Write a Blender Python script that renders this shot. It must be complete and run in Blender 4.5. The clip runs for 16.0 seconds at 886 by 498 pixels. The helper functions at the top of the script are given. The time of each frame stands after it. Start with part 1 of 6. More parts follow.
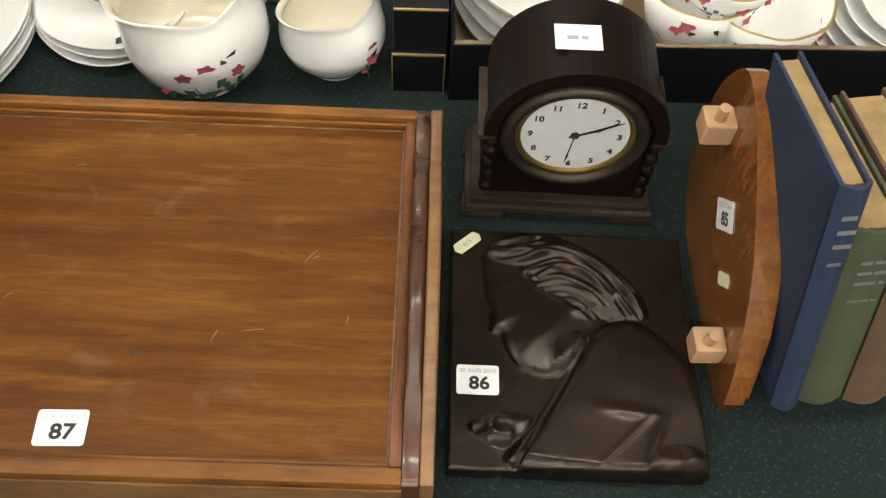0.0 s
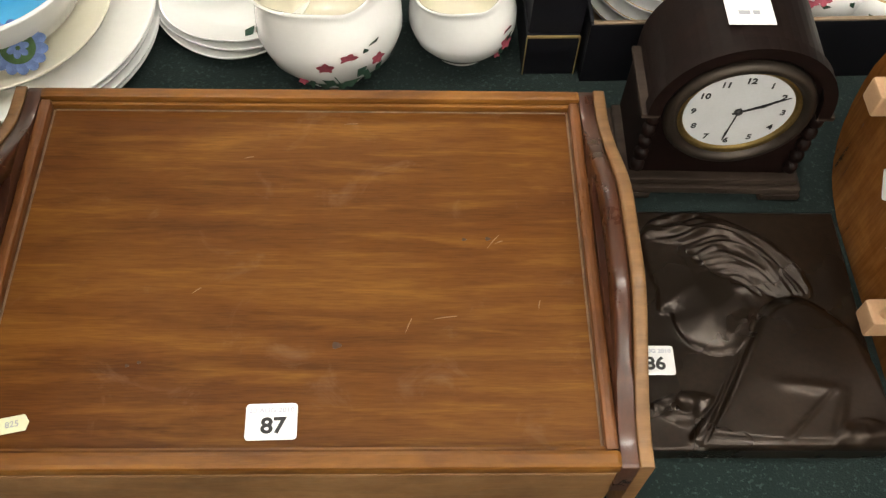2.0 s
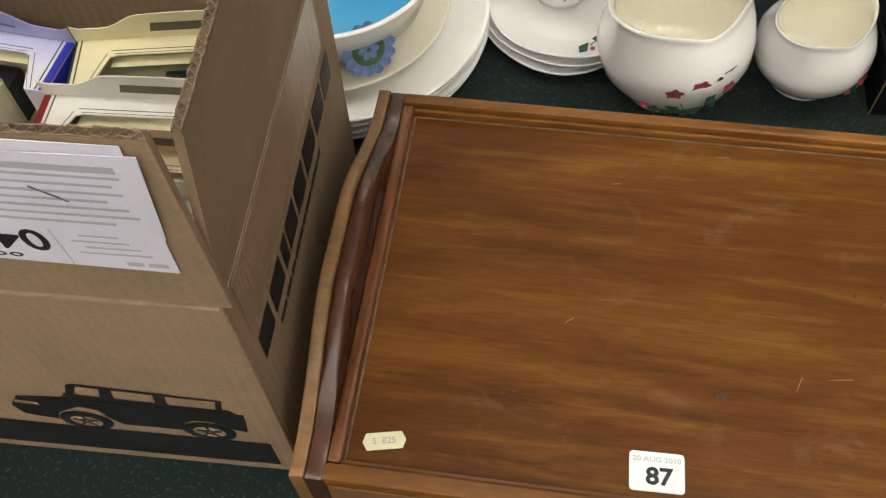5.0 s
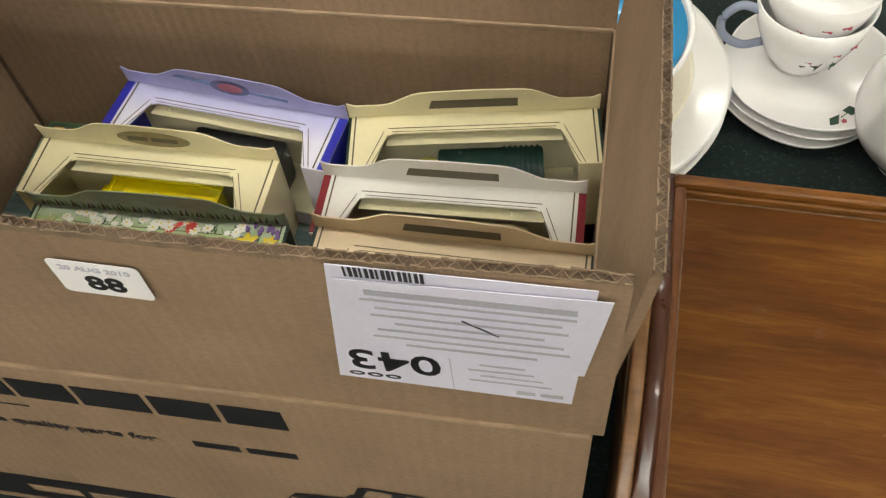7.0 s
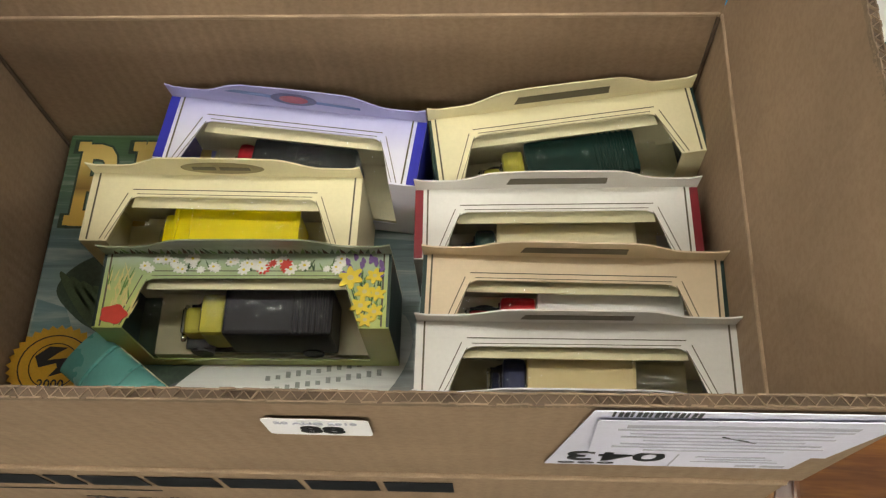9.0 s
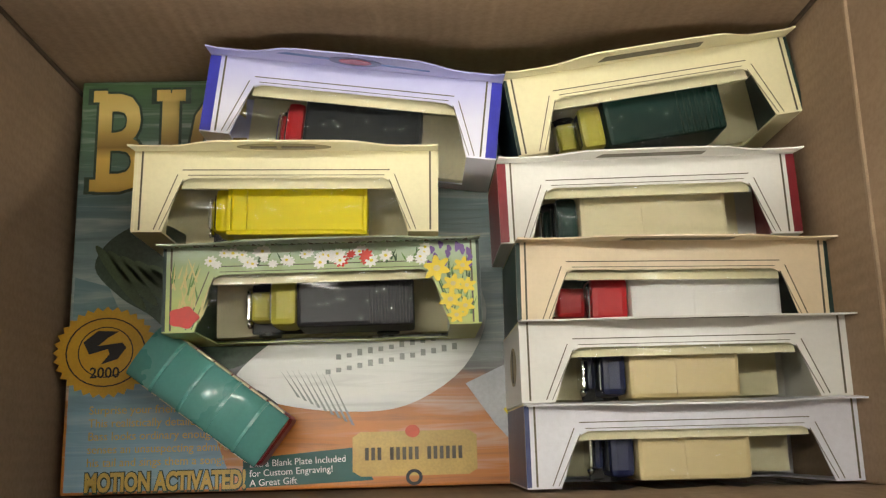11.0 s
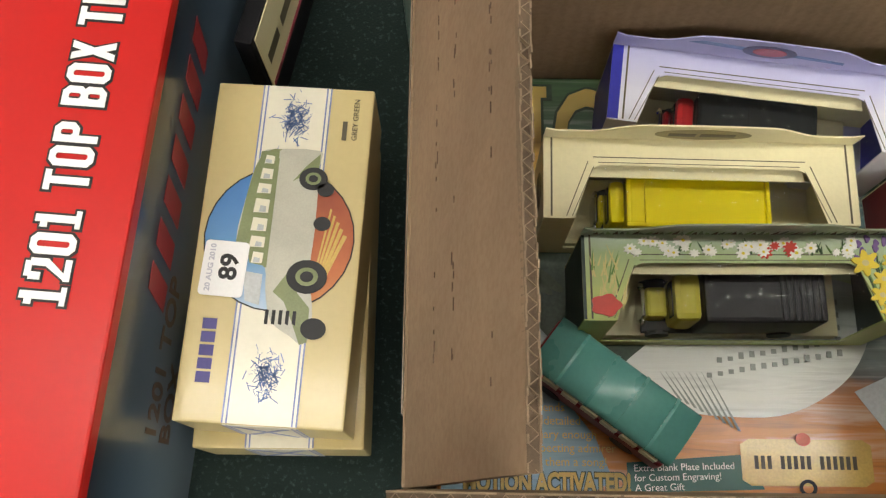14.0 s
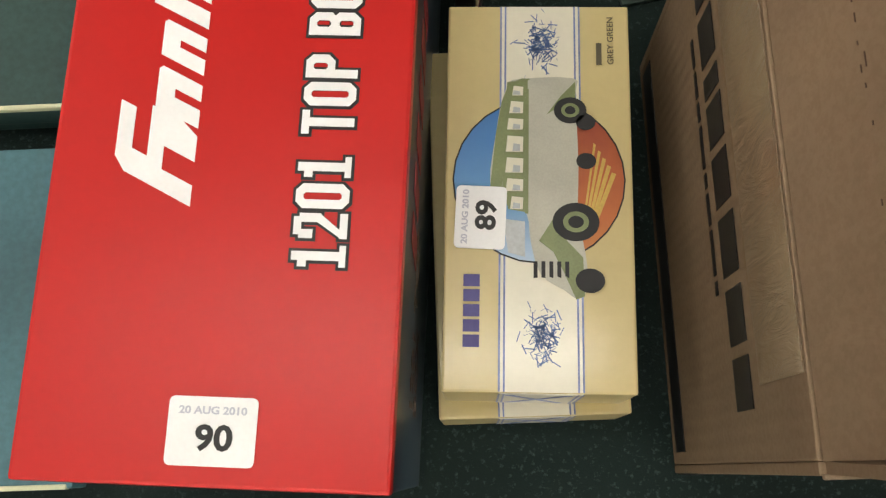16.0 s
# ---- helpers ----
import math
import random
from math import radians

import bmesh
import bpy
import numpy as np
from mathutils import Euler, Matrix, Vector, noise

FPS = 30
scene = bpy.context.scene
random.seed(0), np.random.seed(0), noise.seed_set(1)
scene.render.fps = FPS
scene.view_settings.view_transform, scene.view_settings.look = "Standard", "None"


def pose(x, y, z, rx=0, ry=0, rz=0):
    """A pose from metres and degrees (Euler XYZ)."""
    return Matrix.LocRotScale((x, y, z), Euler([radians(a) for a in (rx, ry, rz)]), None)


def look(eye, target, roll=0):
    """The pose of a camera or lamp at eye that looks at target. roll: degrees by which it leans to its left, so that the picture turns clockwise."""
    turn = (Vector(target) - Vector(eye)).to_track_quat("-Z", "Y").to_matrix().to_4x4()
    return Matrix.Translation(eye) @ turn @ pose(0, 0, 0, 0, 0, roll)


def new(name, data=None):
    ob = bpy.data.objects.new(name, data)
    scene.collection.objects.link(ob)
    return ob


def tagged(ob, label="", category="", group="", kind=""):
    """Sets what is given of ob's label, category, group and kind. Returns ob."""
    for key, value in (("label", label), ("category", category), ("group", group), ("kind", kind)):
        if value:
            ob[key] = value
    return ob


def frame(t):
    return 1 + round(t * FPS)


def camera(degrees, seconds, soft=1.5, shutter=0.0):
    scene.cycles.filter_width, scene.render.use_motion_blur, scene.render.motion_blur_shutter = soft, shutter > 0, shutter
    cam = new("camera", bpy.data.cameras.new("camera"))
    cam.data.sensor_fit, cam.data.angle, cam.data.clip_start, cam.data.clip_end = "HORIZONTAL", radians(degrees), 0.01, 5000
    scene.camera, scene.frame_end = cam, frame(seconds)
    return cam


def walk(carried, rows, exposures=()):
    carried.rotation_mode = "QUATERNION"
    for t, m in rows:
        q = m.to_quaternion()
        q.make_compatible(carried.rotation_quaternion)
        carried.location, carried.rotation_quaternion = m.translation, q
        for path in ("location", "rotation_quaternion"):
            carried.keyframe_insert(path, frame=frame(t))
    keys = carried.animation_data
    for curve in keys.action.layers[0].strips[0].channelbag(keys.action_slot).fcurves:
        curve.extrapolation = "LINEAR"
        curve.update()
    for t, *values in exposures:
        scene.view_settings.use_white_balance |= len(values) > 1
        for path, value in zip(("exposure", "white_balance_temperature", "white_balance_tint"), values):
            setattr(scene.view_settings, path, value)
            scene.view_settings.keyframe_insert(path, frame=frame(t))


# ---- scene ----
cam = camera(51.0, 16.0, soft=1.3)
PATH = [
    (0, (-0.03, 0.062, 0.554), (0.059, 1.125, -1.138), 4.3),
    (0.5, (-0.051, 0.061, 0.554), (0.043, 1.12, -1.14), 4.0),
    (1, (-0.076, 0.064, 0.554), (0.017, 1.108, -1.149), 3.3),
    (1.5, (-0.109, 0.065, 0.551), (-0.015, 1.101, -1.157), 2.9),
    (2, (-0.141, 0.066, 0.546), (-0.038, 1.106, -1.159), 3.1),
    (2.5, (-0.168, 0.065, 0.54), (-0.057, 1.115, -1.159), 3.2),
    (3, (-0.195, 0.064, 0.538), (-0.107, 1.122, -1.157), 2.1),
    (5.5, (-0.314, 0.098, 0.53), (-0.533, 1.137, -1.165), -4.9),
    (6, (-0.351, 0.106, 0.531), (-0.605, 1.17, -1.143), -6.0),
    (6.5, (-0.38, 0.116, 0.524), (-0.646, 1.189, -1.143), -6.8),
    (7, (-0.411, 0.12, 0.53), (-0.703, 1.194, -1.132), -7.2),
    (7.5, (-0.433, 0.124, 0.533), (-0.742, 1.192, -1.129), -7.6),
    (8, (-0.464, 0.133, 0.541), (-0.736, 1.192, -1.133), -8.1),
    (10.5, (-0.559, 0.274, 0.555), (-0.504, 0.702, -1.398), 5.5),
    (11, (-0.584, 0.279, 0.555), (-0.53, 0.697, -1.401), 6.0),
    (11.5, (-0.607, 0.275, 0.556), (-0.567, 0.702, -1.397), 4.1),
    (12, (-0.629, 0.274, 0.56), (-0.602, 0.722, -1.389), 1.9),
    (12.5, (-0.657, 0.262, 0.556), (-0.626, 0.756, -1.382), 2.1),
    (13, (-0.703, 0.249, 0.549), (-0.68, 0.786, -1.377), 1.5),
    (13.5, (-0.735, 0.245, 0.542), (-0.701, 0.819, -1.373), 2.9),
    (14, (-0.752, 0.25, 0.533), (-0.767, 0.809, -1.388), -0.9),
    (14.5, (-0.765, 0.263, 0.513), (-0.859, 0.78, -1.417), -9.4),
    (15, (-0.793, 0.281, 0.491), (-0.851, 0.759, -1.45), -7.4),
    (15.5, (-0.82, 0.282, 0.486), (-0.892, 0.746, -1.458), -10.6),
    (16, (-0.866, 0.261, 0.481), (-0.923, 0.725, -1.463), -9.1),
]
walk(cam, [(t, look(eye, target, roll)) for t, eye, target, roll in PATH], [(0.0, 0.30), (3.0, 0.38), (5.5, -0.16), (6.0, -0.22), (6.5, -0.05), (7.5, 0.0), (8.0, 0.0), (10.5, 0.20), (11.5, 0.22), (13.0, 0.14), (14.5, -0.08), (15.0, -0.16), (16.0, -0.35)])

# strength of the unseen ceiling tubes and where they hang
LAMP_GLOW = 33.0
# The south and west tubes are added out of view to brighten upright faces.
LAMPS = ((-1.15, 0.52), (0.45, 0.45), (-1.6, -1.0), (-0.3, -1.0), (1.0, -1.0), (-1.6, -2.2), (-0.3, -2.2), (1.0, -2.2), (-0.4, 2.75), (-2.9, 0.1), (-2.9, 1.6))

# ---- light ----
world = bpy.data.worlds.new("room_air")
scene.world = world
world.use_nodes = True
world.node_tree.nodes["Background"].inputs[0].default_value = (0.9, 0.95, 1.0, 1)
world.node_tree.nodes["Background"].inputs[1].default_value = 0.02


# ---- materials ----
def nodes_of(name, rough=0.6, metal=0.0, coat=0.0, spec=0.5):
    m = bpy.data.materials.new(name)
    m.use_nodes = True
    b = m.node_tree.nodes["Principled BSDF"]
    b.inputs["Roughness"].default_value = rough
    b.inputs["Metallic"].default_value = metal
    b.inputs["Coat Weight"].default_value = coat
    b.inputs["Coat Roughness"].default_value = 0.12
    b.inputs["Specular IOR Level"].default_value = spec
    return m, m.node_tree, b


def node(nt, kind, **sets):
    n = nt.nodes.new(kind)
    for k, v in sets.items():
        n.inputs[k].default_value = v
    return n


def coords(nt, scale=(1, 1, 1), turn=0.0):
    tc = nt.nodes.new("ShaderNodeTexCoord")
    mp = nt.nodes.new("ShaderNodeMapping")
    mp.inputs["Scale"].default_value = scale
    mp.inputs["Rotation"].default_value = (0, 0, turn)
    nt.links.new(tc.outputs["Object"], mp.inputs["Vector"])
    return mp.outputs["Vector"]


def ramp(nt, fac, stops):
    r = nt.nodes.new("ShaderNodeValToRGB")
    while len(r.color_ramp.elements) < len(stops):
        r.color_ramp.elements.new(0.5)
    for e, (p, c) in zip(r.color_ramp.elements, stops):
        e.position, e.color = p, (*c, 1)
    nt.links.new(fac, r.inputs["Fac"])
    return r.outputs["Color"]


def noise_of(nt, vec, scale, detail=4.0, rough=0.55, dist=0.0):
    n = node(nt, "ShaderNodeTexNoise", Scale=scale, Detail=detail, Roughness=rough, Distortion=dist)
    nt.links.new(vec, n.inputs["Vector"])
    return n.outputs["Fac"]


def mix(nt, fac, a, b, how="MIX"):
    x = nt.nodes.new("ShaderNodeMix")
    x.data_type, x.blend_type = "RGBA", how
    for sock, v in ((x.inputs[0], fac), (x.inputs[6], a), (x.inputs[7], b)):
        if isinstance(v, (int, float)):
            sock.default_value = v
        elif isinstance(v, tuple):
            sock.default_value = (*v, 1)
        else:
            nt.links.new(v, sock)
    return x.outputs[2]


def bump(nt, b, height, strength, dist=0.001):
    n = node(nt, "ShaderNodeBump", Strength=strength, Distance=dist)
    nt.links.new(height, n.inputs["Height"])
    nt.links.new(n.outputs["Normal"], b.inputs["Normal"])


def plain(name, colour, rough=0.5, metal=0.0, coat=0.0, var=0.12, scale=60.0, relief=0.15, spec=0.5):
    """A surface with stains at a wide scale, grain at a fine one, and slight relief."""
    m, nt, b = nodes_of(name, rough, metal, coat, spec)
    v = coords(nt)
    wide, fine = noise_of(nt, v, scale * 0.35), noise_of(nt, v, scale * 9, 3)
    dark = tuple(c * (1 - var) for c in colour)
    pale = tuple(min(1, c * (1 + var * 0.6)) for c in colour)
    c1 = ramp(nt, wide, [(0.3, dark), (0.7, pale)])
    c2 = ramp(nt, fine, [(0.35, tuple([1 - var * 0.6] * 3)), (0.65, (1, 1, 1))])
    nt.links.new(mix(nt, 1.0, c1, c2, "MULTIPLY"), b.inputs["Base Color"])
    r = node(nt, "ShaderNodeMapRange")
    r.inputs["To Min"].default_value, r.inputs["To Max"].default_value = max(0.03, rough - 0.08), min(1, rough + 0.1)
    nt.links.new(wide, r.inputs["Value"])
    nt.links.new(r.outputs["Result"], b.inputs["Roughness"])
    if relief:
        bump(nt, b, fine, relief, 0.0005)
    return m


def wood(name, dark, mid, pale, along="x", rough=0.32, coat=0.35, wear=True, spec=0.5):
    m, nt, b = nodes_of(name, rough, 0, coat, spec)
    st = {"x": (8, 52, 52), "y": (60, 5, 60), "z": (60, 60, 5)}[along]
    v = coords(nt, st)
    g = noise_of(nt, v, 1.0, 8, 0.68, 1.2)
    fine = noise_of(nt, coords(nt, tuple(c * 7 for c in st)), 1.0, 3, 0.7)
    blotch = noise_of(nt, coords(nt, (0.45, 1, 1)), 26.0, 6, 0.65, 0.8)
    c = ramp(nt, g, [(0.25, dark), (0.5, mid), (0.78, pale)])
    c = mix(nt, 0.5, c, ramp(nt, fine, [(0.3, (0.55, 0.5, 0.45)), (0.65, (1, 1, 1))]), "MULTIPLY")
    if wear:
        gold = noise_of(nt, coords(nt, (0.55, 1, 1)), 13.0, 5, 0.6, 1.0)
        c = mix(nt, ramp(nt, gold, [(0.46, (0, 0, 0)), (0.68, (0.55, 0.55, 0.55))]), c, tuple(k * 1.15 for k in pale))
    c = mix(nt, 0.55, c, ramp(nt, blotch, [(0.32, (0.50, 0.42, 0.34)), (0.62, (1, 1, 1))]), "MULTIPLY")
    if wear:
        w = noise_of(nt, coords(nt), 38.0, 5, 0.7)
        c = mix(nt, ramp(nt, w, [(0.66, (0, 0, 0)), (0.8, (0.3, 0.3, 0.3))]), c, (0.42, 0.28, 0.17))
        rr = ramp(nt, w, [(0.3, (rough - 0.05,) * 3), (0.75, (rough + 0.22,) * 3)])
        nt.links.new(rr, b.inputs["Roughness"])
    nt.links.new(c, b.inputs["Base Color"])
    bump(nt, b, fine, 0.12, 0.0004)
    return m


def cardboard(name, colour, ribs="x"):
    m, nt, b = nodes_of(name, 0.72, 0, 0, 0.3)
    v = coords(nt)
    wide, fine = noise_of(nt, v, 14, 4), noise_of(nt, v, 420, 3)
    rib = node(nt, "ShaderNodeTexWave", Scale=48.0, Distortion=0.6)
    rib.inputs["Detail"].default_value = 1.0
    rib.bands_direction = {"x": "X", "y": "Y", "z": "Z"}[ribs]
    nt.links.new(v, rib.inputs["Vector"])
    c = ramp(nt, wide, [(0.3, tuple(x * 0.82 for x in colour)), (0.7, tuple(x * 1.08 for x in colour))])
    c = mix(nt, 0.35, c, ramp(nt, fine, [(0.35, (0.7, 0.66, 0.6)), (0.6, (1, 1, 1))]), "MULTIPLY")
    c = mix(nt, 0.05, c, rib.outputs["Color"], "MULTIPLY")
    scuff = noise_of(nt, coords(nt, (1, 1, 0.4)), 55, 5, 0.7, 0.6)
    c = mix(nt, ramp(nt, scuff, [(0.60, (0, 0, 0)), (0.78, (0.35, 0.35, 0.35))]), c, tuple(min(1, x * 1.35) for x in colour))
    nt.links.new(c, b.inputs["Base Color"])
    # faint flutes and the dimples of crushed board
    dimple = noise_of(nt, v, 75, 3, 0.6)
    s = node(nt, "ShaderNodeMath")
    s.operation = "MULTIPLY_ADD"
    s.inputs[1].default_value = 0.25
    nt.links.new(rib.outputs["Fac"], s.inputs[0])
    nt.links.new(dimple, s.inputs[2])
    bump(nt, b, s.outputs[0], 0.32, 0.0016)
    return m


def cloth():
    m, nt, b = nodes_of("green_baize", 0.95, 0, 0, 0.15)
    v = coords(nt)
    wide, fleck, fibre = noise_of(nt, v, 6, 3), noise_of(nt, v, 330, 3, 0.7), noise_of(nt, v, 900, 2)
    c = ramp(nt, wide, [(0.3, (0.0075, 0.0142, 0.0138)), (0.7, (0.012, 0.0215, 0.0205))])
    c = mix(nt, ramp(nt, fleck, [(0.56, (0, 0, 0)), (0.72, (0.75, 0.75, 0.75))]), c, (0.05, 0.082, 0.075))
    nt.links.new(c, b.inputs["Base Color"])
    b.inputs["Sheen Weight"].default_value = 0.12
    bump(nt, b, fibre, 0.5, 0.001)
    return m


def creased_tape():
    """Old clear tape over cardboard, dulled and wrinkled, with pale streaks painted in for its glints."""
    m, nt, b = nodes_of("clear_tape_on_card", 0.3, 0, 0.25)
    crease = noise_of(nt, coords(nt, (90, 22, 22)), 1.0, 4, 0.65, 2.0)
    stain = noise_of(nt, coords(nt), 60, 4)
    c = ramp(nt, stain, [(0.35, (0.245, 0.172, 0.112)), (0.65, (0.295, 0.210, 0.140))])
    # Paler colour along the creases imitates short highlights.
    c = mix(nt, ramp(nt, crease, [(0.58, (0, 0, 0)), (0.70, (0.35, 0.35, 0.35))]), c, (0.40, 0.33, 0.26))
    nt.links.new(c, b.inputs["Base Color"])
    bump(nt, b, crease, 0.5, 0.002)
    return m


def panel_wood():
    """Worn red mahogany board: long soft figure, golden flecks, fine pores and hazy rubbed patches."""
    m, nt, b = nodes_of("tray_panel_mahogany", 0.46, 0, 0.0, 0.16)
    figure = noise_of(nt, coords(nt, (3.0, 26, 26)), 1.0, 5, 0.55, 0.6)
    fleck = noise_of(nt, coords(nt, (11, 95, 95)), 1.0, 4, 0.6, 0.4)
    pore = noise_of(nt, coords(nt, (55, 900, 900)), 1.0, 2, 0.7)
    cloud = noise_of(nt, coords(nt, (0.6, 1, 1)), 9.0, 4, 0.55, 0.5)
    haze = noise_of(nt, coords(nt), 21.0, 6, 0.7, 0.8)
    c = ramp(nt, figure, [(0.28, (0.084, 0.0275, 0.0052)), (0.5, (0.132, 0.049, 0.0088)), (0.72, (0.205, 0.086, 0.0145))])
    c = mix(nt, ramp(nt, fleck, [(0.50, (0, 0, 0)), (0.72, (0.5, 0.5, 0.5))]), c, (0.285, 0.132, 0.021))
    c = mix(nt, ramp(nt, fleck, [(0.28, (0.4, 0.4, 0.4)), (0.44, (0, 0, 0))]), c, (0.085, 0.027, 0.007))
    c = mix(nt, 0.5, c, ramp(nt, pore, [(0.34, (0.62, 0.55, 0.5)), (0.58, (1, 1, 1))]), "MULTIPLY")
    c = mix(nt, 0.8, c, ramp(nt, cloud, [(0.32, (0.70, 0.58, 0.52)), (0.62, (1, 1, 1))]), "MULTIPLY")
    c = mix(nt, ramp(nt, haze, [(0.58, (0, 0, 0)), (0.78, (0.22, 0.22, 0.22))]), c, (0.30, 0.20, 0.135))
    nt.links.new(c, b.inputs["Base Color"])
    nt.links.new(ramp(nt, haze, [(0.3, (0.34,) * 3), (0.7, (0.56,) * 3)]), b.inputs["Roughness"])
    bump(nt, b, pore, 0.12, 0.0004)
    return m


def film(name, gloss=0.0, rough=0.07):
    """Thin clear plastic: see-through, with creased gloss."""
    m = bpy.data.materials.new(name)
    m.use_nodes = True
    nt = m.node_tree
    nt.nodes.remove(nt.nodes["Principled BSDF"])
    t = node(nt, "ShaderNodeBsdfTransparent", Color=(0.94, 0.95, 0.94, 1))
    g = node(nt, "ShaderNodeBsdfGlossy", Roughness=rough, Color=(0.55, 0.55, 0.55, 1))
    fr = node(nt, "ShaderNodeFresnel", IOR=1.45)
    x = nt.nodes.new("ShaderNodeMixShader")
    v = coords(nt, (14, 85, 85))
    n = noise_of(nt, v, 1.0, 3, 0.6, 1.6)
    bm_ = node(nt, "ShaderNodeBump", Strength=0.7, Distance=0.002)
    fold = ramp(nt, n, [(0.40, (0, 0, 0)), (0.47, (0.15, 0.15, 0.15)), (0.5, (1, 1, 1)), (0.53, (0.15, 0.15, 0.15)), (0.60, (0, 0, 0))])
    nt.links.new(fold, bm_.inputs["Height"])
    nt.links.new(bm_.outputs["Normal"], g.inputs["Normal"])
    a = node(nt, "ShaderNodeMath")
    a.operation = "ADD"
    a.inputs[1].default_value = gloss
    nt.links.new(fr.outputs["Fac"], a.inputs[0])
    nt.links.new(a.outputs[0], x.inputs["Fac"])
    nt.links.new(t.outputs[0], x.inputs[1])
    nt.links.new(g.outputs[0], x.inputs[2])
    nt.links.new(x.outputs[0], nt.nodes["Material Output"].inputs["Surface"])
    return m


def picture(name, stops, scale=18.0, axis="y", rough=0.35, coat=0.3, amount=0.05, wrap_sheen=0.0):
    """Printed artwork that fades from colour to colour along one axis in metres, with clouds in it and, if asked,
    painted wrap shine.
    """
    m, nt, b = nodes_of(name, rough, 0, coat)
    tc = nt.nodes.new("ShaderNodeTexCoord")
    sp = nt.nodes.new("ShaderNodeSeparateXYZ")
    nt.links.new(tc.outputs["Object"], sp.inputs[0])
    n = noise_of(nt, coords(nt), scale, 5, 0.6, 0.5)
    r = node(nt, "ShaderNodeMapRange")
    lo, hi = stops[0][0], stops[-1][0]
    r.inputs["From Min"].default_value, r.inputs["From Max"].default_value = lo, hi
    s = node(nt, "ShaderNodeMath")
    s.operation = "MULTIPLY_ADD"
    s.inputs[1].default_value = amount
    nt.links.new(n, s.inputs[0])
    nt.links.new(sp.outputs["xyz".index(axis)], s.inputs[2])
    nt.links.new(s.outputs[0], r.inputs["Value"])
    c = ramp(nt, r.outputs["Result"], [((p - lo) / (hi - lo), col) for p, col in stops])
    if wrap_sheen:
        # Shine of wavy shrink wrap put into the colour as pale and dark ripples.
        ripple = noise_of(nt, coords(nt, (9, 130, 130)), 1.0, 4, 0.65, 0.8)
        c = mix(nt, ramp(nt, ripple, [(0.50, (0, 0, 0)), (0.70, (wrap_sheen,) * 3)]), c, (0.72, 0.74, 0.70))
        c = mix(nt, ramp(nt, ripple, [(0.28, (wrap_sheen,) * 3), (0.46, (0, 0, 0))]), c, (0.03, 0.04, 0.045))
        bump(nt, b, ripple, 0.25, 0.002)
    nt.links.new(c, b.inputs["Base Color"])
    return m


BAIZE = cloth()
MAHOG = wood("tray_mahogany", (0.095, 0.034, 0.005), (0.165, 0.062, 0.009), (0.25, 0.104, 0.016), "x", 0.36, 0.15, True, 0.3)
PANELWOOD = panel_wood()
MAHOG_Y = wood("tray_mahogany_rail", (0.075, 0.024, 0.007), (0.145, 0.051, 0.014), (0.22, 0.085, 0.024), "y", 0.3, 0.3)
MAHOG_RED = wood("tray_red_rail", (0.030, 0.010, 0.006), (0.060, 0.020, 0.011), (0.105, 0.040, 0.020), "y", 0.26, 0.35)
OAK = wood("tray_apron_wood", (0.125, 0.060, 0.020), (0.21, 0.106, 0.038), (0.28, 0.148, 0.060), "x", 0.45, 0.15)
CLOCKWOOD = wood("clock_wood", (0.005, 0.0023, 0.002), (0.009, 0.0042, 0.0036), (0.017, 0.008, 0.0064), "x", 0.5, 0.0, False, 0.14)
CLOCKBASE = wood("clock_base_wood", (0.020, 0.013, 0.010), (0.042, 0.029, 0.023), (0.075, 0.056, 0.045), "x", 0.55, 0.0, True, 0.2)
HONEY = wood("bookend_oak", (0.13, 0.045, 0.010), (0.225, 0.086, 0.020), (0.33, 0.145, 0.042), "y", 0.25, 0.5, False)
PEGWOOD = plain("pale_peg_wood", (0.46, 0.28, 0.16), 0.5)
BRONZE = plain("dark_bronze", (0.026, 0.0155, 0.0095), 0.27, 0.6, 0.05, 0.5, 30, 0.2, 0.5)
DIAL = plain("enamel_dial", (0.60, 0.61, 0.63), 0.3, 0, 0.3, 0.06)
BRASS = plain("aged_brass", (0.38, 0.27, 0.10), 0.35, 0.9, 0, 0.3)
DULLBRASS = plain("tarnished_bezel", (0.045, 0.034, 0.026), 0.42, 0.6, 0, 0.3)
BLACK = plain("black_ink", (0.012, 0.012, 0.014), 0.5)
GREYINK = plain("grey_ink", (0.38, 0.39, 0.45), 0.6)
FAINT = plain("faint_stamp_ink", (0.55, 0.56, 0.66), 0.6)
PAPER = plain("white_label_paper", (0.88, 0.88, 0.90), 0.55, var=0.05)
PAPERBLUE = plain("bluish_white_paper", (0.64, 0.64, 0.76), 0.6, var=0.07)
STICKER = plain("cream_sticker", (0.70, 0.70, 0.48), 0.55, var=0.08)
CHINA = plain("glazed_white_china", (0.88, 0.88, 0.87), 0.12, 0, 0.5, 0.03, 30, 0.0)
CREAMCHINA = plain("glazed_cream_china", (0.83, 0.79, 0.66), 0.12, 0, 0.5, 0.04, 30, 0.0)
SKYGLAZE = plain("sky_blue_glaze", (0.06, 0.36, 0.66), 0.14, 0, 0.5, 0.06, 30, 0.0)
ROSE = plain("rose_print", (0.45, 0.10, 0.14), 0.2, var=0.35, scale=200)
LEAF = plain("dark_leaf_print", (0.04, 0.085, 0.06), 0.2, var=0.3, scale=200)
PERI = plain("periwinkle_print", (0.20, 0.29, 0.58), 0.2, var=0.3, scale=200)
OLIVE = plain("olive_print", (0.09, 0.16, 0.07), 0.2, var=0.3, scale=200)
BLUEGREY = plain("blue_grey_glaze", (0.27, 0.31, 0.42), 0.18, var=0.1)
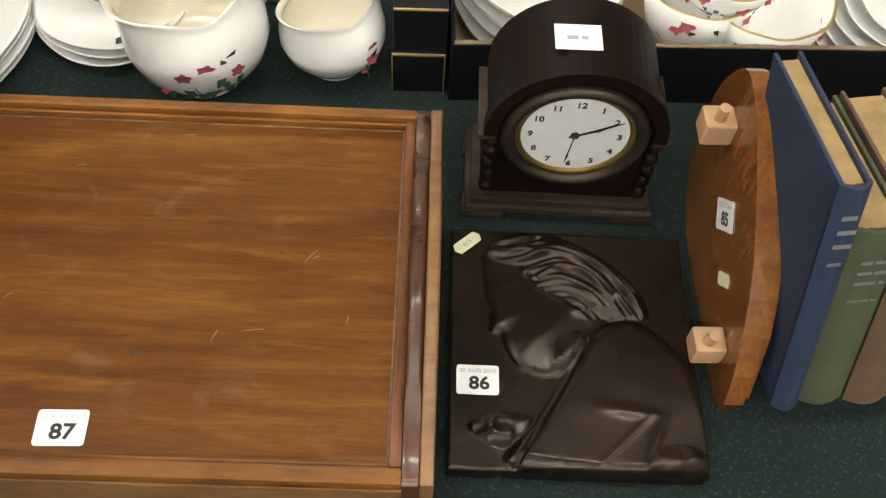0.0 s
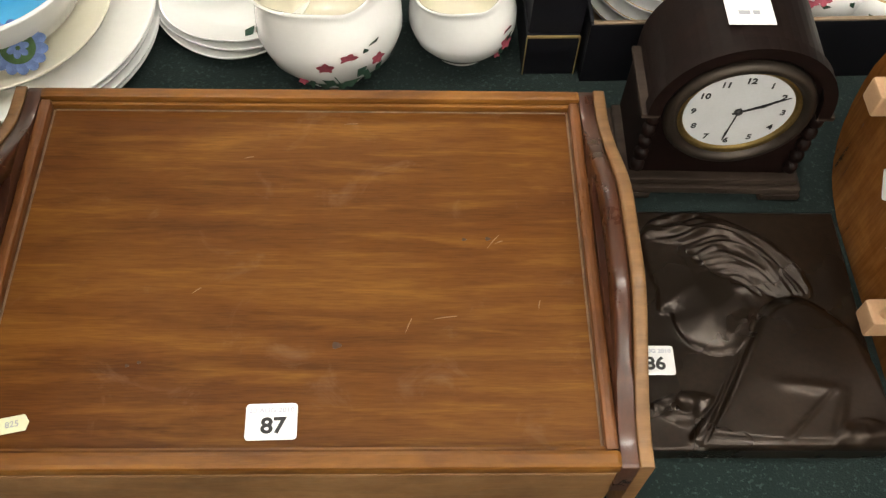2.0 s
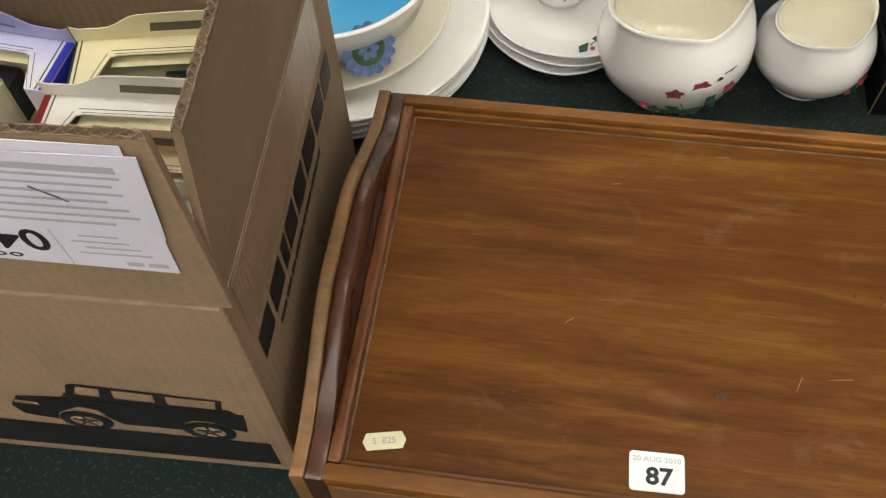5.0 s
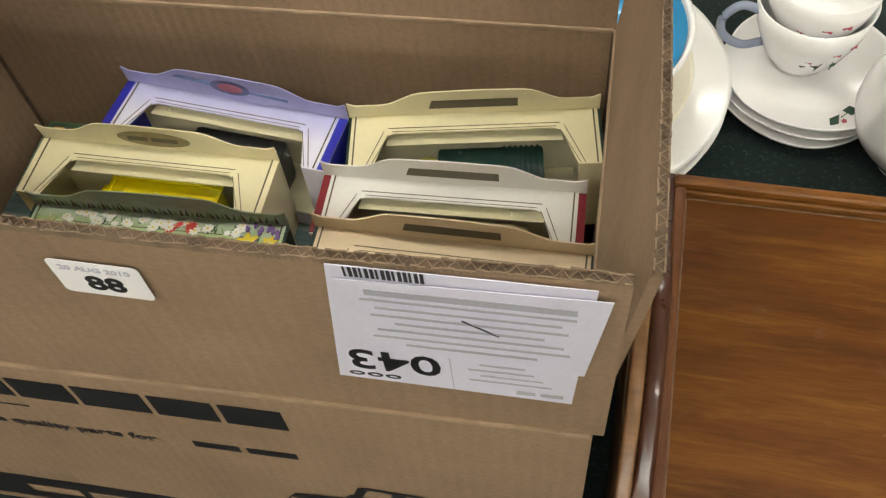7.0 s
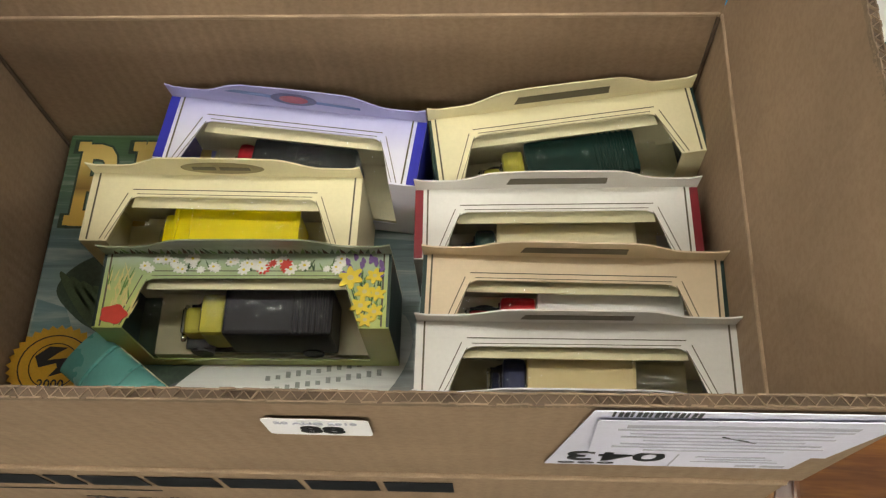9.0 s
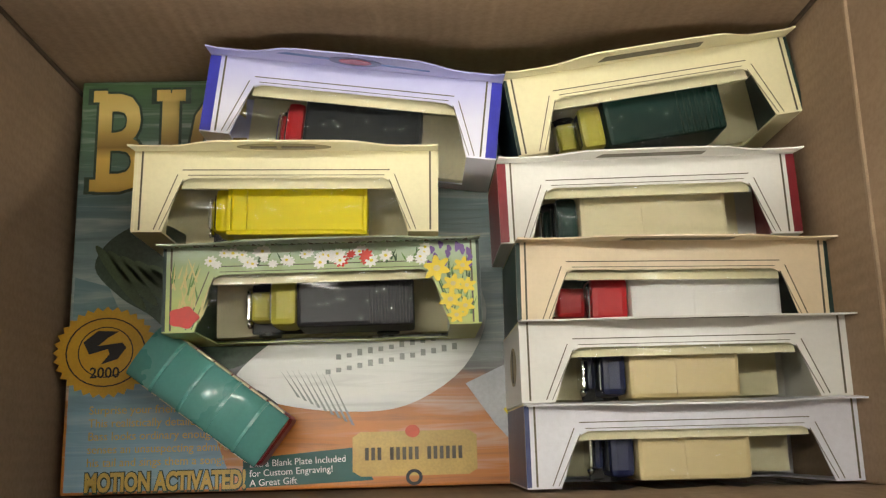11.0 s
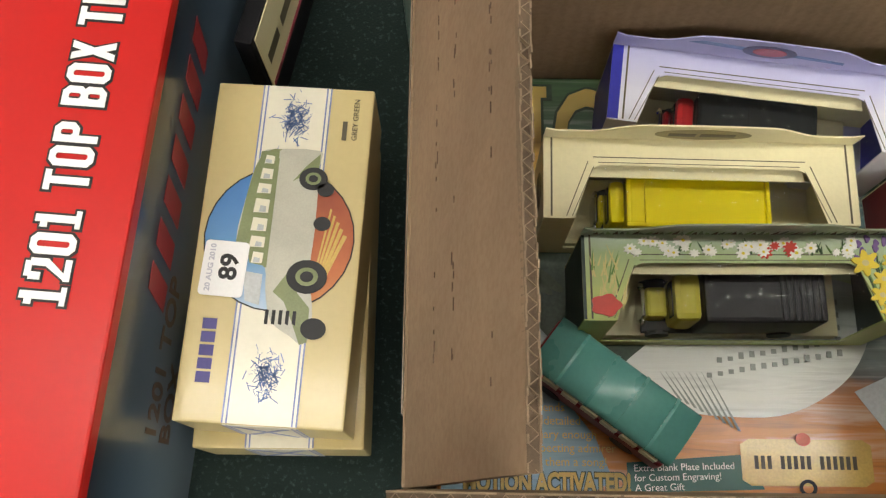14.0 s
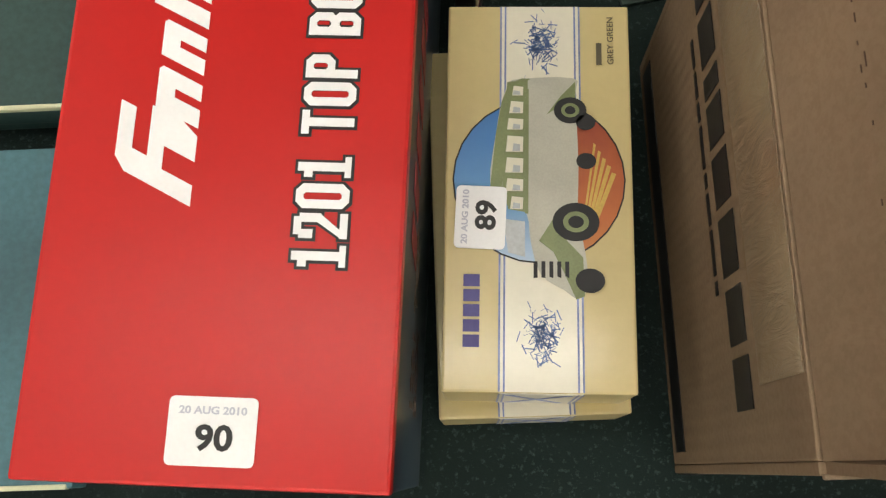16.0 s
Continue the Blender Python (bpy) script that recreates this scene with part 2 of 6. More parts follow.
GOLD = plain("worn_gilt", (0.45, 0.33, 0.14), 0.4, 0.6)
BLACKBOX = plain("black_card", (0.006, 0.006, 0.009), 0.6, 0, 0.0, 0.3, spec=0.2)
CARTON = cardboard("brown_cardboard", (0.290, 0.203, 0.130), "x")
CARTON_Y = cardboard("brown_cardboard_side", (0.290, 0.203, 0.130), "y")
CARTEDGE = plain("cut_cardboard_edge", (0.225, 0.158, 0.100), 0.8, var=0.3, scale=300)
CREASE = plain("pale_card_crease", (0.335, 0.238, 0.153), 0.75, var=0.25, scale=200)
# Dark brown painted where flutes and inner corners lie in shade.
RECESS_SHADE = plain("painted_recess_shade", (0.105, 0.070, 0.044), 0.9, var=0.3, scale=300)
TAPE = creased_tape()
NAVY = plain("navy_book_cloth", (0.018, 0.034, 0.078), 0.7, var=0.25, scale=90, relief=0.4)
MOSS = plain("moss_book_cloth", (0.066, 0.082, 0.045), 0.75, var=0.3, scale=90, relief=0.4)
UMBER = plain("umber_book_cloth", (0.125, 0.075, 0.05), 0.75, var=0.3, scale=90, relief=0.4)
PAGES = plain("yellowed_pages", (0.36, 0.24, 0.11), 0.8, var=0.25, scale=200, relief=0.5)
WINDOWFILM = film("clear_window_film", 0.0, 0.06)
RED = plain("glossy_red_card", (0.50, 0.0135, 0.0125), 0.34, 0, 0.0, 0.05, 30, 0.03, 0.32)
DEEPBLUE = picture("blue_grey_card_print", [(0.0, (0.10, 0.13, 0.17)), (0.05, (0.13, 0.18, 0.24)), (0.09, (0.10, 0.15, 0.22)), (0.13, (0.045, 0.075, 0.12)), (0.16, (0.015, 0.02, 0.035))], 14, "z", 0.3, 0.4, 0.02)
SAND = plain("sand_card", (0.57, 0.465, 0.225), 0.36, 0, 0.3, 0.05, 30, 0.03)
IVORY = plain("ivory_card", (0.76, 0.72, 0.60), 0.34, 0, 0.3, 0.05, 30, 0.03)
TEALBOX = plain("worn_teal_card", (0.065, 0.16, 0.195), 0.6, 0, 0, 0.3, 30, 0.3)
PINEBOX = plain("worn_dark_green_card", (0.03, 0.07, 0.066), 0.6, 0, 0, 0.35, 30, 0.3)


# ---- building helpers ----
def part(name, bm, material, parent=None, label="", m=None, smooth=False):
    """Links a bmesh as one mesh object, under a thing or a part if one is given."""
    me = bpy.data.meshes.new(name)
    bmesh.ops.recalc_face_normals(bm, faces=bm.faces)
    if smooth:
        for f in bm.faces:
            f.smooth = True
    bm.to_mesh(me)
    bm.free()
    for x in material if isinstance(material, (list, tuple)) else [material]:
        me.materials.append(x)
    ob = new(name, me)
    ob.parent = parent
    if m is not None:
        ob.matrix_basis = m
    if label:
        ob["label"] = label
    return ob


def thing(name, m, label, category, group="", kind=""):
    return tagged(put(new(name), m), label, category, group, kind)


def put(ob, m):
    ob.matrix_basis = m
    return ob


def slab(x0, y0, z0, x1, y1, z1, bevel=0.0, bm=None, seg=2):
    bm = bm or bmesh.new()
    made = bmesh.ops.create_cube(bm, size=1.0)["verts"]
    bmesh.ops.transform(bm, verts=made, matrix=Matrix.Translation(((x0 + x1) / 2, (y0 + y1) / 2, (z0 + z1) / 2)) @ Matrix.Diagonal((x1 - x0, y1 - y0, z1 - z0, 1)))
    if bevel:
        edges = list({e for v in made for e in v.link_edges})
        bmesh.ops.bevel(bm, geom=edges, offset=bevel, segments=seg, affect="EDGES", profile=0.6)
    return bm


def sheet(outline, z0, z1, bm=None, bevel=0.0):
    """A flat piece with the given x, y outline, from z0 up to z1."""
    bm = bm or bmesh.new()
    low = [bm.verts.new((x, y, z0)) for x, y in outline]
    top = [bm.verts.new((x, y, z1)) for x, y in outline]
    bm.faces.new(top), bm.faces.new(low[::-1])
    n = len(outline)
    for i in range(n):
        bm.faces.new((low[i], low[(i + 1) % n], top[(i + 1) % n], top[i]))
    if bevel:
        edges = [e for e in bm.edges if all(abs(v.co.z - z1) < 1e-7 for v in e.verts)]
        bmesh.ops.bevel(bm, geom=edges, offset=bevel, segments=2, affect="EDGES")
    return bm


def oval(rx, ry, n=32, cx=0.0, cy=0.0, wave=0.0, k=0):
    return [(cx + rx * (1 + wave * math.cos(k * a)) * math.cos(a), cy + ry * (1 + wave * math.cos(k * a)) * math.sin(a)) for a in (2 * math.pi * i / n for i in range(n))]


def ribbon(stations, x0, x1, bm=None, round_=0.0):
    """A solid between x0 and x1 whose y, low z and high z run along the stations."""
    bm = bm or bmesh.new()
    rows = []
    for y, lo, hi in stations:
        c = min(round_, (hi - lo) * 0.45)
        top = [(x1, hi - c), (x1 - 0.3 * c, hi - 0.3 * c), (x1 - c, hi), (x0 + c, hi), (x0 + 0.3 * c, hi - 0.3 * c), (x0, hi - c)] if round_ else [(x1, hi), (x0, hi)]
        rows.append([bm.verts.new((x, y, z)) for x, z in [(x0, lo), (x1, lo)] + top])
    n = len(rows[0])
    for a, b in zip(rows, rows[1:]):
        for i in range(n):
            f = bm.faces.new((a[i], a[(i + 1) % n], b[(i + 1) % n], b[i]))
            f.smooth = bool(round_)
    bm.faces.new(rows[0]), bm.faces.new(rows[-1][::-1])
    return bm


def lathe(profile, n=40, bm=None, shape=None):
    """Turns an r, z profile about z; shape(a, r, z) may move each point."""
    bm = bm or bmesh.new()
    rings = []
    for r, z in profile:
        ring = []
        for i in range(n):
            a = 2 * math.pi * i / n
            p = shape(a, r, z) if shape else (r * math.cos(a), r * math.sin(a), z)
            ring.append(bm.verts.new(p))
        rings.append(ring)
    for a, b in zip(rings, rings[1:]):
        for i in range(n):
            bm.faces.new((a[i], a[(i + 1) % n], b[(i + 1) % n], b[i]))
    for ring, r in ((rings[0], profile[0][0]), (rings[-1], profile[-1][0])):
        if r > 1e-5 and r < 0.05 and shape is None:
            bm.faces.new(ring)
    return bm


def rod(points, r, bm=None, n=8):
    """A round bar along points."""
    bm = bm or bmesh.new()
    pts = [Vector(p) for p in points]
    rings = []
    for i, p in enumerate(pts):
        d = (pts[min(i + 1, len(pts) - 1)] - pts[max(i - 1, 0)]).normalized()
        u = d.cross(Vector((0.3, 0.2, 1)) if abs(d.z) < 0.9 else Vector((1, 0, 0))).normalized()
        w = d.cross(u)
        rings.append([bm.verts.new(p + r * (math.cos(2 * math.pi * k / n) * u + math.sin(2 * math.pi * k / n) * w)) for k in range(n)])
    for a, b in zip(rings, rings[1:]):
        for k in range(n):
            bm.faces.new((a[k], a[(k + 1) % n], b[(k + 1) % n], b[k]))
    bm.faces.new(rings[0]), bm.faces.new(rings[-1][::-1])
    return bm


def lettering(text, size, depth=0.0002, wide=1.0, bold=0.0, centre=True):
    """Letters as a mesh, lying flat, facing up, of the given capital height."""
    cu = bpy.data.curves.new("letters", "FONT")
    cu.body, cu.size, cu.extrude, cu.offset = text, size * 1.4, depth, bold
    cu.resolution_u = 3
    cu.align_x = "CENTER" if centre else "LEFT"
    ob = bpy.data.objects.new("letters", cu)
    scene.collection.objects.link(ob)
    me = bpy.data.meshes.new_from_object(ob.evaluated_get(bpy.context.evaluated_depsgraph_get()))
    bpy.data.objects.remove(ob)
    bm = bmesh.new()
    bm.from_mesh(me)
    bpy.data.meshes.remove(me)
    bmesh.ops.transform(bm, verts=bm.verts, matrix=Matrix.Diagonal((wide, 1, 1, 1)))
    return bm


def bars(lines, depth=0.0002, bm=None):
    """Plain bars in place of small writing: each x0, y0, x1, y1."""
    bm = bm or bmesh.new()
    for x0, y0, x1, y1 in lines:
        slab(x0, y0, 0, x1, y1, depth, 0, bm)
    return bm


def word_bars(x0, x1, y, h, seed, bm=None):
    """A line of words as bars of uneven length."""
    rnd, x, out = random.Random(seed), x0, []
    while x < x1 - h:
        w = min(rnd.uniform(1.5, 5.0) * h, x1 - x)
        out.append((x, y, x + w, y + h))
        x += w + h * 0.6
    return bars(out, bm=bm)


def ticket(parent, number, m, w=0.031, h=0.0235):
    """A white lot ticket with its printed number and a faint date line."""
    r = 0.002
    pts = []
    for cx, cy, a0 in ((w / 2 - r, h / 2 - r, 0), (-w / 2 + r, h / 2 - r, 90), (-w / 2 + r, -h / 2 + r, 180), (w / 2 - r, -h / 2 + r, 270)):
        pts += [(cx + r * math.cos(radians(a0 + k * 30)), cy + r * math.sin(radians(a0 + k * 30))) for k in range(4)]
    t = part("lot_ticket", sheet(pts, 0, 0.0003), PAPER, parent, "white paper lot ticket", m)
    part("number", lettering(number, 0.0085, 0.0001, 1.1, 0.00035), BLACK, t, "black printed number", pose(0.001, -0.0062, 0.0005))
    part("date_line", lettering("20 AUG 2010", 0.0026, 0.0001, 1.15, 0.0001), FAINT, t, "faint stamped date", pose(0, h * 0.25, 0.0005))
    return t


def flowing(pts, n=5):
    """The open smooth line through the given points."""
    p = [Vector(q) for q in pts]
    p = [2 * p[0] - p[1]] + p + [2 * p[-1] - p[-2]]
    out = []
    for p0, p1, p2, p3 in zip(p, p[1:], p[2:], p[3:]):
        for j in range(n):
            t = j / n
            out.append(0.5 * (2 * p1 + (p2 - p0) * t + (2 * p0 - 5 * p1 + 4 * p2 - p3) * t * t + (3 * p1 - p0 - 3 * p2 + p3) * t ** 3))
    return out + [p[-2]]


def rounded(pts, n=5):
    """The closed smooth outline through the given points."""
    out, k = [], len(pts)
    for i in range(k):
        p0, p1, p2, p3 = (Vector(pts[(i + j - 1) % k]) for j in range(4))
        for j in range(n):
            t = j / n
            q = 0.5 * (2 * p1 + (p2 - p0) * t + (2 * p0 - 5 * p1 + 4 * p2 - p3) * t * t + (3 * p1 - p0 - 3 * p2 + p3) * t ** 3)
            out.append((q.x, q.y))
    return out


# ---- the room and the table ----
WALLPAINT = plain("cream_wall_paint", (0.62, 0.60, 0.54), 0.8, scale=4)
FLOORMAT = plain("grey_brown_floor", (0.16, 0.14, 0.12), 0.7, scale=8)
TABLEWOOD = plain("trestle_wood", (0.28, 0.18, 0.10), 0.6, scale=10)
FLOOR_Z, ROOF_Z = -0.76, 1.95
tagged(part("floor", slab(-4.2, -3.2, FLOOR_Z - 0.1, 3.6, 3.6, FLOOR_Z), FLOORMAT), "grey brown vinyl floor of the saleroom", "floor", kind="structure")
tagged(part("ceiling", slab(-4.2, -3.2, ROOF_Z, 3.6, 3.6, ROOF_Z + 0.1), WALLPAINT), "plain off-white ceiling of the saleroom", "ceiling", kind="structure")
for wall_name, b in (("wall_north", (-4.2, 3.5, 3.6, 3.6)), ("wall_south", (-4.2, -3.2, 3.6, -3.1)), ("wall_west", (-4.2, -3.1, -4.1, 3.5)), ("wall_east", (3.5, -3.1, 3.6, 3.5))):
    tagged(part(wall_name, slab(b[0], b[1], FLOOR_Z, b[2], b[3], ROOF_Z), WALLPAINT), "plain cream painted saleroom wall", "wall", kind="structure")

TUBE = bpy.data.materials.new("tube_glow")
TUBE.use_nodes = True
TUBE.node_tree.nodes["Principled BSDF"].inputs["Emission Color"].default_value = (1.0, 0.955, 0.85, 1)
TUBE.node_tree.nodes["Principled BSDF"].inputs["Emission Strength"].default_value = LAMP_GLOW
TUBE.node_tree.nodes["Principled BSDF"].inputs["Base Color"].default_value = (0.8, 0.8, 0.8, 1)
FITTING = plain("white_lamp_metal", (0.75, 0.75, 0.74), 0.4)


def ceiling_lamp(x, y):
    """A batten with one fluorescent tube, along x."""
    t = thing("ceiling_light", pose(x, y, ROOF_Z), "unseen white fluorescent batten light on the ceiling", "ceiling light", "ceiling lights")
    part("batten", slab(-0.62, -0.05, -0.05, 0.62, 0.05, 0, 0.008), FITTING, t)
    part("tube", slab(-0.60, -0.045, -0.085, 0.60, 0.045, -0.052, 0.012), TUBE, t, "glowing white diffuser")


for lamp_x, lamp_y in LAMPS:
    ceiling_lamp(lamp_x, lamp_y)

sale_table = thing("sale_table", pose(0, 0, 0), "long trestle table covered with dark green baize cloth", "table")
part("tabletop", slab(-2.0, -0.10, -0.035, 1.3, 1.30, -0.004, 0.004), TABLEWOOD, sale_table)
for lx in (-1.9, -0.35, 1.2):
    for ly in (0.0, 1.2):
        part("leg", slab(lx - 0.03, ly - 0.03, FLOOR_Z, lx + 0.03, ly + 0.03, -0.035, 0.004), TABLEWOOD, sale_table)


def baize_sheet():
    bm = bmesh.new()
    nx, ny = 132, 60
    grid = []
    for j in range(ny + 1):
        row = []
        for i in range(nx + 1):
            x, y = -2.02 + 3.34 * i / nx, -0.12 + 1.44 * j / ny
            z = -0.0006 + 0.0005 * noise.noise(Vector((x * 9, y * 9, 0)))
            if y < -0.105:
                z = -0.25
            row.append(bm.verts.new((x, y, z)))
        grid.append(row)
    for j in range(ny):
        for i in range(nx):
            bm.faces.new((grid[j][i], grid[j][i + 1], grid[j + 1][i + 1], grid[j + 1][i]))
    return bm


cloth_ob = part("baize_cloth", baize_sheet(), BAIZE, smooth=True)
tagged(cloth_ob, "dark green flecked baize cloth spread over the table", "tablecloth", kind="structure")


# ---- wooden tray ----
POLISH = plain("old_polish", (0.20, 0.12, 0.07), 0.6, var=0.5, scale=300)
SCRATCH = plain("bare_scratch", (0.26, 0.14, 0.07), 0.6, var=0.3, scale=300)
def wooden_tray(m):
    t = thing("wooden_tray", m, "old mahogany serving tray with shaped side handles", "tray")
    hx, hy, zf, zr = 0.1855, 0.1240, 0.084, 0.093
    part("panel", slab(-hx + 0.02, -hy + 0.006, zf - 0.006, hx - 0.02, hy - 0.004, zf), PANELWOOD, t, "scratched mahogany panel")
    part("apron", slab(-hx + 0.014, -hy + 0.0015, 0.0, hx - 0.014, hy - 0.004, zf - 0.007, 0.002), OAK, t, "plain paler wooden front")
    # raised rim with a bead on its inner side
    for name, y0, y1, b0, b1 in (("front_rail", -hy, -hy + 0.0095, -hy + 0.0095, -hy + 0.0130), ("back_rail", hy - 0.0080, hy, hy - 0.0110, hy - 0.0080)):
        r = part(name, slab(-hx + 0.015, y0, zf - 0.002, hx - 0.015, y1, zr, 0.0025), MAHOG, t)
        part("bead", slab(-hx + 0.019, b0, zf - 0.001, hx - 0.019, b1, zr - 0.004, 0.0018), MAHOG, r)
    for s in (-1, 1):
        a, b = sorted((s * (hx - 0.0225), s * (hx - 0.0155)))
        part("side_bead", slab(a, -hy + 0.0098, zf - 0.001, b, hy - 0.0083, zr - 0.0015, 0.0022), MAHOG_Y, t)
        low, high, outer = [], [], []
        for i in range(61):
            u = -1 + 2 * i / 60
            y = u * hy
            k = min(1, max(0, (0.90 - abs(u + 0.03)) / 0.74))
            top = zr + 0.033 * k * k * (3 - 2 * k)
            q = max(0.0, 1 - (abs(u) / 0.40) ** 4)
            mid = zr + 0.008
            low.append((y, zf - 0.03, mid - 0.006 * q))
            high.append((y, mid + 0.010 * q, top - 0.0015))
            outer.append((y, 0.0, mid - 0.007 * q))
        low = [(y, lo, min(hi, h2[2] - 0.001)) for (y, lo, hi), h2 in zip(low, high)]
        high = [(y, min(lo, hi - 0.0008), hi) for y, lo, hi in high]
        a, b = sorted((s * (hx - 0.0155), s * (hx - 0.0065)))
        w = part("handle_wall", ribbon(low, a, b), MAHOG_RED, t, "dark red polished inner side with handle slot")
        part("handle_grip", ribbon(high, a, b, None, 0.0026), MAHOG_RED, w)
        a, b = sorted((s * (hx - 0.0062), s * (hx + 0.0012)))
        o = part("outer_wall", ribbon([(y, 0.0, min(lo, h - 0.001)) for (y, _, lo), (_, _, h) in zip(outer, high)], a, b), OAK, t, "paler outer side strip")
        part("outer_grip", ribbon([(y, lo, hi + 0.0015) for y, lo, hi in high], a, b, None, 0.0016), OAK, o)
    # pale polish left in the corners, scratches, a knot and ink spots on the panel
    for y in (-hy + 0.0136, hy - 0.0117):
        part("polish_line", slab(-hx + 0.024, y - 0.0005, zf, hx - 0.024, y + 0.0005, zf + 0.0003), POLISH, t, "pale line of old polish")
    for x in (-hx + 0.0231, hx - 0.0231):
        part("polish_line", slab(x - 0.0006, -hy + 0.0140, zf, x + 0.0006, hy - 0.0120, zf + 0.0003), POLISH, t, "pale line of old polish")
    for x, y, q, a in ((0.107, 0.010, 0.012, 52), (0.112, 0.0135, 0.005, 25), (0.060, -0.045, 0.010, 70), (0.075, -0.036, 0.014, 8), (-0.040, 0.075, 0.006, 12), (-0.060, -0.020, 0.006, 40), (0.02, 0.102, 0.009, 5), (0.135, -0.030, 0.006, 80)):
        part("scratch", sheet([(0, 0), (q * 0.5, 0.0005), (q, 0.0002), (q, -0.0002), (q * 0.5, -0.0001)], 0, 0.0002), SCRATCH, t, "short pale scratch", pose(x, y, zf, 0, 0, a))
    for x, y, q in ((0.0225, -0.0520, 0.0026), (-0.0890, -0.0640, 0.0012), (-0.0830, -0.0620, 0.0011), (0.108, 0.017, 0.0016), (0.094, 0.0165, 0.0013)):
        part("dark_spot", sheet(oval(q, q * 0.75, 14, 0, 0, 0.15, 3), 0, 0.0002), MAHOG_RED, t, "small dark spot", pose(x, y, zf))
    ticket(t, "87", pose(-0.0093, -0.096, zf + 0.0004, 0, 0, 1.5), 0.0268, 0.0200)
    tag = part("price_tag", sheet([(-0.011, 0), (-0.009, 0.0045), (0.009, 0.0045), (0.011, 0), (0.009, -0.0045), (-0.009, -0.0045)], 0, 0.0003), STICKER, t, "small cream price sticker", pose(-0.1445, -0.0977, zf + 0.0004, 0, 0, 12))
    part("print", lettering("S  825", 0.0034, 0.0001), GREYINK, tag, "", pose(0, -0.0015, 0.0005))
    return t


wooden_tray(pose(-0.195, 0.341, 0, 0, 0, -2.2))


# ---- bronze plaque ----
def inside_depth(points, u, v):
    """How deep each u, v lies inside a closed outline; 0 outside."""
    p = np.array(rounded(points, 6))
    q = np.roll(p, -1, axis=0)
    best = np.full(u.shape, 9.0)
    within = np.zeros(u.shape, dtype=bool)
    for (ax, ay), (bx, by) in zip(p, q):
        dx, dy = bx - ax, by - ay
        k = np.clip(((u - ax) * dx + (v - ay) * dy) / (dx * dx + dy * dy + 1e-12), 0, 1)
        best = np.minimum(best, np.hypot(u - ax - k * dx, v - ay - k * dy))
        if abs(dy) > 1e-12:
            within ^= ((ay > v) != (by > v)) & (u < ax + (v - ay) * dx / dy)
    return np.where(within, best, 0.0)


def relief_height(n):
    """Relief over the plaque's ground on an n by n grid: plain masses of hair, head, coat and cuff."""
    g = np.linspace(0, 1, n)
    u, v = np.meshgrid(g, g)
    def mound(points, high, reach, power=0.5):
        return high * np.clip(inside_depth(points, u, v) / reach, 0, 1) ** power
    def ridge(a, b, high, wide):
        dx, dy = b[0] - a[0], b[1] - a[1]
        k = np.clip(((u - a[0]) * dx + (v - a[1]) * dy) / (dx * dx + dy * dy), 0, 1)
        return high * np.exp(-((np.hypot(u - a[0] - k * dx, v - a[1] - k * dy) / wide) ** 2)) * (0.3 + 0.7 * np.sin(np.pi * np.clip(k, 0.05, 0.95)))
    head = [(0.14, 0.86), (0.15, 0.70), (0.17, 0.63), (0.165, 0.545), (0.215, 0.53), (0.22, 0.49), (0.255, 0.42), (0.31, 0.385), (0.42, 0.37), (0.60, 0.50), (0.66, 0.66), (0.45, 0.90), (0.25, 0.94)]
    mane = [(0.13, 0.87), (0.18, 0.945), (0.28, 0.985), (0.40, 0.99), (0.54, 0.945), (0.68, 0.865), (0.78, 0.76), (0.825, 0.65), (0.80, 0.605), (0.70, 0.60), (0.60, 0.60), (0.52, 0.605), (0.44, 0.66), (0.36, 0.72), (0.28, 0.80), (0.20, 0.84)]
    coat = [(0.56, 0.53), (0.67, 0.60), (0.79, 0.595), (0.91, 0.50), (0.985, 0.38), (0.99, 0.012), (0.25, 0.012), (0.34, 0.18), (0.45, 0.35)]
    cuff = [(0.08, 0.165), (0.20, 0.215), (0.33, 0.20), (0.30, 0.14), (0.22, 0.085), (0.15, 0.11)]
    h = mound(head, 0.0058, 0.16)
    h = np.maximum(h, mound([(0.40, 0.38), (0.50, 0.40), (0.60, 0.54), (0.50, 0.60), (0.36, 0.52)], 0.0048, 0.06))
    h = np.maximum(h, mound(coat, 0.0066, 0.05, 0.45))
    hair = inside_depth(mane, u, v)
    locks = np.array([[noise.noise(Vector((a * 5 + 1.5 * b, (b + 0.42 * a + 0.10 * math.sin(a * 9)) * 24, 1.0))) + 0.7 * noise.noise(Vector((a * 9, (b + 0.42 * a + 0.08 * math.sin(a * 9)) * 55, 5.0))) for a in g] for b in g])
    h = np.maximum(h, np.clip(hair / 0.10, 0, 1) ** 0.5 * 0.0085) + np.clip(hair / 0.04, 0, 1) * 0.0046 * locks
    lumps = np.array([[noise.noise(Vector((a * 17, b * 17, 3))) for a in g] for b in g])
    h = np.maximum(h, mound(cuff, 0.0034, 0.05) * (0.8 + 0.9 * lumps))
    h += ridge((0.60, 0.235), (0.80, 0.215), 0.0011, 0.022) + ridge((0.80, 0.22), (0.56, 0.005), 0.0009, 0.010) + ridge((0.84, 0.20), (0.75, 0.01), 0.0014, 0.020)
    h += mound([(0.76, 0.012), (0.82, 0.09), (0.92, 0.10), (0.985, 0.06), (0.985, 0.012)], 0.0028, 0.03) * (1 + 0.8 * lumps)
    h -= ridge((0.57, 0.51), (0.255, 0.005), 0.0032, 0.009)
    wide = np.array([[noise.noise(Vector((a * 6, b * 6, 8))) for a in g] for b in g])
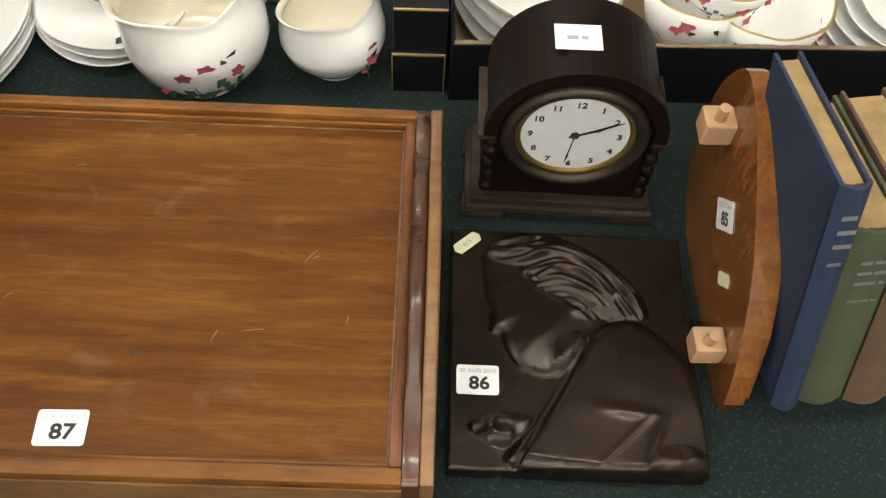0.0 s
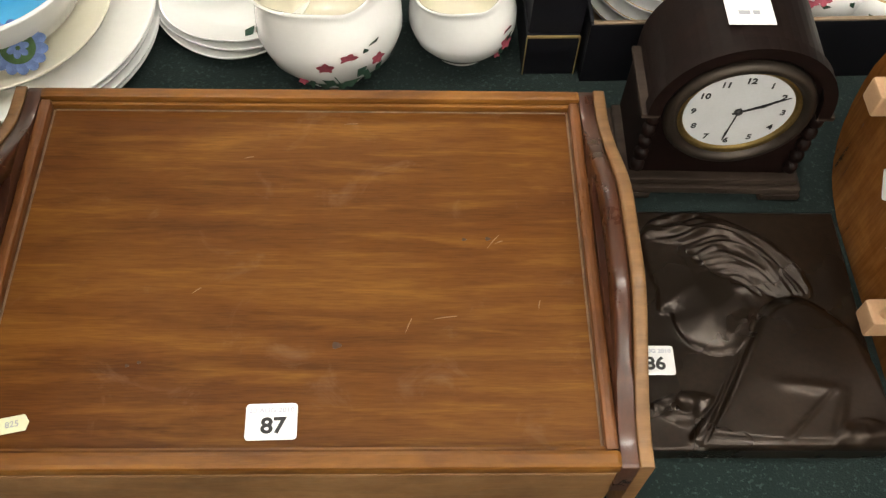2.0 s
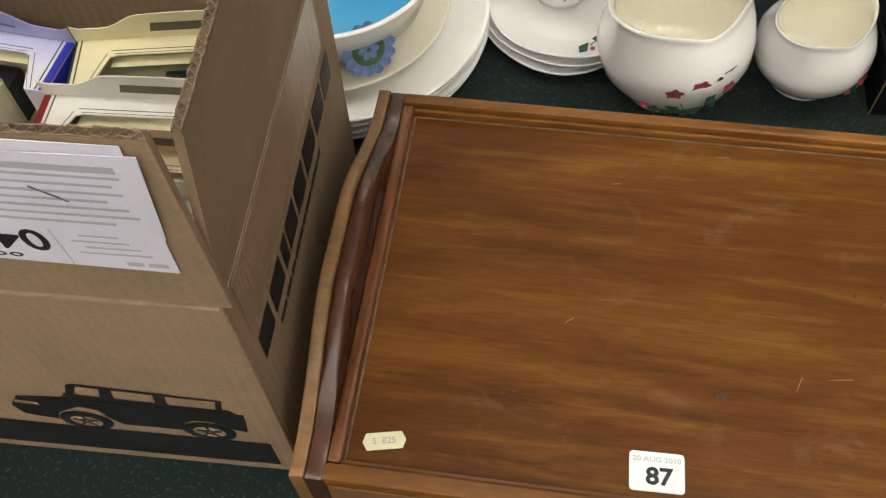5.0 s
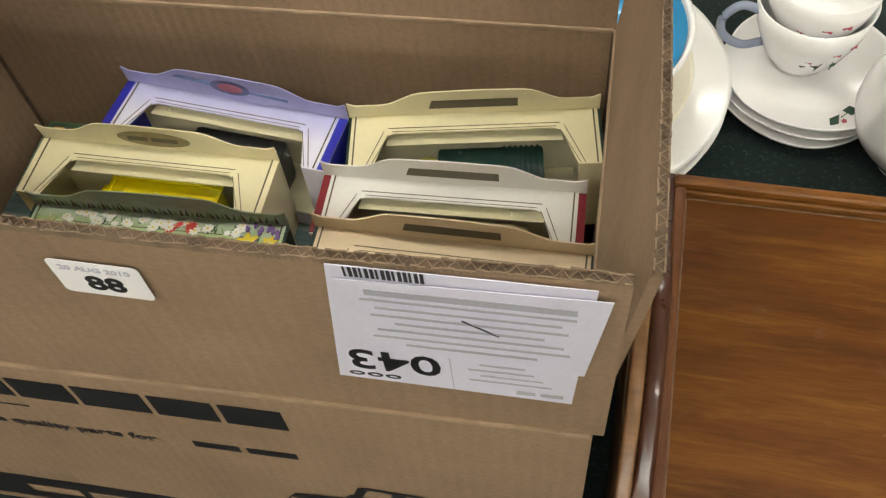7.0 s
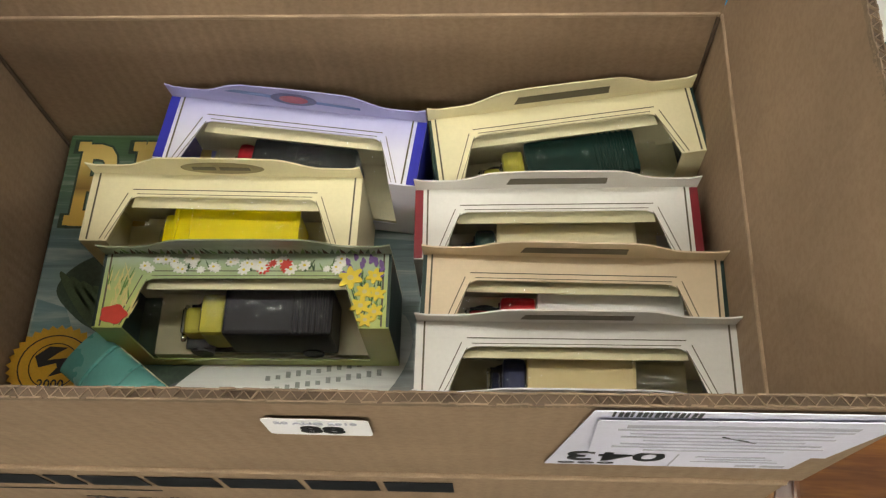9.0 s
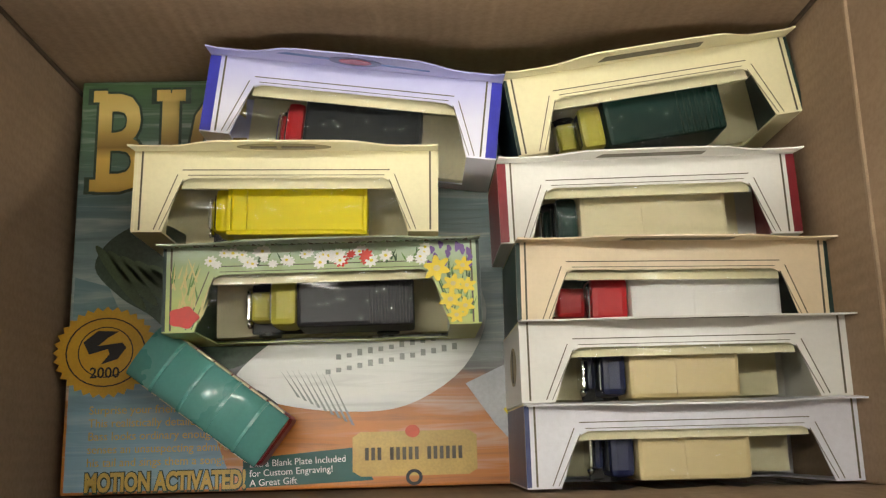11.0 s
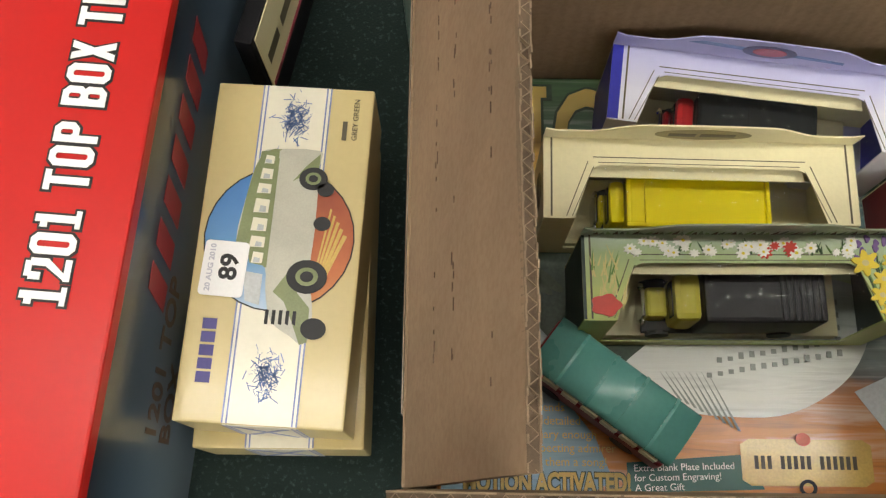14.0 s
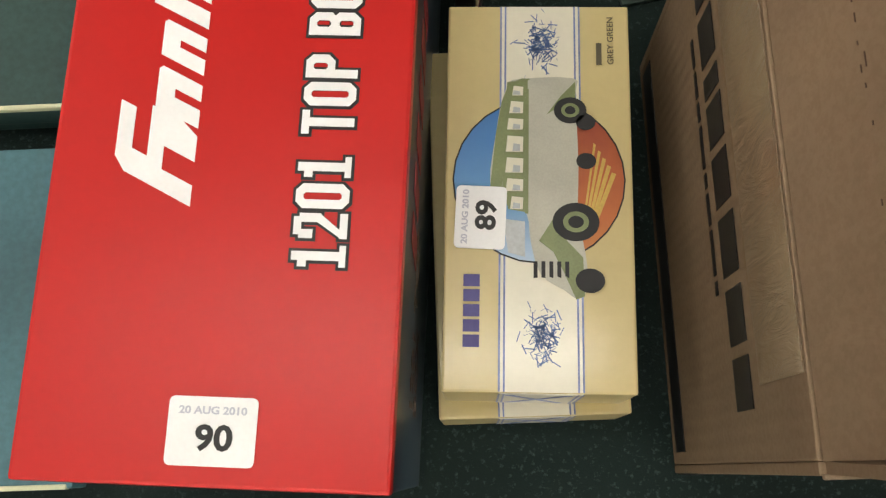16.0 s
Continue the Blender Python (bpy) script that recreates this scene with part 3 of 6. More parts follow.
    return h + 0.0005 * wide


def bronze_plaque(m, w, d, z):
    bm = bmesh.new()
    n = 150
    rise = relief_height(n + 1)
    top = [[bm.verts.new(((i / n - 0.5) * w, (j / n - 0.5) * d, z + (float(rise[j, i]) if 0 < i < n and 0 < j < n else -0.001))) for i in range(n + 1)] for j in range(n + 1)]
    for j in range(n):
        for i in range(n):
            bm.faces.new((top[j][i], top[j][i + 1], top[j + 1][i + 1], top[j + 1][i])).smooth = True
    rim = [top[0][i] for i in range(n + 1)] + [top[j][n] for j in range(1, n + 1)] + [top[n][i] for i in range(n - 1, -1, -1)] + [top[j][0] for j in range(n - 1, 0, -1)]
    low = [bm.verts.new((v.co.x * 0.99, v.co.y * 0.99, 0)) for v in rim]
    for i in range(len(rim)):
        k = (i + 1) % len(rim)
        bm.faces.new((rim[i], low[i], low[k], rim[k]))
    bm.faces.new(low)
    ob = part("bronze_plaque", bm, BRONZE, None, "", m)
    return tagged(ob, "dark bronze relief plaque lying flat on green baize", "plaque")


PLQ = pose(0.080, 0.327, 0.0, 0, 0, -2.5)
bronze_plaque(PLQ, 0.158, 0.171, 0.0165)
lot_86 = tagged(new("ticket_holder"), "white paper lot ticket and sticker on the plaque", "lot ticket")
lot_86.name = "lot_ticket_pair"
lot_86.matrix_basis = PLQ
ticket(lot_86, "86", pose(-0.0608, -0.0277, 0.0178, 0, 0, 0), 0.0268, 0.0200)
tag = part("price_tag", sheet([(-0.011, 0), (-0.009, 0.0045), (0.009, 0.0045), (0.011, 0), (0.009, -0.0045), (-0.009, -0.0045)], 0, 0.0003), STICKER, lot_86, "small cream price sticker", pose(-0.0684, 0.074, 0.0178, 0, 0, 42))
part("print", lettering("825", 0.0034, 0.0001), GREYINK, tag, "", pose(0, -0.0015, 0.0005))


# ---- mantel clock ----
def mantel_clock(m):
    t = thing("mantel_clock", m, "small dark wooden arched mantel clock with white dial", "clock")
    w, deep, spring, zb = 0.0565, 0.062, 0.0915, 0.020
    # body: arch pulled backwards
    def arch(r, z0, zs, n=28):
        return [(-r, z0)] + [(-r * math.cos(math.pi * i / n), zs + r * math.sin(math.pi * i / n)) for i in range(n + 1)] + [(r, z0)]
    body = sheet(arch(w, zb, spring), 0, deep, None, 0.002)
    part("case", body, CLOCKWOOD, t, "dark polished wooden case", pose(0, deep, 0, 90, 0, 0))
    # arched hood edge and raised ring round the dial
    hood = bmesh.new()
    outer, inner = arch(w + 0.0025, spring - 0.003, spring), arch(w - 0.006, spring - 0.003, spring)
    vo = [[hood.verts.new((x, y, z)) for x, z in outer] for y in (-0.006, 0.004)]
    vi = [[hood.verts.new((x, y, z)) for x, z in inner] for y in (-0.006, 0.004)]
    for i in range(len(outer) - 1):
        hood.faces.new((vo[0][i], vo[0][i + 1], vi[0][i + 1], vi[0][i]))
        hood.faces.new((vo[0][i], vo[0][i + 1], vo[1][i + 1], vo[1][i]))
        hood.faces.new((vi[0][i], vi[0][i + 1], vi[1][i + 1], vi[1][i]))
        hood.faces.new((vo[1][i], vo[1][i + 1], vi[1][i + 1], vi[1][i]))
    for k in (0, -1):
        hood.faces.new((vo[0][k], vi[0][k], vi[1][k], vo[1][k]))
    part("hood_edge", hood, CLOCKWOOD, t)
    for s in (-1, 1):
        part("shoulder", slab(s * w - 0.006, -0.006, spring - 0.006, s * w + 0.006, deep - 0.008, spring - 0.002, 0.001), CLOCKBASE, t, "greyed wooden ledge")
        for k in range(5):
            z = 0.027 + k * 0.0125
            part("turned_ring", lathe([(0.0026, z), (0.0048, z + 0.003), (0.0048, z + 0.008), (0.0026, z + 0.011)], 14), CLOCKWOOD, t, "", pose(s * (w - 0.003), -0.002, 0), True)
    part("plinth", slab(-0.067, -0.009, 0.007, 0.067, deep + 0.002, 0.014, 0.002), CLOCKBASE, t, "greyed stepped wooden plinth")
    part("plinth_step", slab(-0.063, -0.006, 0.014, 0.063, deep, 0.020, 0.002), CLOCKBASE, t)
    for x in (-0.054, 0.054):
        for y in (0.001, deep - 0.008):
            part("foot", slab(x - 0.015, y - 0.010, 0, x + 0.015, y + 0.008, 0.007, 0.002), CLOCKBASE, t)
    cz = 0.0895
    face = pose(0, -0.0005, cz, 90, 0, 0)
    bez = part("bezel", lathe([(0.0385, 0.0), (0.0480, 0.0), (0.0480, 0.004), (0.0455, 0.0075), (0.0420, 0.0075), (0.0405, 0.005), (0.0385, 0.003), (0.0385, 0.0)], 56), DULLBRASS, t, "tarnished metal bezel", face, True)
    part("inner_ring", lathe([(0.0348, 0.0013), (0.0362, 0.0022), (0.0388, 0.0042), (0.0392, 0.0012)], 56), BRASS, bez, "brass inner ring", None, True)
    dial = part("dial", sheet(oval(0.0352, 0.0352, 56), 0.0, 0.0015), DIAL, t, "white enamel dial", face)
    for k in range(1, 13):
        a = radians(90 - 30 * k)
        part("numeral", lettering(str(k), 0.0050, 0.0001, 1.0, 0.0002), BLACK, dial, "", pose(0.0290 * math.cos(a), 0.0290 * math.sin(a) - 0.0025, 0.0017))
    def pointer(length, wide, angle, name):
        p = part(name, sheet([(-wide / 2, -0.004), (wide / 2, -0.004), (wide / 2, length * 0.6), (wide, length * 0.72), (0, length), (-wide, length * 0.72), (-wide / 2, length * 0.6)], 0.0022, 0.0027), BLACK, dial, "thin black pointer", pose(0, 0, 0, 0, 0, -angle))
    pointer(0.021, 0.0014, 66, "hour_pointer")
    pointer(0.033, 0.0009, 63, "minute_pointer")
    pointer(0.029, 0.0007, 186, "second_pointer")
    part("centre_boss", lathe([(0.0, 0.0035), (0.0025, 0.003), (0.0028, 0.0016)], 16), BLACK, dial, "", None, True)
    tk = part("paper_label", sheet([(-0.0145, -0.0105), (0.0145, -0.0105), (0.0145, 0.0105), (-0.0145, 0.0105)], 0, 0.0003), PAPER, t, "blank white paper label", pose(-0.006, 0.026, spring + w + 0.0003, 0, 0, 1))
    part("scribble", word_bars(-0.007, 0.006, -0.002, 0.003, 3), GREYINK, tk, "", pose(0, 0, 0.0003))
    return t


mantel_clock(pose(0.0815, 0.4430, 0, 0, 0, -3.0))


# ---- big cardboard carton ----
CX0, CX1, CY0, CY1, CZ = -0.768, -0.400, 0.256, 0.475, 0.202


def flap(length, height, thick, mat_, parent, m, ragged=3):
    """A carton flap hinged along its lower edge, with a frayed, fluted top edge."""
    rnd = random.Random(ragged)
    bm = bmesh.new()
    n = 48
    rows = []
    for i in range(n + 1):
        u = i / n
        e = height + 0.0012 * math.sin(u * 11 + ragged) + rnd.uniform(-0.0007, 0.0007)
        warp = 0.0005 * math.sin(u * 5.1 + ragged)
        rows.append([bm.verts.new((u * length, y, z)) for y, z in ((0, 0), (thick, 0), (thick + warp, e), (warp, e))])
    for a, b in zip(rows, rows[1:]):
        for k in range(4):
            bm.faces.new((a[k], a[(k + 1) % 4], b[(k + 1) % 4], b[k]))
    bm.faces.new(rows[0]), bm.faces.new(rows[-1][::-1])
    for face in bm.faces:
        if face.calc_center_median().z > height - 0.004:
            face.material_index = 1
    f = part("flap", bm, [mat_, RECESS_SHADE], parent, "upright carton flap", m)
    # cut edge: shaded hollows painted dark, a zigzag of fluting between two pale liners
    fl = bmesh.new()
    step = 0.0021
    def strip(x0, x1, y00, y01, y10, y11, z0, z1):
        lo = [fl.verts.new((x, y, z0)) for x, y in ((x0, y00), (x1, y10), (x1, y11), (x0, y01))]
        hi = [fl.verts.new((x, y, z1)) for x, y in ((x0, y00), (x1, y10), (x1, y11), (x0, y01))]
        fl.faces.new(hi)
        for j in range(4):
            fl.faces.new((lo[j], lo[(j + 1) % 4], hi[(j + 1) % 4], hi[j]))
    k = 0
    while k * step < length - step:
        x = k * step
        w = 0.0005 * math.sin(x / length * 5.1 + ragged)
        e = height + 0.0012 * math.sin(x / length * 11 + ragged) + rnd.uniform(-0.0003, 0.0004)
        a = -1 if k % 2 else 1
        p, q = thick * (0.5 - 0.36 * a) + w, thick * (0.5 + 0.36 * a) + w
        strip(x, x + step, p - 0.00015, p + 0.00015, q - 0.00015, q + 0.00015, e - 0.002, e + 0.0007)
        for y0, y1 in ((0.0, 0.0005), (thick - 0.0005, thick)):
            up = e + 0.0008 + rnd.uniform(-0.0006, 0.0006)
            strip(x, x + step, y0 + w, y1 + w, y0 + w, y1 + w, e - 0.002, up)
        k += 1
    part("fluted_edge", fl, CARTEDGE, f, "torn corrugated edge")
    return f


def jeep_print(bm, s, z):
    """An off-road car drawn in ink, as flat pieces: body, roof, wheels."""
    def piece(pts):
        sheet([(x * s, y * s) for x, y in pts], 0, z, bm)
    piece([(0.0, 0.20), (0.02, 0.11), (0.16, 0.08), (0.18, 0.15), (0.24, 0.20), (0.30, 0.24), (0.37, 0.22), (0.40, 0.14), (0.44, 0.08), (0.70, 0.08), (0.72, 0.16), (0.77, 0.20), (0.85, 0.20), (0.90, 0.14), (0.98, 0.12), (1.0, 0.30), (0.55, 0.31), (0.30, 0.33), (0.06, 0.30)])
    piece([(0.27, 0.34), (0.56, 0.325), (0.965, 0.315), (0.95, 0.335), (0.58, 0.36), (0.29, 0.375)])
    piece([(0.30, 0.375), (0.92, 0.335), (0.94, 0.43), (0.36, 0.475), (0.33, 0.46)])
    return bm


def ring_print(rx, ry, hole, z, bm=None, n=28):
    bm = bm or bmesh.new()
    o = [[bm.verts.new((x, y, q)) for x, y in oval(rx, ry, n)] for q in (0, z)]
    i = [[bm.verts.new((x, y, q)) for x, y in oval(rx * hole, ry * hole, n)] for q in (0, z)]
    for k in range(n):
        j = (k + 1) % n
        bm.faces.new((o[1][k], o[1][j], i[1][j], i[1][k]))
        bm.faces.new((o[0][k], o[0][j], o[1][j], o[1][k]))
        bm.faces.new((i[0][k], i[0][j], i[1][j], i[1][k]))
    return bm


def carton():
    t = thing("cardboard_carton", pose(CX0, CY0, 0), "open brown corrugated cardboard carton holding boxed toys", "box")
    w, d, th = CX1 - CX0, CY1 - CY0, 0.004
    part("base", slab(0.002, 0.002, 0.0005, w - 0.002, d - 0.002, 0.0045), CARTON, t)
    part("front_wall", slab(0, 0, 0.0, w, th, CZ, 0.0008), CARTON, t)
    part("back_wall", slab(0, d - th, 0.0, w, d, CZ, 0.0008), CARTON, t)
    part("end_wall", slab(0, th + 0.0002, 0.0, th, d - th - 0.0002, CZ, 0.0008), CARTON_Y, t)
    part("end_wall", slab(w - th, th + 0.0002, 0.0, w, d - th - 0.0002, CZ, 0.0008), CARTON_Y, t)
    hf = 0.111
    front = flap(w + 0.002, hf, 0.0035, CARTON, t, pose(0.002, 0.0005, CZ + 0.0005, 2, 0, 0), 3)
    flap(w - 0.008, hf, 0.0035, CARTON, t, pose(0.004, d - 0.005, CZ + 0.0005, -7, 0, 0), 8)
    flap(d - 0.008, hf, 0.0035, CARTON_Y, t, pose(w - 0.0005, 0.004, CZ + 0.0005, 0, 6.5, 0) @ pose(0, 0, 0, 0, 0, 90), 5)
    left = flap(d - 0.008, 0.124, 0.0035, CARTON_Y, t, pose(0.0045, 0.004, CZ + 0.0005, 0, 15.0, 0) @ pose(0, 0, 0, 0, 0, 90), 6)
    pf = bmesh.new()
    rnd = random.Random(9)
    for col in (0.040, 0.062, 0.100):
        for k in range(22):
            u = rnd.uniform(0.02, d - 0.03)
            zz = col + rnd.uniform(-0.0012, 0.0012)
            yy = 0.0035 + 0.0005 * math.sin(u / (d - 0.008) * 5.1 + 6) * zz / 0.124
            slab(u, yy - 0.0002, zz, u + rnd.uniform(0.001, 0.004), yy + 0.0003, zz + 0.00035, 0, pf)
    tagged(part("perforation", pf, UMBER, left, "small dark slits in the card"), kind="stuff")
    part("crease", slab(0.001, -0.0012, CZ - 0.0011, w - 0.001, 0.0006, CZ + 0.0011, 0.0006), CREASE, t, "pale folded crease")
    for cx in (0.0030, w - 0.0052):
        part("crease", slab(cx, 0.006, CZ - 0.0012, cx + 0.0022, d - 0.006, CZ + 0.0012, 0.0008), CREASE, t, "pale folded crease")
    # Thin dark strips added to stand in for shade in the back corners.
    for cx in (0.0042, w - 0.0060):
        part("corner_shade", slab(cx, d - 0.0060, 0.0050, cx + 0.0018, d - 0.0042, CZ - 0.002, 0.0005), RECESS_SHADE, t, "dark strip painting the shade in the corner")
    part("crease", slab(0.005, d - 0.0062, CZ - 0.0014, w - 0.005, d - 0.0038, CZ + 0.0010, 0.0008), CREASE, t, "pale folded crease")
    # print on the lower front: maker's word as blocks, a line of words, the car, a dark band
    fr = pose(0, -0.0003, 0, 90, 0, 0)
    x = 0.021
    for k, lw in enumerate((0.027, 0.027, 0.011, 0.024, 0.027, 0.031, 0.028, 0.027)):
        part("mark_block", slab(x, 0.169, 0, x + lw, 0.1875, 0.0003), BLACK, t, "black printed block of the maker's mark", fr)
        x += lw + 0.003
    part("slogan", lettering("The quality parts for", 0.0066, 0.0001, 1.22, 0.0002, False), BLACK, t, "small black printed words", pose(0.080, -0.0003, 0.1340, 90, 0, 0))
    part("slogan_line", word_bars(0.192, 0.241, 0.1345, 0.006, 5), BLACK, t, "", fr)
    part("thin_rule", slab(0.021, 0.1575, 0, 0.120, 0.1582, 0.0003), BLACK, t, "thin printed line", fr)
    part("ink_band", sheet([(0.0, 0.011), (w - 0.011, 0.011), (w - 0.011, 0.044), (0.0, 0.049)], 0, 0.0003), BLACK, t, "black printed band", fr)
    part("band_line", word_bars(0.060, 0.165, 0.024, 0.010, 12), CARTON, t, "", pose(0, -0.0006, 0, 90, 0, 0))
    part("round_badge", sheet([(0.017 * (1 + 0.05 * (-1) ** k) * math.cos(math.pi * k / 32), 0.017 * (1 + 0.05 * (-1) ** k) * math.sin(math.pi * k / 32)) for k in range(64)], 0, 0.0003), BLACK, t, "black toothed printed badge", pose(0.050, -0.0003, 0.098, 90, 0, 0))
    part("badge_ring", ring_print(0.0125, 0.0125, 0.90, 0.0003), CARTON, t, "", pose(0.050, -0.0006, 0.098, 90, 0, 0))
    jeep = part("car_picture", jeep_print(bmesh.new(), 0.130, 0.0004), BLACK, t, "black printed picture of an off-road car", pose(0.221, -0.0006, 0.046, 90, 0, 0))
    for q in ([(0.34, 0.385), (0.44, 0.378), (0.46, 0.452), (0.37, 0.458)], [(0.50, 0.374), (0.66, 0.364), (0.67, 0.438), (0.51, 0.448)], [(0.71, 0.360), (0.90, 0.347), (0.915, 0.422), (0.72, 0.434)], [(0.03, 0.235), (0.13, 0.225), (0.13, 0.250), (0.04, 0.262)]):
        part("pane_picture", sheet([(x * 0.130, y * 0.130) for x, y in q], 0, 0.0006), CARTON, jeep)
    for cx, cy in ((0.28 * 0.130, 0.085 * 0.130), (0.81 * 0.130, 0.085 * 0.130)):
        wh = part("wheel_picture", ring_print(0.0145, 0.0120, 0.62, 0.0006), BLACK, jeep, "", pose(cx, cy, 0))
        part("hub_picture", ring_print(0.0030, 0.0026, 0.45, 0.0008), BLACK, wh)
        for k in range(5):
            part("spoke_picture", slab(-0.0007, 0.0026, 0, 0.0007, 0.0072, 0.0008), BLACK, wh, "", pose(0, 0, 0, 0, 0, 72 * k))
        part("disc_picture", sheet(oval(0.0091, 0.0076, 24), 0, 0.0005), CARTON, wh)
    # print on both end walls
    for s, mm in ((1, pose(w + 0.0003, 0, 0, 90, 0, 90)), (-1, pose(-0.0003, d, 0, 90, 0, -90))):
        x = 0.014
        for lw in (0.023, 0.023, 0.010, 0.020, 0.023, 0.026, 0.024, 0.022):
            part("mark_block", slab(x, 0.126, 0, x + lw * 0.88, 0.147, 0.0003), BLACK, t, "black printed block of the maker's mark", mm)
            x += lw + 0.002
        part("text_line", word_bars(0.04, 0.15, 0.112, 0.004, 9), BLACK, t, "", mm)
        part("ink_band", sheet([(0.01, 0.010), (d - 0.01, 0.010), (d - 0.01, 0.030), (0.01, 0.030)], 0, 0.0003), BLACK, t, "", mm)
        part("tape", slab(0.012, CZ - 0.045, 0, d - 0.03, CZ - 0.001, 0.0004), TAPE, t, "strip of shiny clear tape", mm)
    # paper stuck on the front flap
    fm = front.matrix_basis
    up = fm @ pose(0, -0.0006, 0, 90, 0, 0)
    lab = part("courier_label", sheet([(0.275, 0.031), (0.357, 0.029), (0.361, 0.110), (0.284, 0.110)], 0, 0.0003), PAPERBLUE, t, "white courier label stuck upside down", up)
    part("label_number", lettering("043", 0.0150, 0.0001, 1.05, 0.0003), BLACK, lab, "", pose(0.2965, 0.0545, 0.0005, 0, 0, 180))
    for x0 in (0.280, 0.2865, 0.293):
        part("label_mark", ring_print(0.0028, 0.0015, 0.6, 0.0002), BLACK, lab, "", pose(x0 + 0.002, 0.0350, 0.0003))
    part("label_rule", bars([(0.316, 0.031, 0.3164, 0.060)]), GREYINK, lab, "", pose(0, 0, 0.0003))
    part("label_line", word_bars(0.338, 0.354, 0.0325, 0.0028, 3), GREYINK, lab, "", pose(0, 0, 0.0003))
    for k in range(15):
        part("bar_stripe", bars([(0.289 + 0.0016 * k, 0.1045, 0.2897 + 0.0016 * k + (0.0004 if k % 3 else 0), 0.1098)]), BLACK, lab, "", pose(0, 0, 0.0003))
    for k in range(4):
        part("label_line", bars([(0.322 + 0.004 * (k % 2), 0.040 + 0.0042 * k, 0.350 - 0.003 * k, 0.0411 + 0.0042 * k)]), GREYINK, lab, "", pose(0, 0, 0.0003))
    slip = part("paper_slip", sheet([(0.287, 0.0600), (0.360, 0.0560), (0.3655, 0.1065), (0.2855, 0.1040)], 0, 0.0003), PAPERBLUE, t, "white printed slip of paper", up @ pose(0, 0, 0.0012))
    part("slip_heading", bars([(0.294, 0.0965, 0.356, 0.1000)]), GREYINK, slip, "", pose(0, 0, 0.0003))
    for k in range(7):
        inset = (0.001, 0.005, 0.003, 0.010, 0.004, 0.002, 0.012)[k]
        part("slip_line", bars([(0.291 + inset, 0.0930 - 0.0048 * k, 0.357 - inset, 0.0945 - 0.0048 * k)]), GREYINK, slip, "", pose(0, 0, 0.0003))
    part("pen_stroke", sheet([(0.322, 0.086), (0.333, 0.078), (0.3335, 0.0784), (0.3225, 0.0864)], 0, 0.0003), BLACK, slip, "", pose(0, 0, 0.0003))
    ticket(t, "88", up @ pose(0.2070, 0.0865, 0.0008, 0, 0, -2), 0.0305, 0.0205)
    return t


carton()

# ---- flat game box at the bottom of the carton ----
BASSART = picture("lake_picture_print", [(-0.112, (0.52, 0.17, 0.03)), (-0.062, (0.60, 0.23, 0.045)), (-0.044, (0.42, 0.16, 0.05)), (-0.036, (0.09, 0.085, 0.085)), (-0.020, (0.24, 0.30, 0.30)), (0.02, (0.20, 0.28, 0.29)), (0.050, (0.11, 0.185, 0.20)), (0.080, (0.085, 0.155, 0.115)), (0.115, (0.070, 0.145, 0.065))], 16, "y", 0.34, 0.12, 0.03, 0.38)
LETTERGOLD = picture("gold_letter_print", [(0.0, (0.62, 0.40, 0.08)), (0.018, (0.70, 0.47, 0.11)), (0.024, (0.24, 0.15, 0.04)), (0.032, (0.45, 0.31, 0.08)), (0.042, (0.78, 0.60, 0.20)), (0.056, (0.66, 0.46, 0.12))], 40, "y", 0.34, 0.1, 0.004)
LAKE = picture("lake_blue_print", [(0.0, (0.25, 0.41, 0.55)), (0.05, (0.20, 0.33, 0.42)), (0.11, (0.15, 0.25, 0.27))], 40, "y", 0.34, 0.12, 0.03, 0.30)
GILTPRINT = plain("gilt_print", (0.62, 0.42, 0.10), 0.3, 0, 0.3, 0.2, 90, 0.0)
ORANGEPRINT = plain("amber_seal_print", (0.58, 0.33, 0.03), 0.3, 0, 0.3, 0.15, 90, 0.0)
REDPRINT = plain("red_dot_print", (0.62, 0.10, 0.03), 0.3)
TEALPRINT = plain("teal_banner_print", (0.010, 0.095, 0.085), 0.4, 0, 0.05, 0.1, 60, 0.0)
FISHPALE = picture("fish_belly_print", [(-0.014, (0.62, 0.66, 0.68)), (0.0, (0.74, 0.75, 0.72)), (0.02, (0.62, 0.65, 0.62)), (0.05, (0.34, 0.39, 0.38))], 60, "y", 0.3, 0.12, 0.012, 0.30)
FISHDARK = plain("fish_back_print", (0.045, 0.080, 0.050), 0.45, 0, 0.02, 0.5, 60, 0.0)
FINGREEN = plain("fin_green_print", (0.062, 0.100, 0.045), 0.4, 0, 0.04, 0.4, 120, 0.0)
LINE = plain("thin_printed_line", (0.10, 0.085, 0.05), 0.5)
FISHMID = plain("fish_scale_print", (0.27, 0.30, 0.28), 0.35, 0, 0.1, 0.3, 60, 0.0)
SILVERPRINT = plain("silver_print", (0.50, 0.53, 0.56), 0.35, 0, 0.1, 0.2, 60, 0.0)
BX0, BX1, BY0, BY1, BZ = -0.757, -0.412, 0.2610, 0.4705, 0.095


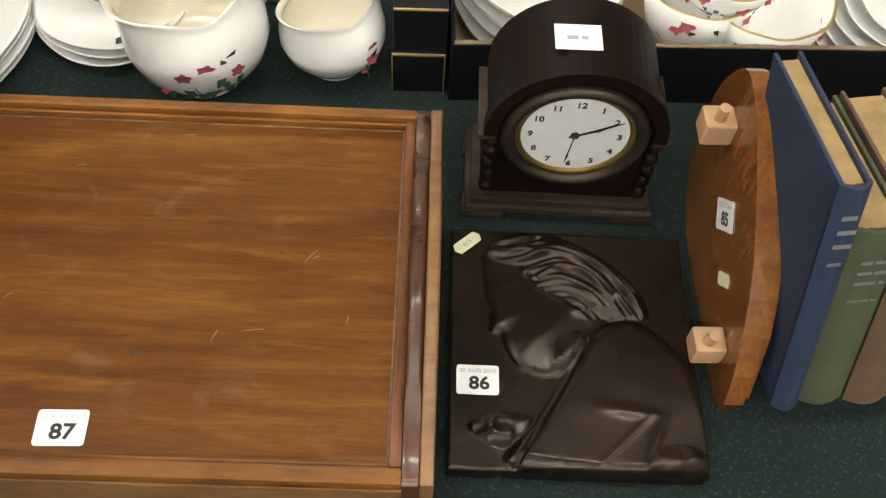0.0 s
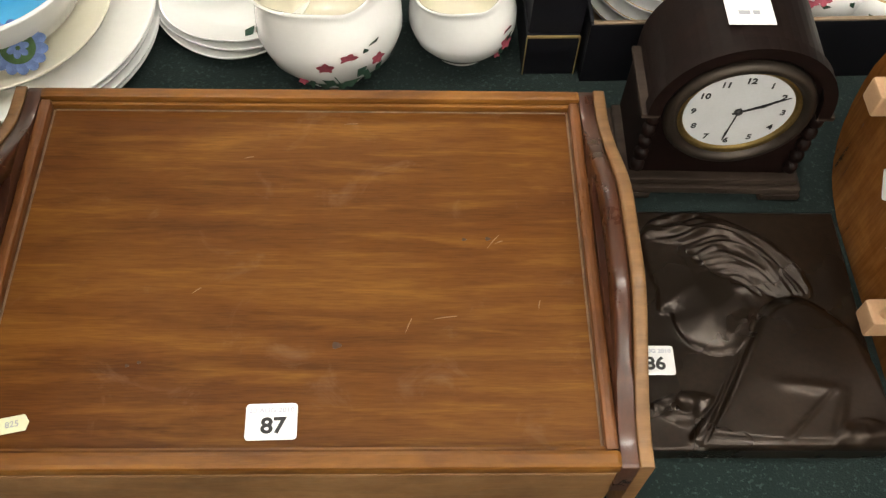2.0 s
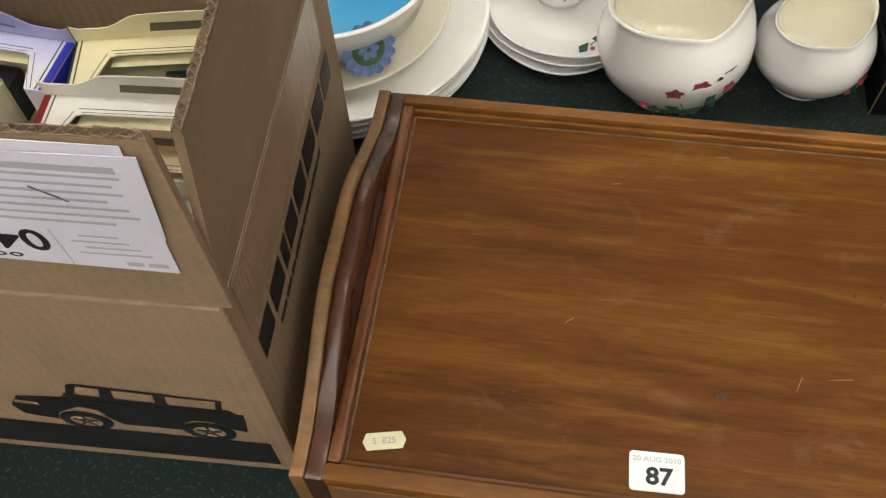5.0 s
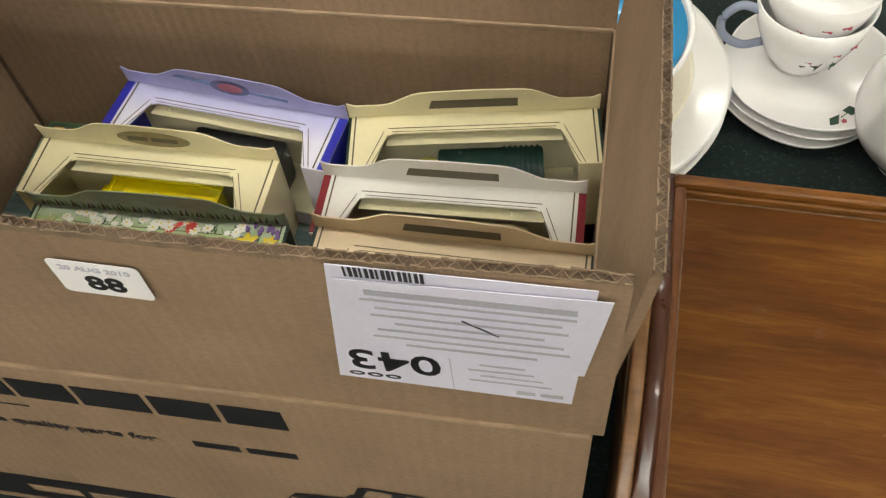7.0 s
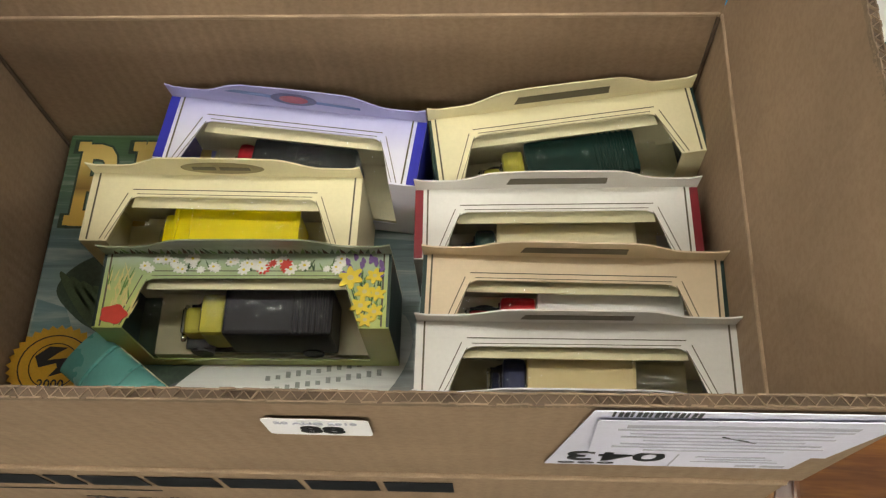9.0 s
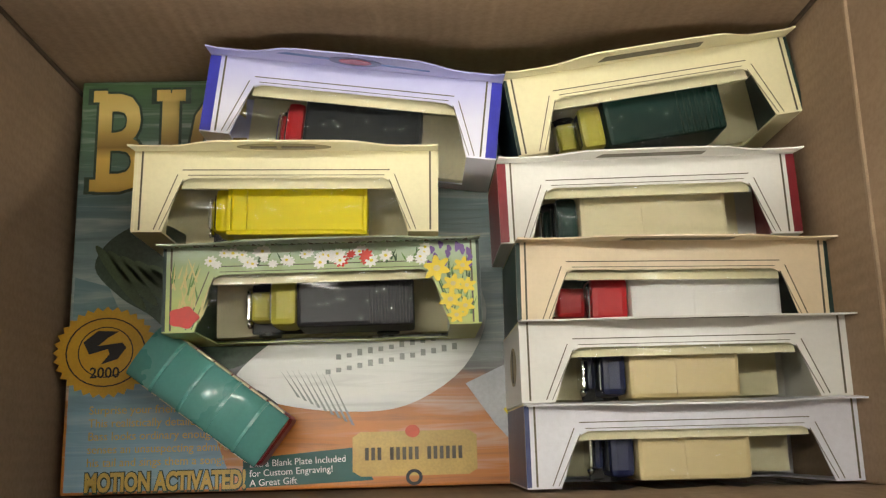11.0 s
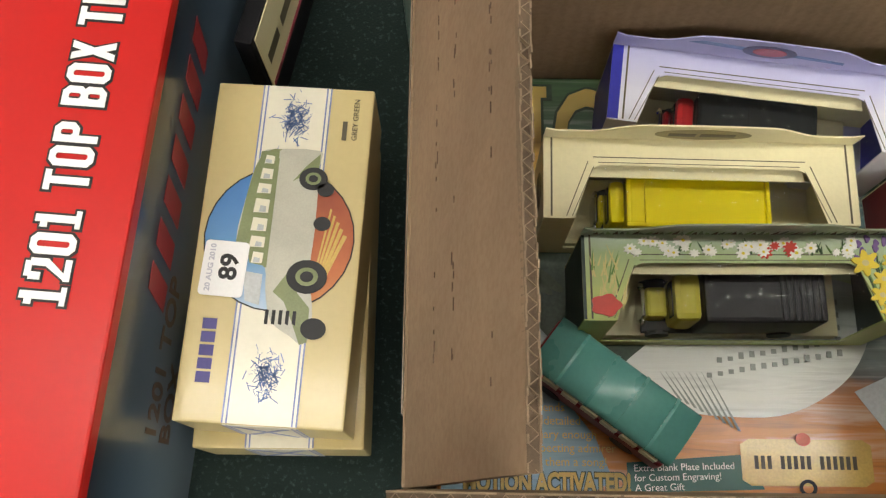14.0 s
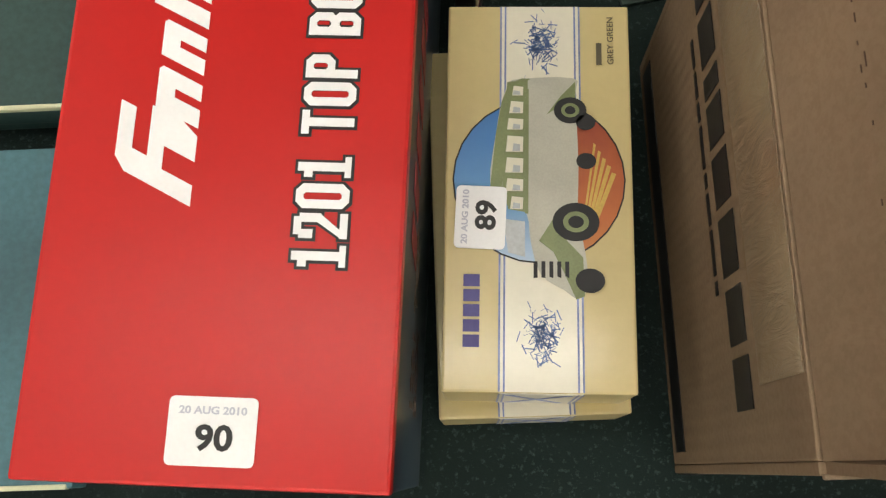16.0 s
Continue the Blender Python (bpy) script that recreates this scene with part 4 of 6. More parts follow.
def game_box():
    cx, cy = (BX0 + BX1) / 2, (BY0 + BY1) / 2
    t = thing("game_box", pose(cx, cy, 0.005), "flat glossy novelty box with lake picture, lying in the carton", "box")
    hx, hy, z = (BX1 - BX0) / 2, (BY1 - BY0) / 2, BZ - 0.005
    part("box_body", slab(-hx, -hy, 0, hx, hy, z, 0.0015), BASSART, t, "glossy printed card box")
    def at(x, y):
        return x - cx, y - cy
    def pr(name, bm, mt, x, y, lift=0.0003, turn=0, label=""):
        a, b = at(x, y)
        return part(name, bm, mt, t, label, pose(a, b, z + lift, 0, 0, turn))
    pr("blue_field", sheet([(0.001, 0.001), (0.070, 0.001), (0.080, 0.006), (0.072, 0.026), (0.058, 0.044), (0.040, 0.054), (0.030, 0.064), (0.025, 0.085), (0.018, 0.100), (0.001, 0.105)], 0, 0.0002), LAKE, BX0 + 0.001, BY0 + 0.0005)
    ax, ay = at(-0.7535, 0.4105)
    # slab-serif capitals with a dark edge
    for ch, lx, lw, serifs in (("B", 0.0060, 0.0245, (0.0,)), ("I", 0.0385, 0.0088, (0.0, 1.0)), ("G", 0.0535, 0.0290, ())):
        for name, mt, lift, fat in (("letter_shadow", FISHDARK, 0.0004, 0.0014), ("gold_letter", LETTERGOLD, 0.0008, 0.0)):
            bm = lettering(ch, 0.0520, 0.0001, 1.0, 0.0016 + fat, False)
            lo, hi = min(q.co.x for q in bm.verts), max(q.co.x for q in bm.verts)
            for q in bm.verts:
                q.co.x = (q.co.x - lo) * (lw + 2 * fat) / (hi - lo) - fat
            lo, hi = min(q.co.x for q in bm.verts), max(q.co.x for q in bm.verts)
            for side in serifs:
                for y0 in (0.0, 0.0480):
                    e0, e1 = (lo - 0.0030, lo + 0.0040) if side == 0.0 else (hi - 0.0040, hi + 0.0030)
                    slab(e0 - fat, y0 - fat - 0.0012, -0.0001, e1 + fat, y0 + 0.0050 + fat, 0.00022, 0, bm)
            part(name, bm, mt, t, "", pose(ax + lx, ay + 0.0015, z + lift))
    # seal with toothed edge
    seal = pr("seal", sheet([(0.0245 * (1 + 0.05 * (-1) ** k) * math.cos(math.pi * k / 32), 0.0215 * (1 + 0.05 * (-1) ** k) * math.sin(math.pi * k / 32)) for k in range(64)], 0, 0.0002), ORANGEPRINT, -0.7380, 0.3290, 0.0006, 0, "amber toothed seal")
    part("seal_ring", ring_print(0.0195, 0.0170, 0.965, 0.0003), BLACK, seal, "", pose(0, 0, 0.0001))
    part("seal_ring", ring_print(0.0135, 0.0125, 0.96, 0.0003), BLACK, seal, "", pose(0, 0, 0.0001))
    part("seal_mark", sheet([(-0.011, 0.004), (-0.004, 0.0095), (0.006, 0.009), (0.001, 0.006), (-0.004, 0.002), (0.008, 0.0035), (0.010, 0.001), (0.006, -0.0045), (-0.002, -0.007), (0.002, -0.002), (0.001, 0.0005), (-0.008, -0.002)], 0, 0.0003), BLACK, seal, "", pose(0, 0.001, 0.0001))
    part("year", lettering("2000", 0.0052, 0.0001, 1.0, 0.0001), BLACK, seal, "", pose(0, -0.0125, 0.0004))
    # fish: dark head end, pale belly curve, tail
    pr("fish_back", sheet(rounded([(0, 0.004), (0.010, 0.020), (0.032, 0.026), (0.062, 0.006), (0.090, -0.028), (0.070, -0.048), (0.048, -0.040), (0.030, -0.022), (0.014, -0.012)]), 0, 0.0002), FISHDARK, -0.7455, 0.3675, 0.0005, 0, "dark fish back")
    for k in range(5):
        pr("fin_ridge", sheet(oval(0.021 - 0.002 * k, 0.0030, 26), 0, 0.0002), FINGREEN, -0.7325 + 0.0062 * k, 0.3660 - 0.0005 * k, 0.0009, -52 + 4 * k, "dark green fin ridge")
    pr("fish_belly", sheet(rounded([(0, 0), (0.022, 0.022), (0.060, 0.040), (0.112, 0.052), (0.126, 0.034), (0.114, 0.006), (0.085, -0.012), (0.052, -0.014), (0.020, -0.009)]), 0, 0.0002), FISHPALE, -0.6765, 0.3115, 0.0007, 0, "silver fish belly")
    pr("fish_tail", sheet([(0, 0), (0.022, 0.010), (0.030, -0.002), (0.025, -0.032), (0.014, -0.020)], 0, 0.0002), SILVERPRINT, -0.5620, 0.3095, 0.0009)
    sc = bmesh.new()
    rnd = random.Random(4)
    for i in range(13):
        for j in range(5):
            x, y = 0.046 + i * 0.0052, 0.004 + j * 0.0062 + i * 0.0009
            if y < 0.010 + i * 0.0028:
                slab(x, y, 0, x + 0.0024, y + 0.0028 * rnd.uniform(0.7, 1.2), 0.0003, 0, sc)
    tagged(pr("scale_pattern", sc, FISHMID, -0.6765, 0.3115, 0.0009), kind="stuff")
    for k in range(9):
        pr("fin_ray", sheet([(0, 0), (0.012 + 0.001 * k, -0.010 - 0.0015 * k), (0.0135 + 0.001 * k, -0.0098 - 0.0015 * k)], 0, 0.0003), FISHMID, -0.6525 + 0.0028 * k, 0.3180, 0.0010, -18)
    # orange foot of the picture and its writing
    for k, line in enumerate(("Surprise your friends", "This realistically detailed", "Bass looks ordinary enough", "senses an unsuspecting admirer", "his tail and sings them a song!")):
        pr("text_line", lettering(line, 0.0040, 0.0001, 0.98, 0.0, False), GILTPRINT, -0.7445, 0.2990 - 0.0062 * k, 0.0012)
    pr("banner_line", lettering("MOTION ACTIVATED!", 0.0084, 0.0001, 0.655, 0.0005, False), GILTPRINT, -0.7450, 0.2628, 0.0012, 0, "gold printed capitals")
    pr("banner_shadow", lettering("MOTION ACTIVATED!", 0.0084, 0.0001, 0.655, 0.0012, False), FISHDARK, -0.7449, 0.2626, 0.0010)
    ban = pr("banner", sheet([(0, -0.0130), (0.062, -0.0130), (0.058, -0.0035), (0.070, 0.0035), (0.0, 0.0005)], 0, 0.0002), TEALPRINT, -0.6700, 0.2755, 0.0010, 2, "dark teal banner")
    for k, line in enumerate(("Extra Blank Plate Included", "for Custom Engraving!", "A Great Gift")):
        part("banner_line", lettering(line, 0.0032, 0.0001, 0.98, 0.0, False), PAPER, ban, "", pose(0.003, -0.0036 - 0.0044 * k, 0.0003))
    plate = pr("name_plate", sheet([(-0.030, -0.008), (-0.026, -0.0105), (0.026, -0.0105), (0.030, -0.008), (0.030, 0.008), (0.026, 0.0105), (-0.026, 0.0105), (-0.030, 0.008)], 0, 0.0002), GILTPRINT, -0.5875, 0.2768, 0.0013, 0, "printed brass name plate")
    for k in range(16):
        if k not in (3, 9):
            part("plate_mark", bars([(-0.024 + 0.003 * k, -0.003, -0.0222 + 0.003 * k, 0.003)]), LINE, plate, "", pose(0, 0, 0.0002))
    pr("button", sheet(oval(0.0035, 0.0030, 20), 0, 0.0003), REDPRINT, -0.5885, 0.2872, 0.0014, 0, "round orange printed button")
    pr("screw", ring_print(0.0040, 0.0038, 0.6, 0.0003), BLACK, -0.5880, 0.2655, 0.0016)
    tagp = pr("price_flag", sheet([(-0.005, 0.002), (0.001, 0.0065), (0.007, 0.000), (0.002, -0.0065)], 0, 0.0003), plain("yellow_sticker", (0.75, 0.62, 0.03), 0.5), -0.5390, 0.2945, 0.0018, 0, "small yellow sticker")
    return t


game_box()


# ---- window boxes with toy vans ----
def toy_van(parent, kind, m, tints, cab0, body0, body1):
    """A small die-cast van pointing to -x: bonnet from cab0, body from body0 to body1, wheels."""
    cab, load, dark = tints
    v = part("toy_van", slab(body0, -0.0122, 0.006, body1, 0.0122, 0.034, 0.002), load, parent, "small die-cast toy van", m)
    if kind == "box":
        for x0, y0, x1, y1 in ((body0 - 0.0008, -0.0130, body1 + 0.0008, -0.0112), (body0 - 0.0008, 0.0112, body1 + 0.0008, 0.0130), (body0 - 0.0008, -0.0111, body0 + 0.0010, 0.0111), (body1 - 0.0010, -0.0111, body1 + 0.0008, 0.0111), (body0 + 0.0075, -0.0111, body0 + 0.0083, 0.0111)):
            part("roof_edge", slab(x0, y0, 0.0335, x1, y1, 0.0352, 0.0004), load, v)
    if kind == "ribbed":
        for k in range(7):
            x = body0 + (body1 - body0) * 0.62 + k * (body1 - body0) * 0.052
            part("roof_rib", slab(x, -0.0118, 0.0338, x + 0.0014, 0.0118, 0.0350, 0.0004), load, v)
    if kind == "plain":
        part("roof_seam", slab(body0 + (body1 - body0) * 0.42, -0.0116, 0.0339, body0 + (body1 - body0) * 0.42 + 0.0004, 0.0116, 0.0343), load, v)
    span = body0 - cab0
    split = cab0 + span * (0.45 if span > 0.018 else 0.30)
    part("cab", slab(split, -0.0105, 0.006, body0 - 0.0004, 0.0105, 0.0305, 0.003), cab, v, "painted cab")
    part("windscreen", slab(split - 0.0006, -0.0080, 0.020, split + 0.0006, 0.0080, 0.0275, 0.0004), E_GLASS, v, "dark windscreen")
    part("bonnet", slab(cab0, -0.0070, 0.006, split - 0.0008, 0.0070, 0.0205, 0.002), cab, v)
    part("radiator", slab(cab0 - 0.0022, -0.0065, 0.005, cab0 - 0.0002, 0.0065, 0.0195, 0.0008), CHROME, v, "chrome radiator")
    for y in (-0.0090, 0.0066):
        part("headlamp", lathe([(0.0, 0), (0.0018, 0.0004), (0.0022, 0.002), (0.0, 0.003)], 12), CHROME, v, "", pose(cab0 + 0.0002, y + 0.0012, 0.0150, 0, -90, 0), True)
        part("mudguard", slab(cab0 - 0.001, y - 0.0030, 0.0090, split + 0.004, y + 0.0054, 0.0112, 0.001), dark, v)
    part("chassis", slab(cab0, -0.0115, 0.003, body1 - 0.001, 0.0115, 0.0058, 0.0008), dark, v)
    for x in (cab0 + 0.007, body1 - 0.013):
        for y in (-0.013, 0.0105):
            part("wheel", lathe([(0.0, 0), (0.0055, 0), (0.0055, 0.0025), (0.0, 0.0025)], 14), BLACK, v, "", pose(x, y, 0.0058, -90, 0, 0))
    return v


CHROME = plain("bright_chrome", (0.72, 0.72, 0.70), 0.12, 1.0, 0, 0.05)
INNER = plain("box_inner_card", (0.78, 0.71, 0.46), 0.6, var=0.08)
OVALPRINT = plain("olive_oval_print", (0.30, 0.25, 0.11), 0.45, var=0.35, scale=250)
NAVYPRINT = plain("dusky_blue_print", (0.10, 0.10, 0.24), 0.45, var=0.35, scale=250)
E_GLASS = plain("dark_toy_glass", (0.02, 0.022, 0.025), 0.15)


def window_box(m, tints, van, label, w=0.133, dp=0.038, h=0.055, head=0.020, emblem="bar", flowers=False, stripe=0.0014):
    """A card toy box, window in top and front, with a shaped header standing up behind."""
    card, side = tints
    t = thing("toy_box", m, label, "toy box", "boxed toy vans")
    th = 0.0007
    part("bottom", slab(-w / 2, -dp, 0, w / 2, 0, th), card, t)
    part("back", slab(-w / 2, -th, th, w / 2, 0, h - th), INNER, t, "plain inner card")
    for s in (-1, 1):
        a, b = sorted((s * w / 2, s * (w / 2 - th)))
        ep = part("end_panel", slab(a, -dp + th, th, b, -th, h - th), side, t)
        if card is side and s < 0:
            part("end_badge", sheet(oval(0.0085, 0.0125, 28), 0, 0.0002), OVALPRINT, ep, "olive oval printed badge", pose(a - 0.0001, -dp * 0.5, h * 0.62, 90, 0, -90))
            part("end_badge_bar", bars([(-0.0070, -0.0022, 0.0070, 0.0022)]), LINE, ep, "", pose(a - 0.0004, -dp * 0.5, h * 0.62, 90, 0, -90))
    # top panel with a window that widens towards the front and runs on down the front
    wt, wf, y0 = w * 0.33, w * 0.40, -dp * 0.34
    bm = bmesh.new()
    for pts in ([(-w / 2, 0), (-w / 2, -dp), (-wf, -dp), (-wt - 0.002, y0 - 0.002), (-wt + 0.002, y0), (0, y0), (0, 0)], [(0, 0), (0, y0), (wt - 0.002, y0), (wt + 0.002, y0 - 0.002), (wf, -dp), (w / 2, -dp), (w / 2, 0)]):
        sheet(pts[::-1], h - th, h, bm)
    bmesh.ops.remove_doubles(bm, verts=bm.verts, dist=1e-6)
    top = part("top_panel", bm, card, t, "card window frame")
    for sx in (-1, 1):
        a, b = sorted((sx * w / 2, sx * (w / 2 - stripe)))
        part("end_stripe", slab(a, -dp + 0.0006, h, b, -0.0008, h + 0.0002), side, top, "coloured end stripe")
    ln = bmesh.new()
    for off, wd in ((0.0034, 0.0004), (0.0010, 0.0003)):
        x1, x2, yy = wt + off, wf + off, y0 + off
        for (ax, ay), (bx, by) in (((-x2, -dp + 0.001), (-x1, yy - 0.002)), ((-x1 + 0.002, yy), (x1 - 0.002, yy)), ((x1, yy - 0.002), (x2, -dp + 0.001))):
            dx, dy = bx - ax, by - ay
            q = math.hypot(dx, dy)
            nx, ny = -dy / q * wd, dx / q * wd
            sheet([(ax, ay), (bx, by), (bx + nx, by + ny), (ax + nx, ay + ny)], 0, 0.0002, ln)
    part("window_line", ln, LINE, top, "", pose(0, 0, h))
    for sx in (-1, 1):
        x = sx * (w / 2 - stripe - 0.0022)
        part("edge_rule", slab(x - 0.0004, -dp + 0.0008, h, x + 0.0004, -0.0006, h + 0.00025), LINE, top, "dark printed rule")
    fb = bmesh.new()
    for s in (-1, 1):
        a, b = sorted((s * w / 2, s * wf))
        slab(a, -dp, th, b, -dp + th, h - th, 0, fb)
    slab(-wf, -dp, th, wf, -dp + th, 0.010, 0, fb)
    part("front_panel", fb, card, t)
    # clear film over both openings, slightly bowed
    fm = bmesh.new()
    n = 14
    ring = []
    for i in range(n + 1):
        u = -1 + 2 * i / n
        sag = 0.0012 * math.sin(i * 1.9) + 0.0006 * math.cos(i * 3.1)
        ring.append([fm.verts.new(p) for p in ((u * wt, y0 + 0.002, h - th - 0.0004), (u * (wt + wf) / 2, (y0 - dp) / 2, h - th - 0.0008 + sag), (u * wf, -dp - 0.0010 + sag * 0.5, h - 0.0025), (u * wf, -dp - 0.0006, 0.010))])
    for a, b in zip(ring, ring[1:]):
        for k in range(3):
            fm.faces.new((a[k], a[k + 1], b[k + 1], b[k]))
    f = part("window_film", fm, WINDOWFILM, t, "creased clear plastic window", None, True)
    f.visible_shadow = False
    # shaped header
    n = 30
    pts = []
    for i in range(n + 1):
        u = -1 + 2 * i / n
        k = min(1, max(0, (0.72 - abs(u)) / 0.30))
        z = head * (0.50 + 0.38 * k * k * (3 - 2 * k) + 0.12 * math.cos(u * 2.0) * k)
        if abs(u) > 0.985:
            z = head * 0.62
        pts.append((u * w / 2, z))
    pts = [(-w / 2, 0)] + pts + [(w / 2, 0)]
    hm = pose(0, 0.0003, h, 90 + 6, 0, 0)
    hd = part("header", sheet(pts, 0, 0.0007), card, t, "shaped card header", hm)
    if emblem == "oval":
        e = part("emblem", sheet(oval(0.021, head * 0.33, 26, 0, head * 0.46), 0.0007, 0.0009), OVALPRINT, hd, "oval printed emblem")
        part("emblem_line", word_bars(-0.015, 0.014, head * 0.36, 0.0035, 17), LINE, e, "", pose(0, 0, 0.0009))
    elif emblem == "crest":
        e = part("emblem", sheet(oval(0.012, head * 0.30, 26, 0, head * 0.52), 0.0007, 0.0009), NAVYPRINT, hd, "oval printed crest")
        part("emblem_centre", sheet(oval(0.0075, head * 0.19, 24, 0, head * 0.52), 0.0009, 0.0011), ROSE, hd)
        part("ribbon_print", sheet([(-0.036, head * 0.60), (0.034, head * 0.28), (0.034, head * 0.40), (-0.030, head * 0.74)], 0.0007, 0.0008), PERI, hd)
    elif emblem == "bar":
        part("emblem", sheet([(-0.024, head * 0.28), (0.024, head * 0.28), (0.024, head * 0.62), (-0.022, head * 0.62)], 0.0007, 0.0009), LINE, hd, "dark printed name block")
    if flowers:
        rnd = random.Random(11)
        tints_f = {k: plain(k + "_print", c, 0.4) for k, c in (("daisy", (0.85, 0.85, 0.80)), ("daffodil", (0.80, 0.62, 0.03)), ("poppy", (0.62, 0.04, 0.02)), ("violet", (0.17, 0.09, 0.30)), ("grass", (0.13, 0.26, 0.05)), ("stem", (0.03, 0.08, 0.02)), ("straw", (0.66, 0.58, 0.22)))}
        lift = [0.0]
        def print_at(kind, x, y, outline, turn=0.0):
            lift[0] += 0.000004
            part("flower_print", sheet(outline, 0, 0.00015 + lift[0]), tints_f[kind], top, "", pose(x, y, h, 0, 0, turn))
        def blade(kind, x, y, long, turn):
            print_at(kind, x, y, [(-0.0004, 0), (0.0004, 0), (0.0002, long * 0.7), (0, long), (-0.0003, long * 0.6)], turn)
        # grasses and straw, then daisies along the top, daffodils and violets to one side
        for k in range(60):
            x = rnd.choice((-1, 1)) * rnd.uniform(wf - 0.004, w / 2 - 0.004)
            blade(("straw", "grass", "straw")[k % 3] if x < 0 else ("stem", "grass")[k % 2], x, rnd.uniform(-dp + 0.004, -0.014), rnd.uniform(0.005, 0.012), rnd.uniform(-22, 22))
        for k in range(34):
            blade(("grass", "stem")[k % 2], rnd.uniform(-wt, wt), rnd.uniform(y0 + 0.003, -0.006), rnd.uniform(0.003, 0.006), rnd.uniform(-35, 35))
        for k in range(44):
            x, y = rnd.uniform(-wt - 0.004, wt), rnd.uniform(y0 + 0.004, -0.003)
            kind = "poppy" if 0.008 < x < 0.022 and k % 2 else "daisy"
            r = rnd.uniform(0.0016, 0.0029)
            print_at(kind, x, y, oval(r, r * 0.8, 48, 0, 0, 0.22, 8), rnd.uniform(0, 40))
            if kind == "daisy" and r > 0.002:
                print_at("daffodil", x, y, oval(r * 0.28, r * 0.25, 10))
        for k in range(46):
            gx = -w / 2 + 0.006 + (w - 0.012) * k / 45
            part("header_grass", sheet([(-0.0012, 0), (0.0012, 0), (0.0016 * rnd.uniform(-1, 1), rnd.uniform(0.004, 0.008))], 0.0007, 0.00085), (UMBER, tints_f["stem"], tints_f["grass"])[k % 3], hd, "", pose(gx, 0.001, 0))
        for k in range(16):
            print_at("violet", rnd.uniform(w * 0.33, w / 2 - 0.004), rnd.uniform(-0.012, -0.002), oval(0.0011, 0.0017, 16, 0, 0, 0.2, 3), rnd.uniform(-30, 30))
        for x, y, r in ((0.0505, -0.013, 0.0052), (0.0620, -0.012, 0.0036), (0.0575, -0.020, 0.0040), (0.0635, -0.021, 0.0034), (0.0560, -0.027, 0.0042), (0.0625, -0.030, 0.0036), (0.0585, -0.034, 0.0034)):
            print_at("daffodil", x, y, oval(r, r * 0.85, 48, 0, 0, 0.28, 6), 40 * x * 1000 % 60)
            print_at("straw", x, y, oval(r * 0.3, r * 0.26, 14))
        part("poppy_print", sheet(oval(0.0062, 0.0046, 40, 0, 0, 0.10, 5), 0, 0.0008), tints_f["poppy"], top, "", pose(-w / 2 + 0.0095, -dp + 0.0065, h))
    if van:
        toy_van(t, van[0], pose(0, -dp * 0.60, h - 0.0505), van[1], *van[2])
        part("plinth", slab(-0.056, -dp + 0.003, 0.001, 0.056, -0.002, h - 0.0478), INNER, t, "inner card plinth")
        # folded inner card that shows as a pale strip behind the window's upper edge
        part("inner_fold", sheet([(-wt - 0.003, y0 - 0.0035), (wt + 0.003, y0 - 0.0035), (wt + 0.001, -0.0012), (-wt - 0.001, -0.0012)], 0, 0.0006), INNER, t, "pale folded inner card", pose(0, 0, h - 0.0065))
    return t


CREAMCARD = plain("cream_card", (0.76, 0.70, 0.45), 0.4, 0, 0.2, 0.06)
PEACHCARD = plain("peach_card", (0.74, 0.61, 0.42), 0.4, 0, 0.2, 0.06)
WHITECARD = plain("off_white_card", (0.72, 0.71, 0.67), 0.4, 0, 0.2, 0.06)
CLOUDCARD = picture("cloudy_lilac_card", [(-0.04, (0.78, 0.78, 0.85)), (-0.012, (0.70, 0.70, 0.84)), (0.004, (0.52, 0.52, 0.76)), (0.02, (0.32, 0.32, 0.60))], 40, "y", 0.4, 0.2, 0.02)
MEADOWCARD = picture("meadow_card", [(-0.04, (0.40, 0.48, 0.09)), (-0.015, (0.46, 0.54, 0.17)), (0.0, (0.36, 0.46, 0.22)), (0.010, (0.44, 0.54, 0.44)), (0.022, (0.22, 0.25, 0.17))], 60, "y", 0.4, 0.2, 0.02)
BLUESIDE = plain("royal_blue_card", (0.025, 0.03, 0.40), 0.4)
PALECARD = plain("pale_grey_card", (0.64, 0.64, 0.70), 0.4, 0, 0.1, 0.10)
GREENSIDE = plain("dark_green_card", (0.012, 0.035, 0.028), 0.4)
MAROONSIDE = plain("maroon_card", (0.20, 0.012, 0.020), 0.4)
NAVYSIDE = plain("navy_card", (0.02, 0.03, 0.12), 0.4)


def enamel(name, c):
    return plain(name, c, 0.36, 0, 0.04, 0.05, 60, 0.0, 0.25)


E_BLACK, E_RED, E_YELLOW = enamel("black_enamel", (0.015, 0.018, 0.02)), enamel("red_enamel", (0.50, 0.012, 0.018)), enamel("yellow_enamel", (0.88, 0.73, 0.0))
E_OLIVE, E_GREEN, E_CREAM = enamel("olive_enamel", (0.50, 0.45, 0.06)), enamel("bottle_green_enamel", (0.008, 0.035, 0.028)), enamel("cream_enamel", (0.84, 0.75, 0.49))
E_WHITE, E_NAVY, E_SLATE, E_BUFF = enamel("white_enamel", (0.88, 0.87, 0.87)), enamel("navy_enamel", (0.015, 0.02, 0.07)), enamel("slate_enamel", (0.022, 0.021, 0.026)), enamel("buff_enamel", (0.68, 0.55, 0.29))

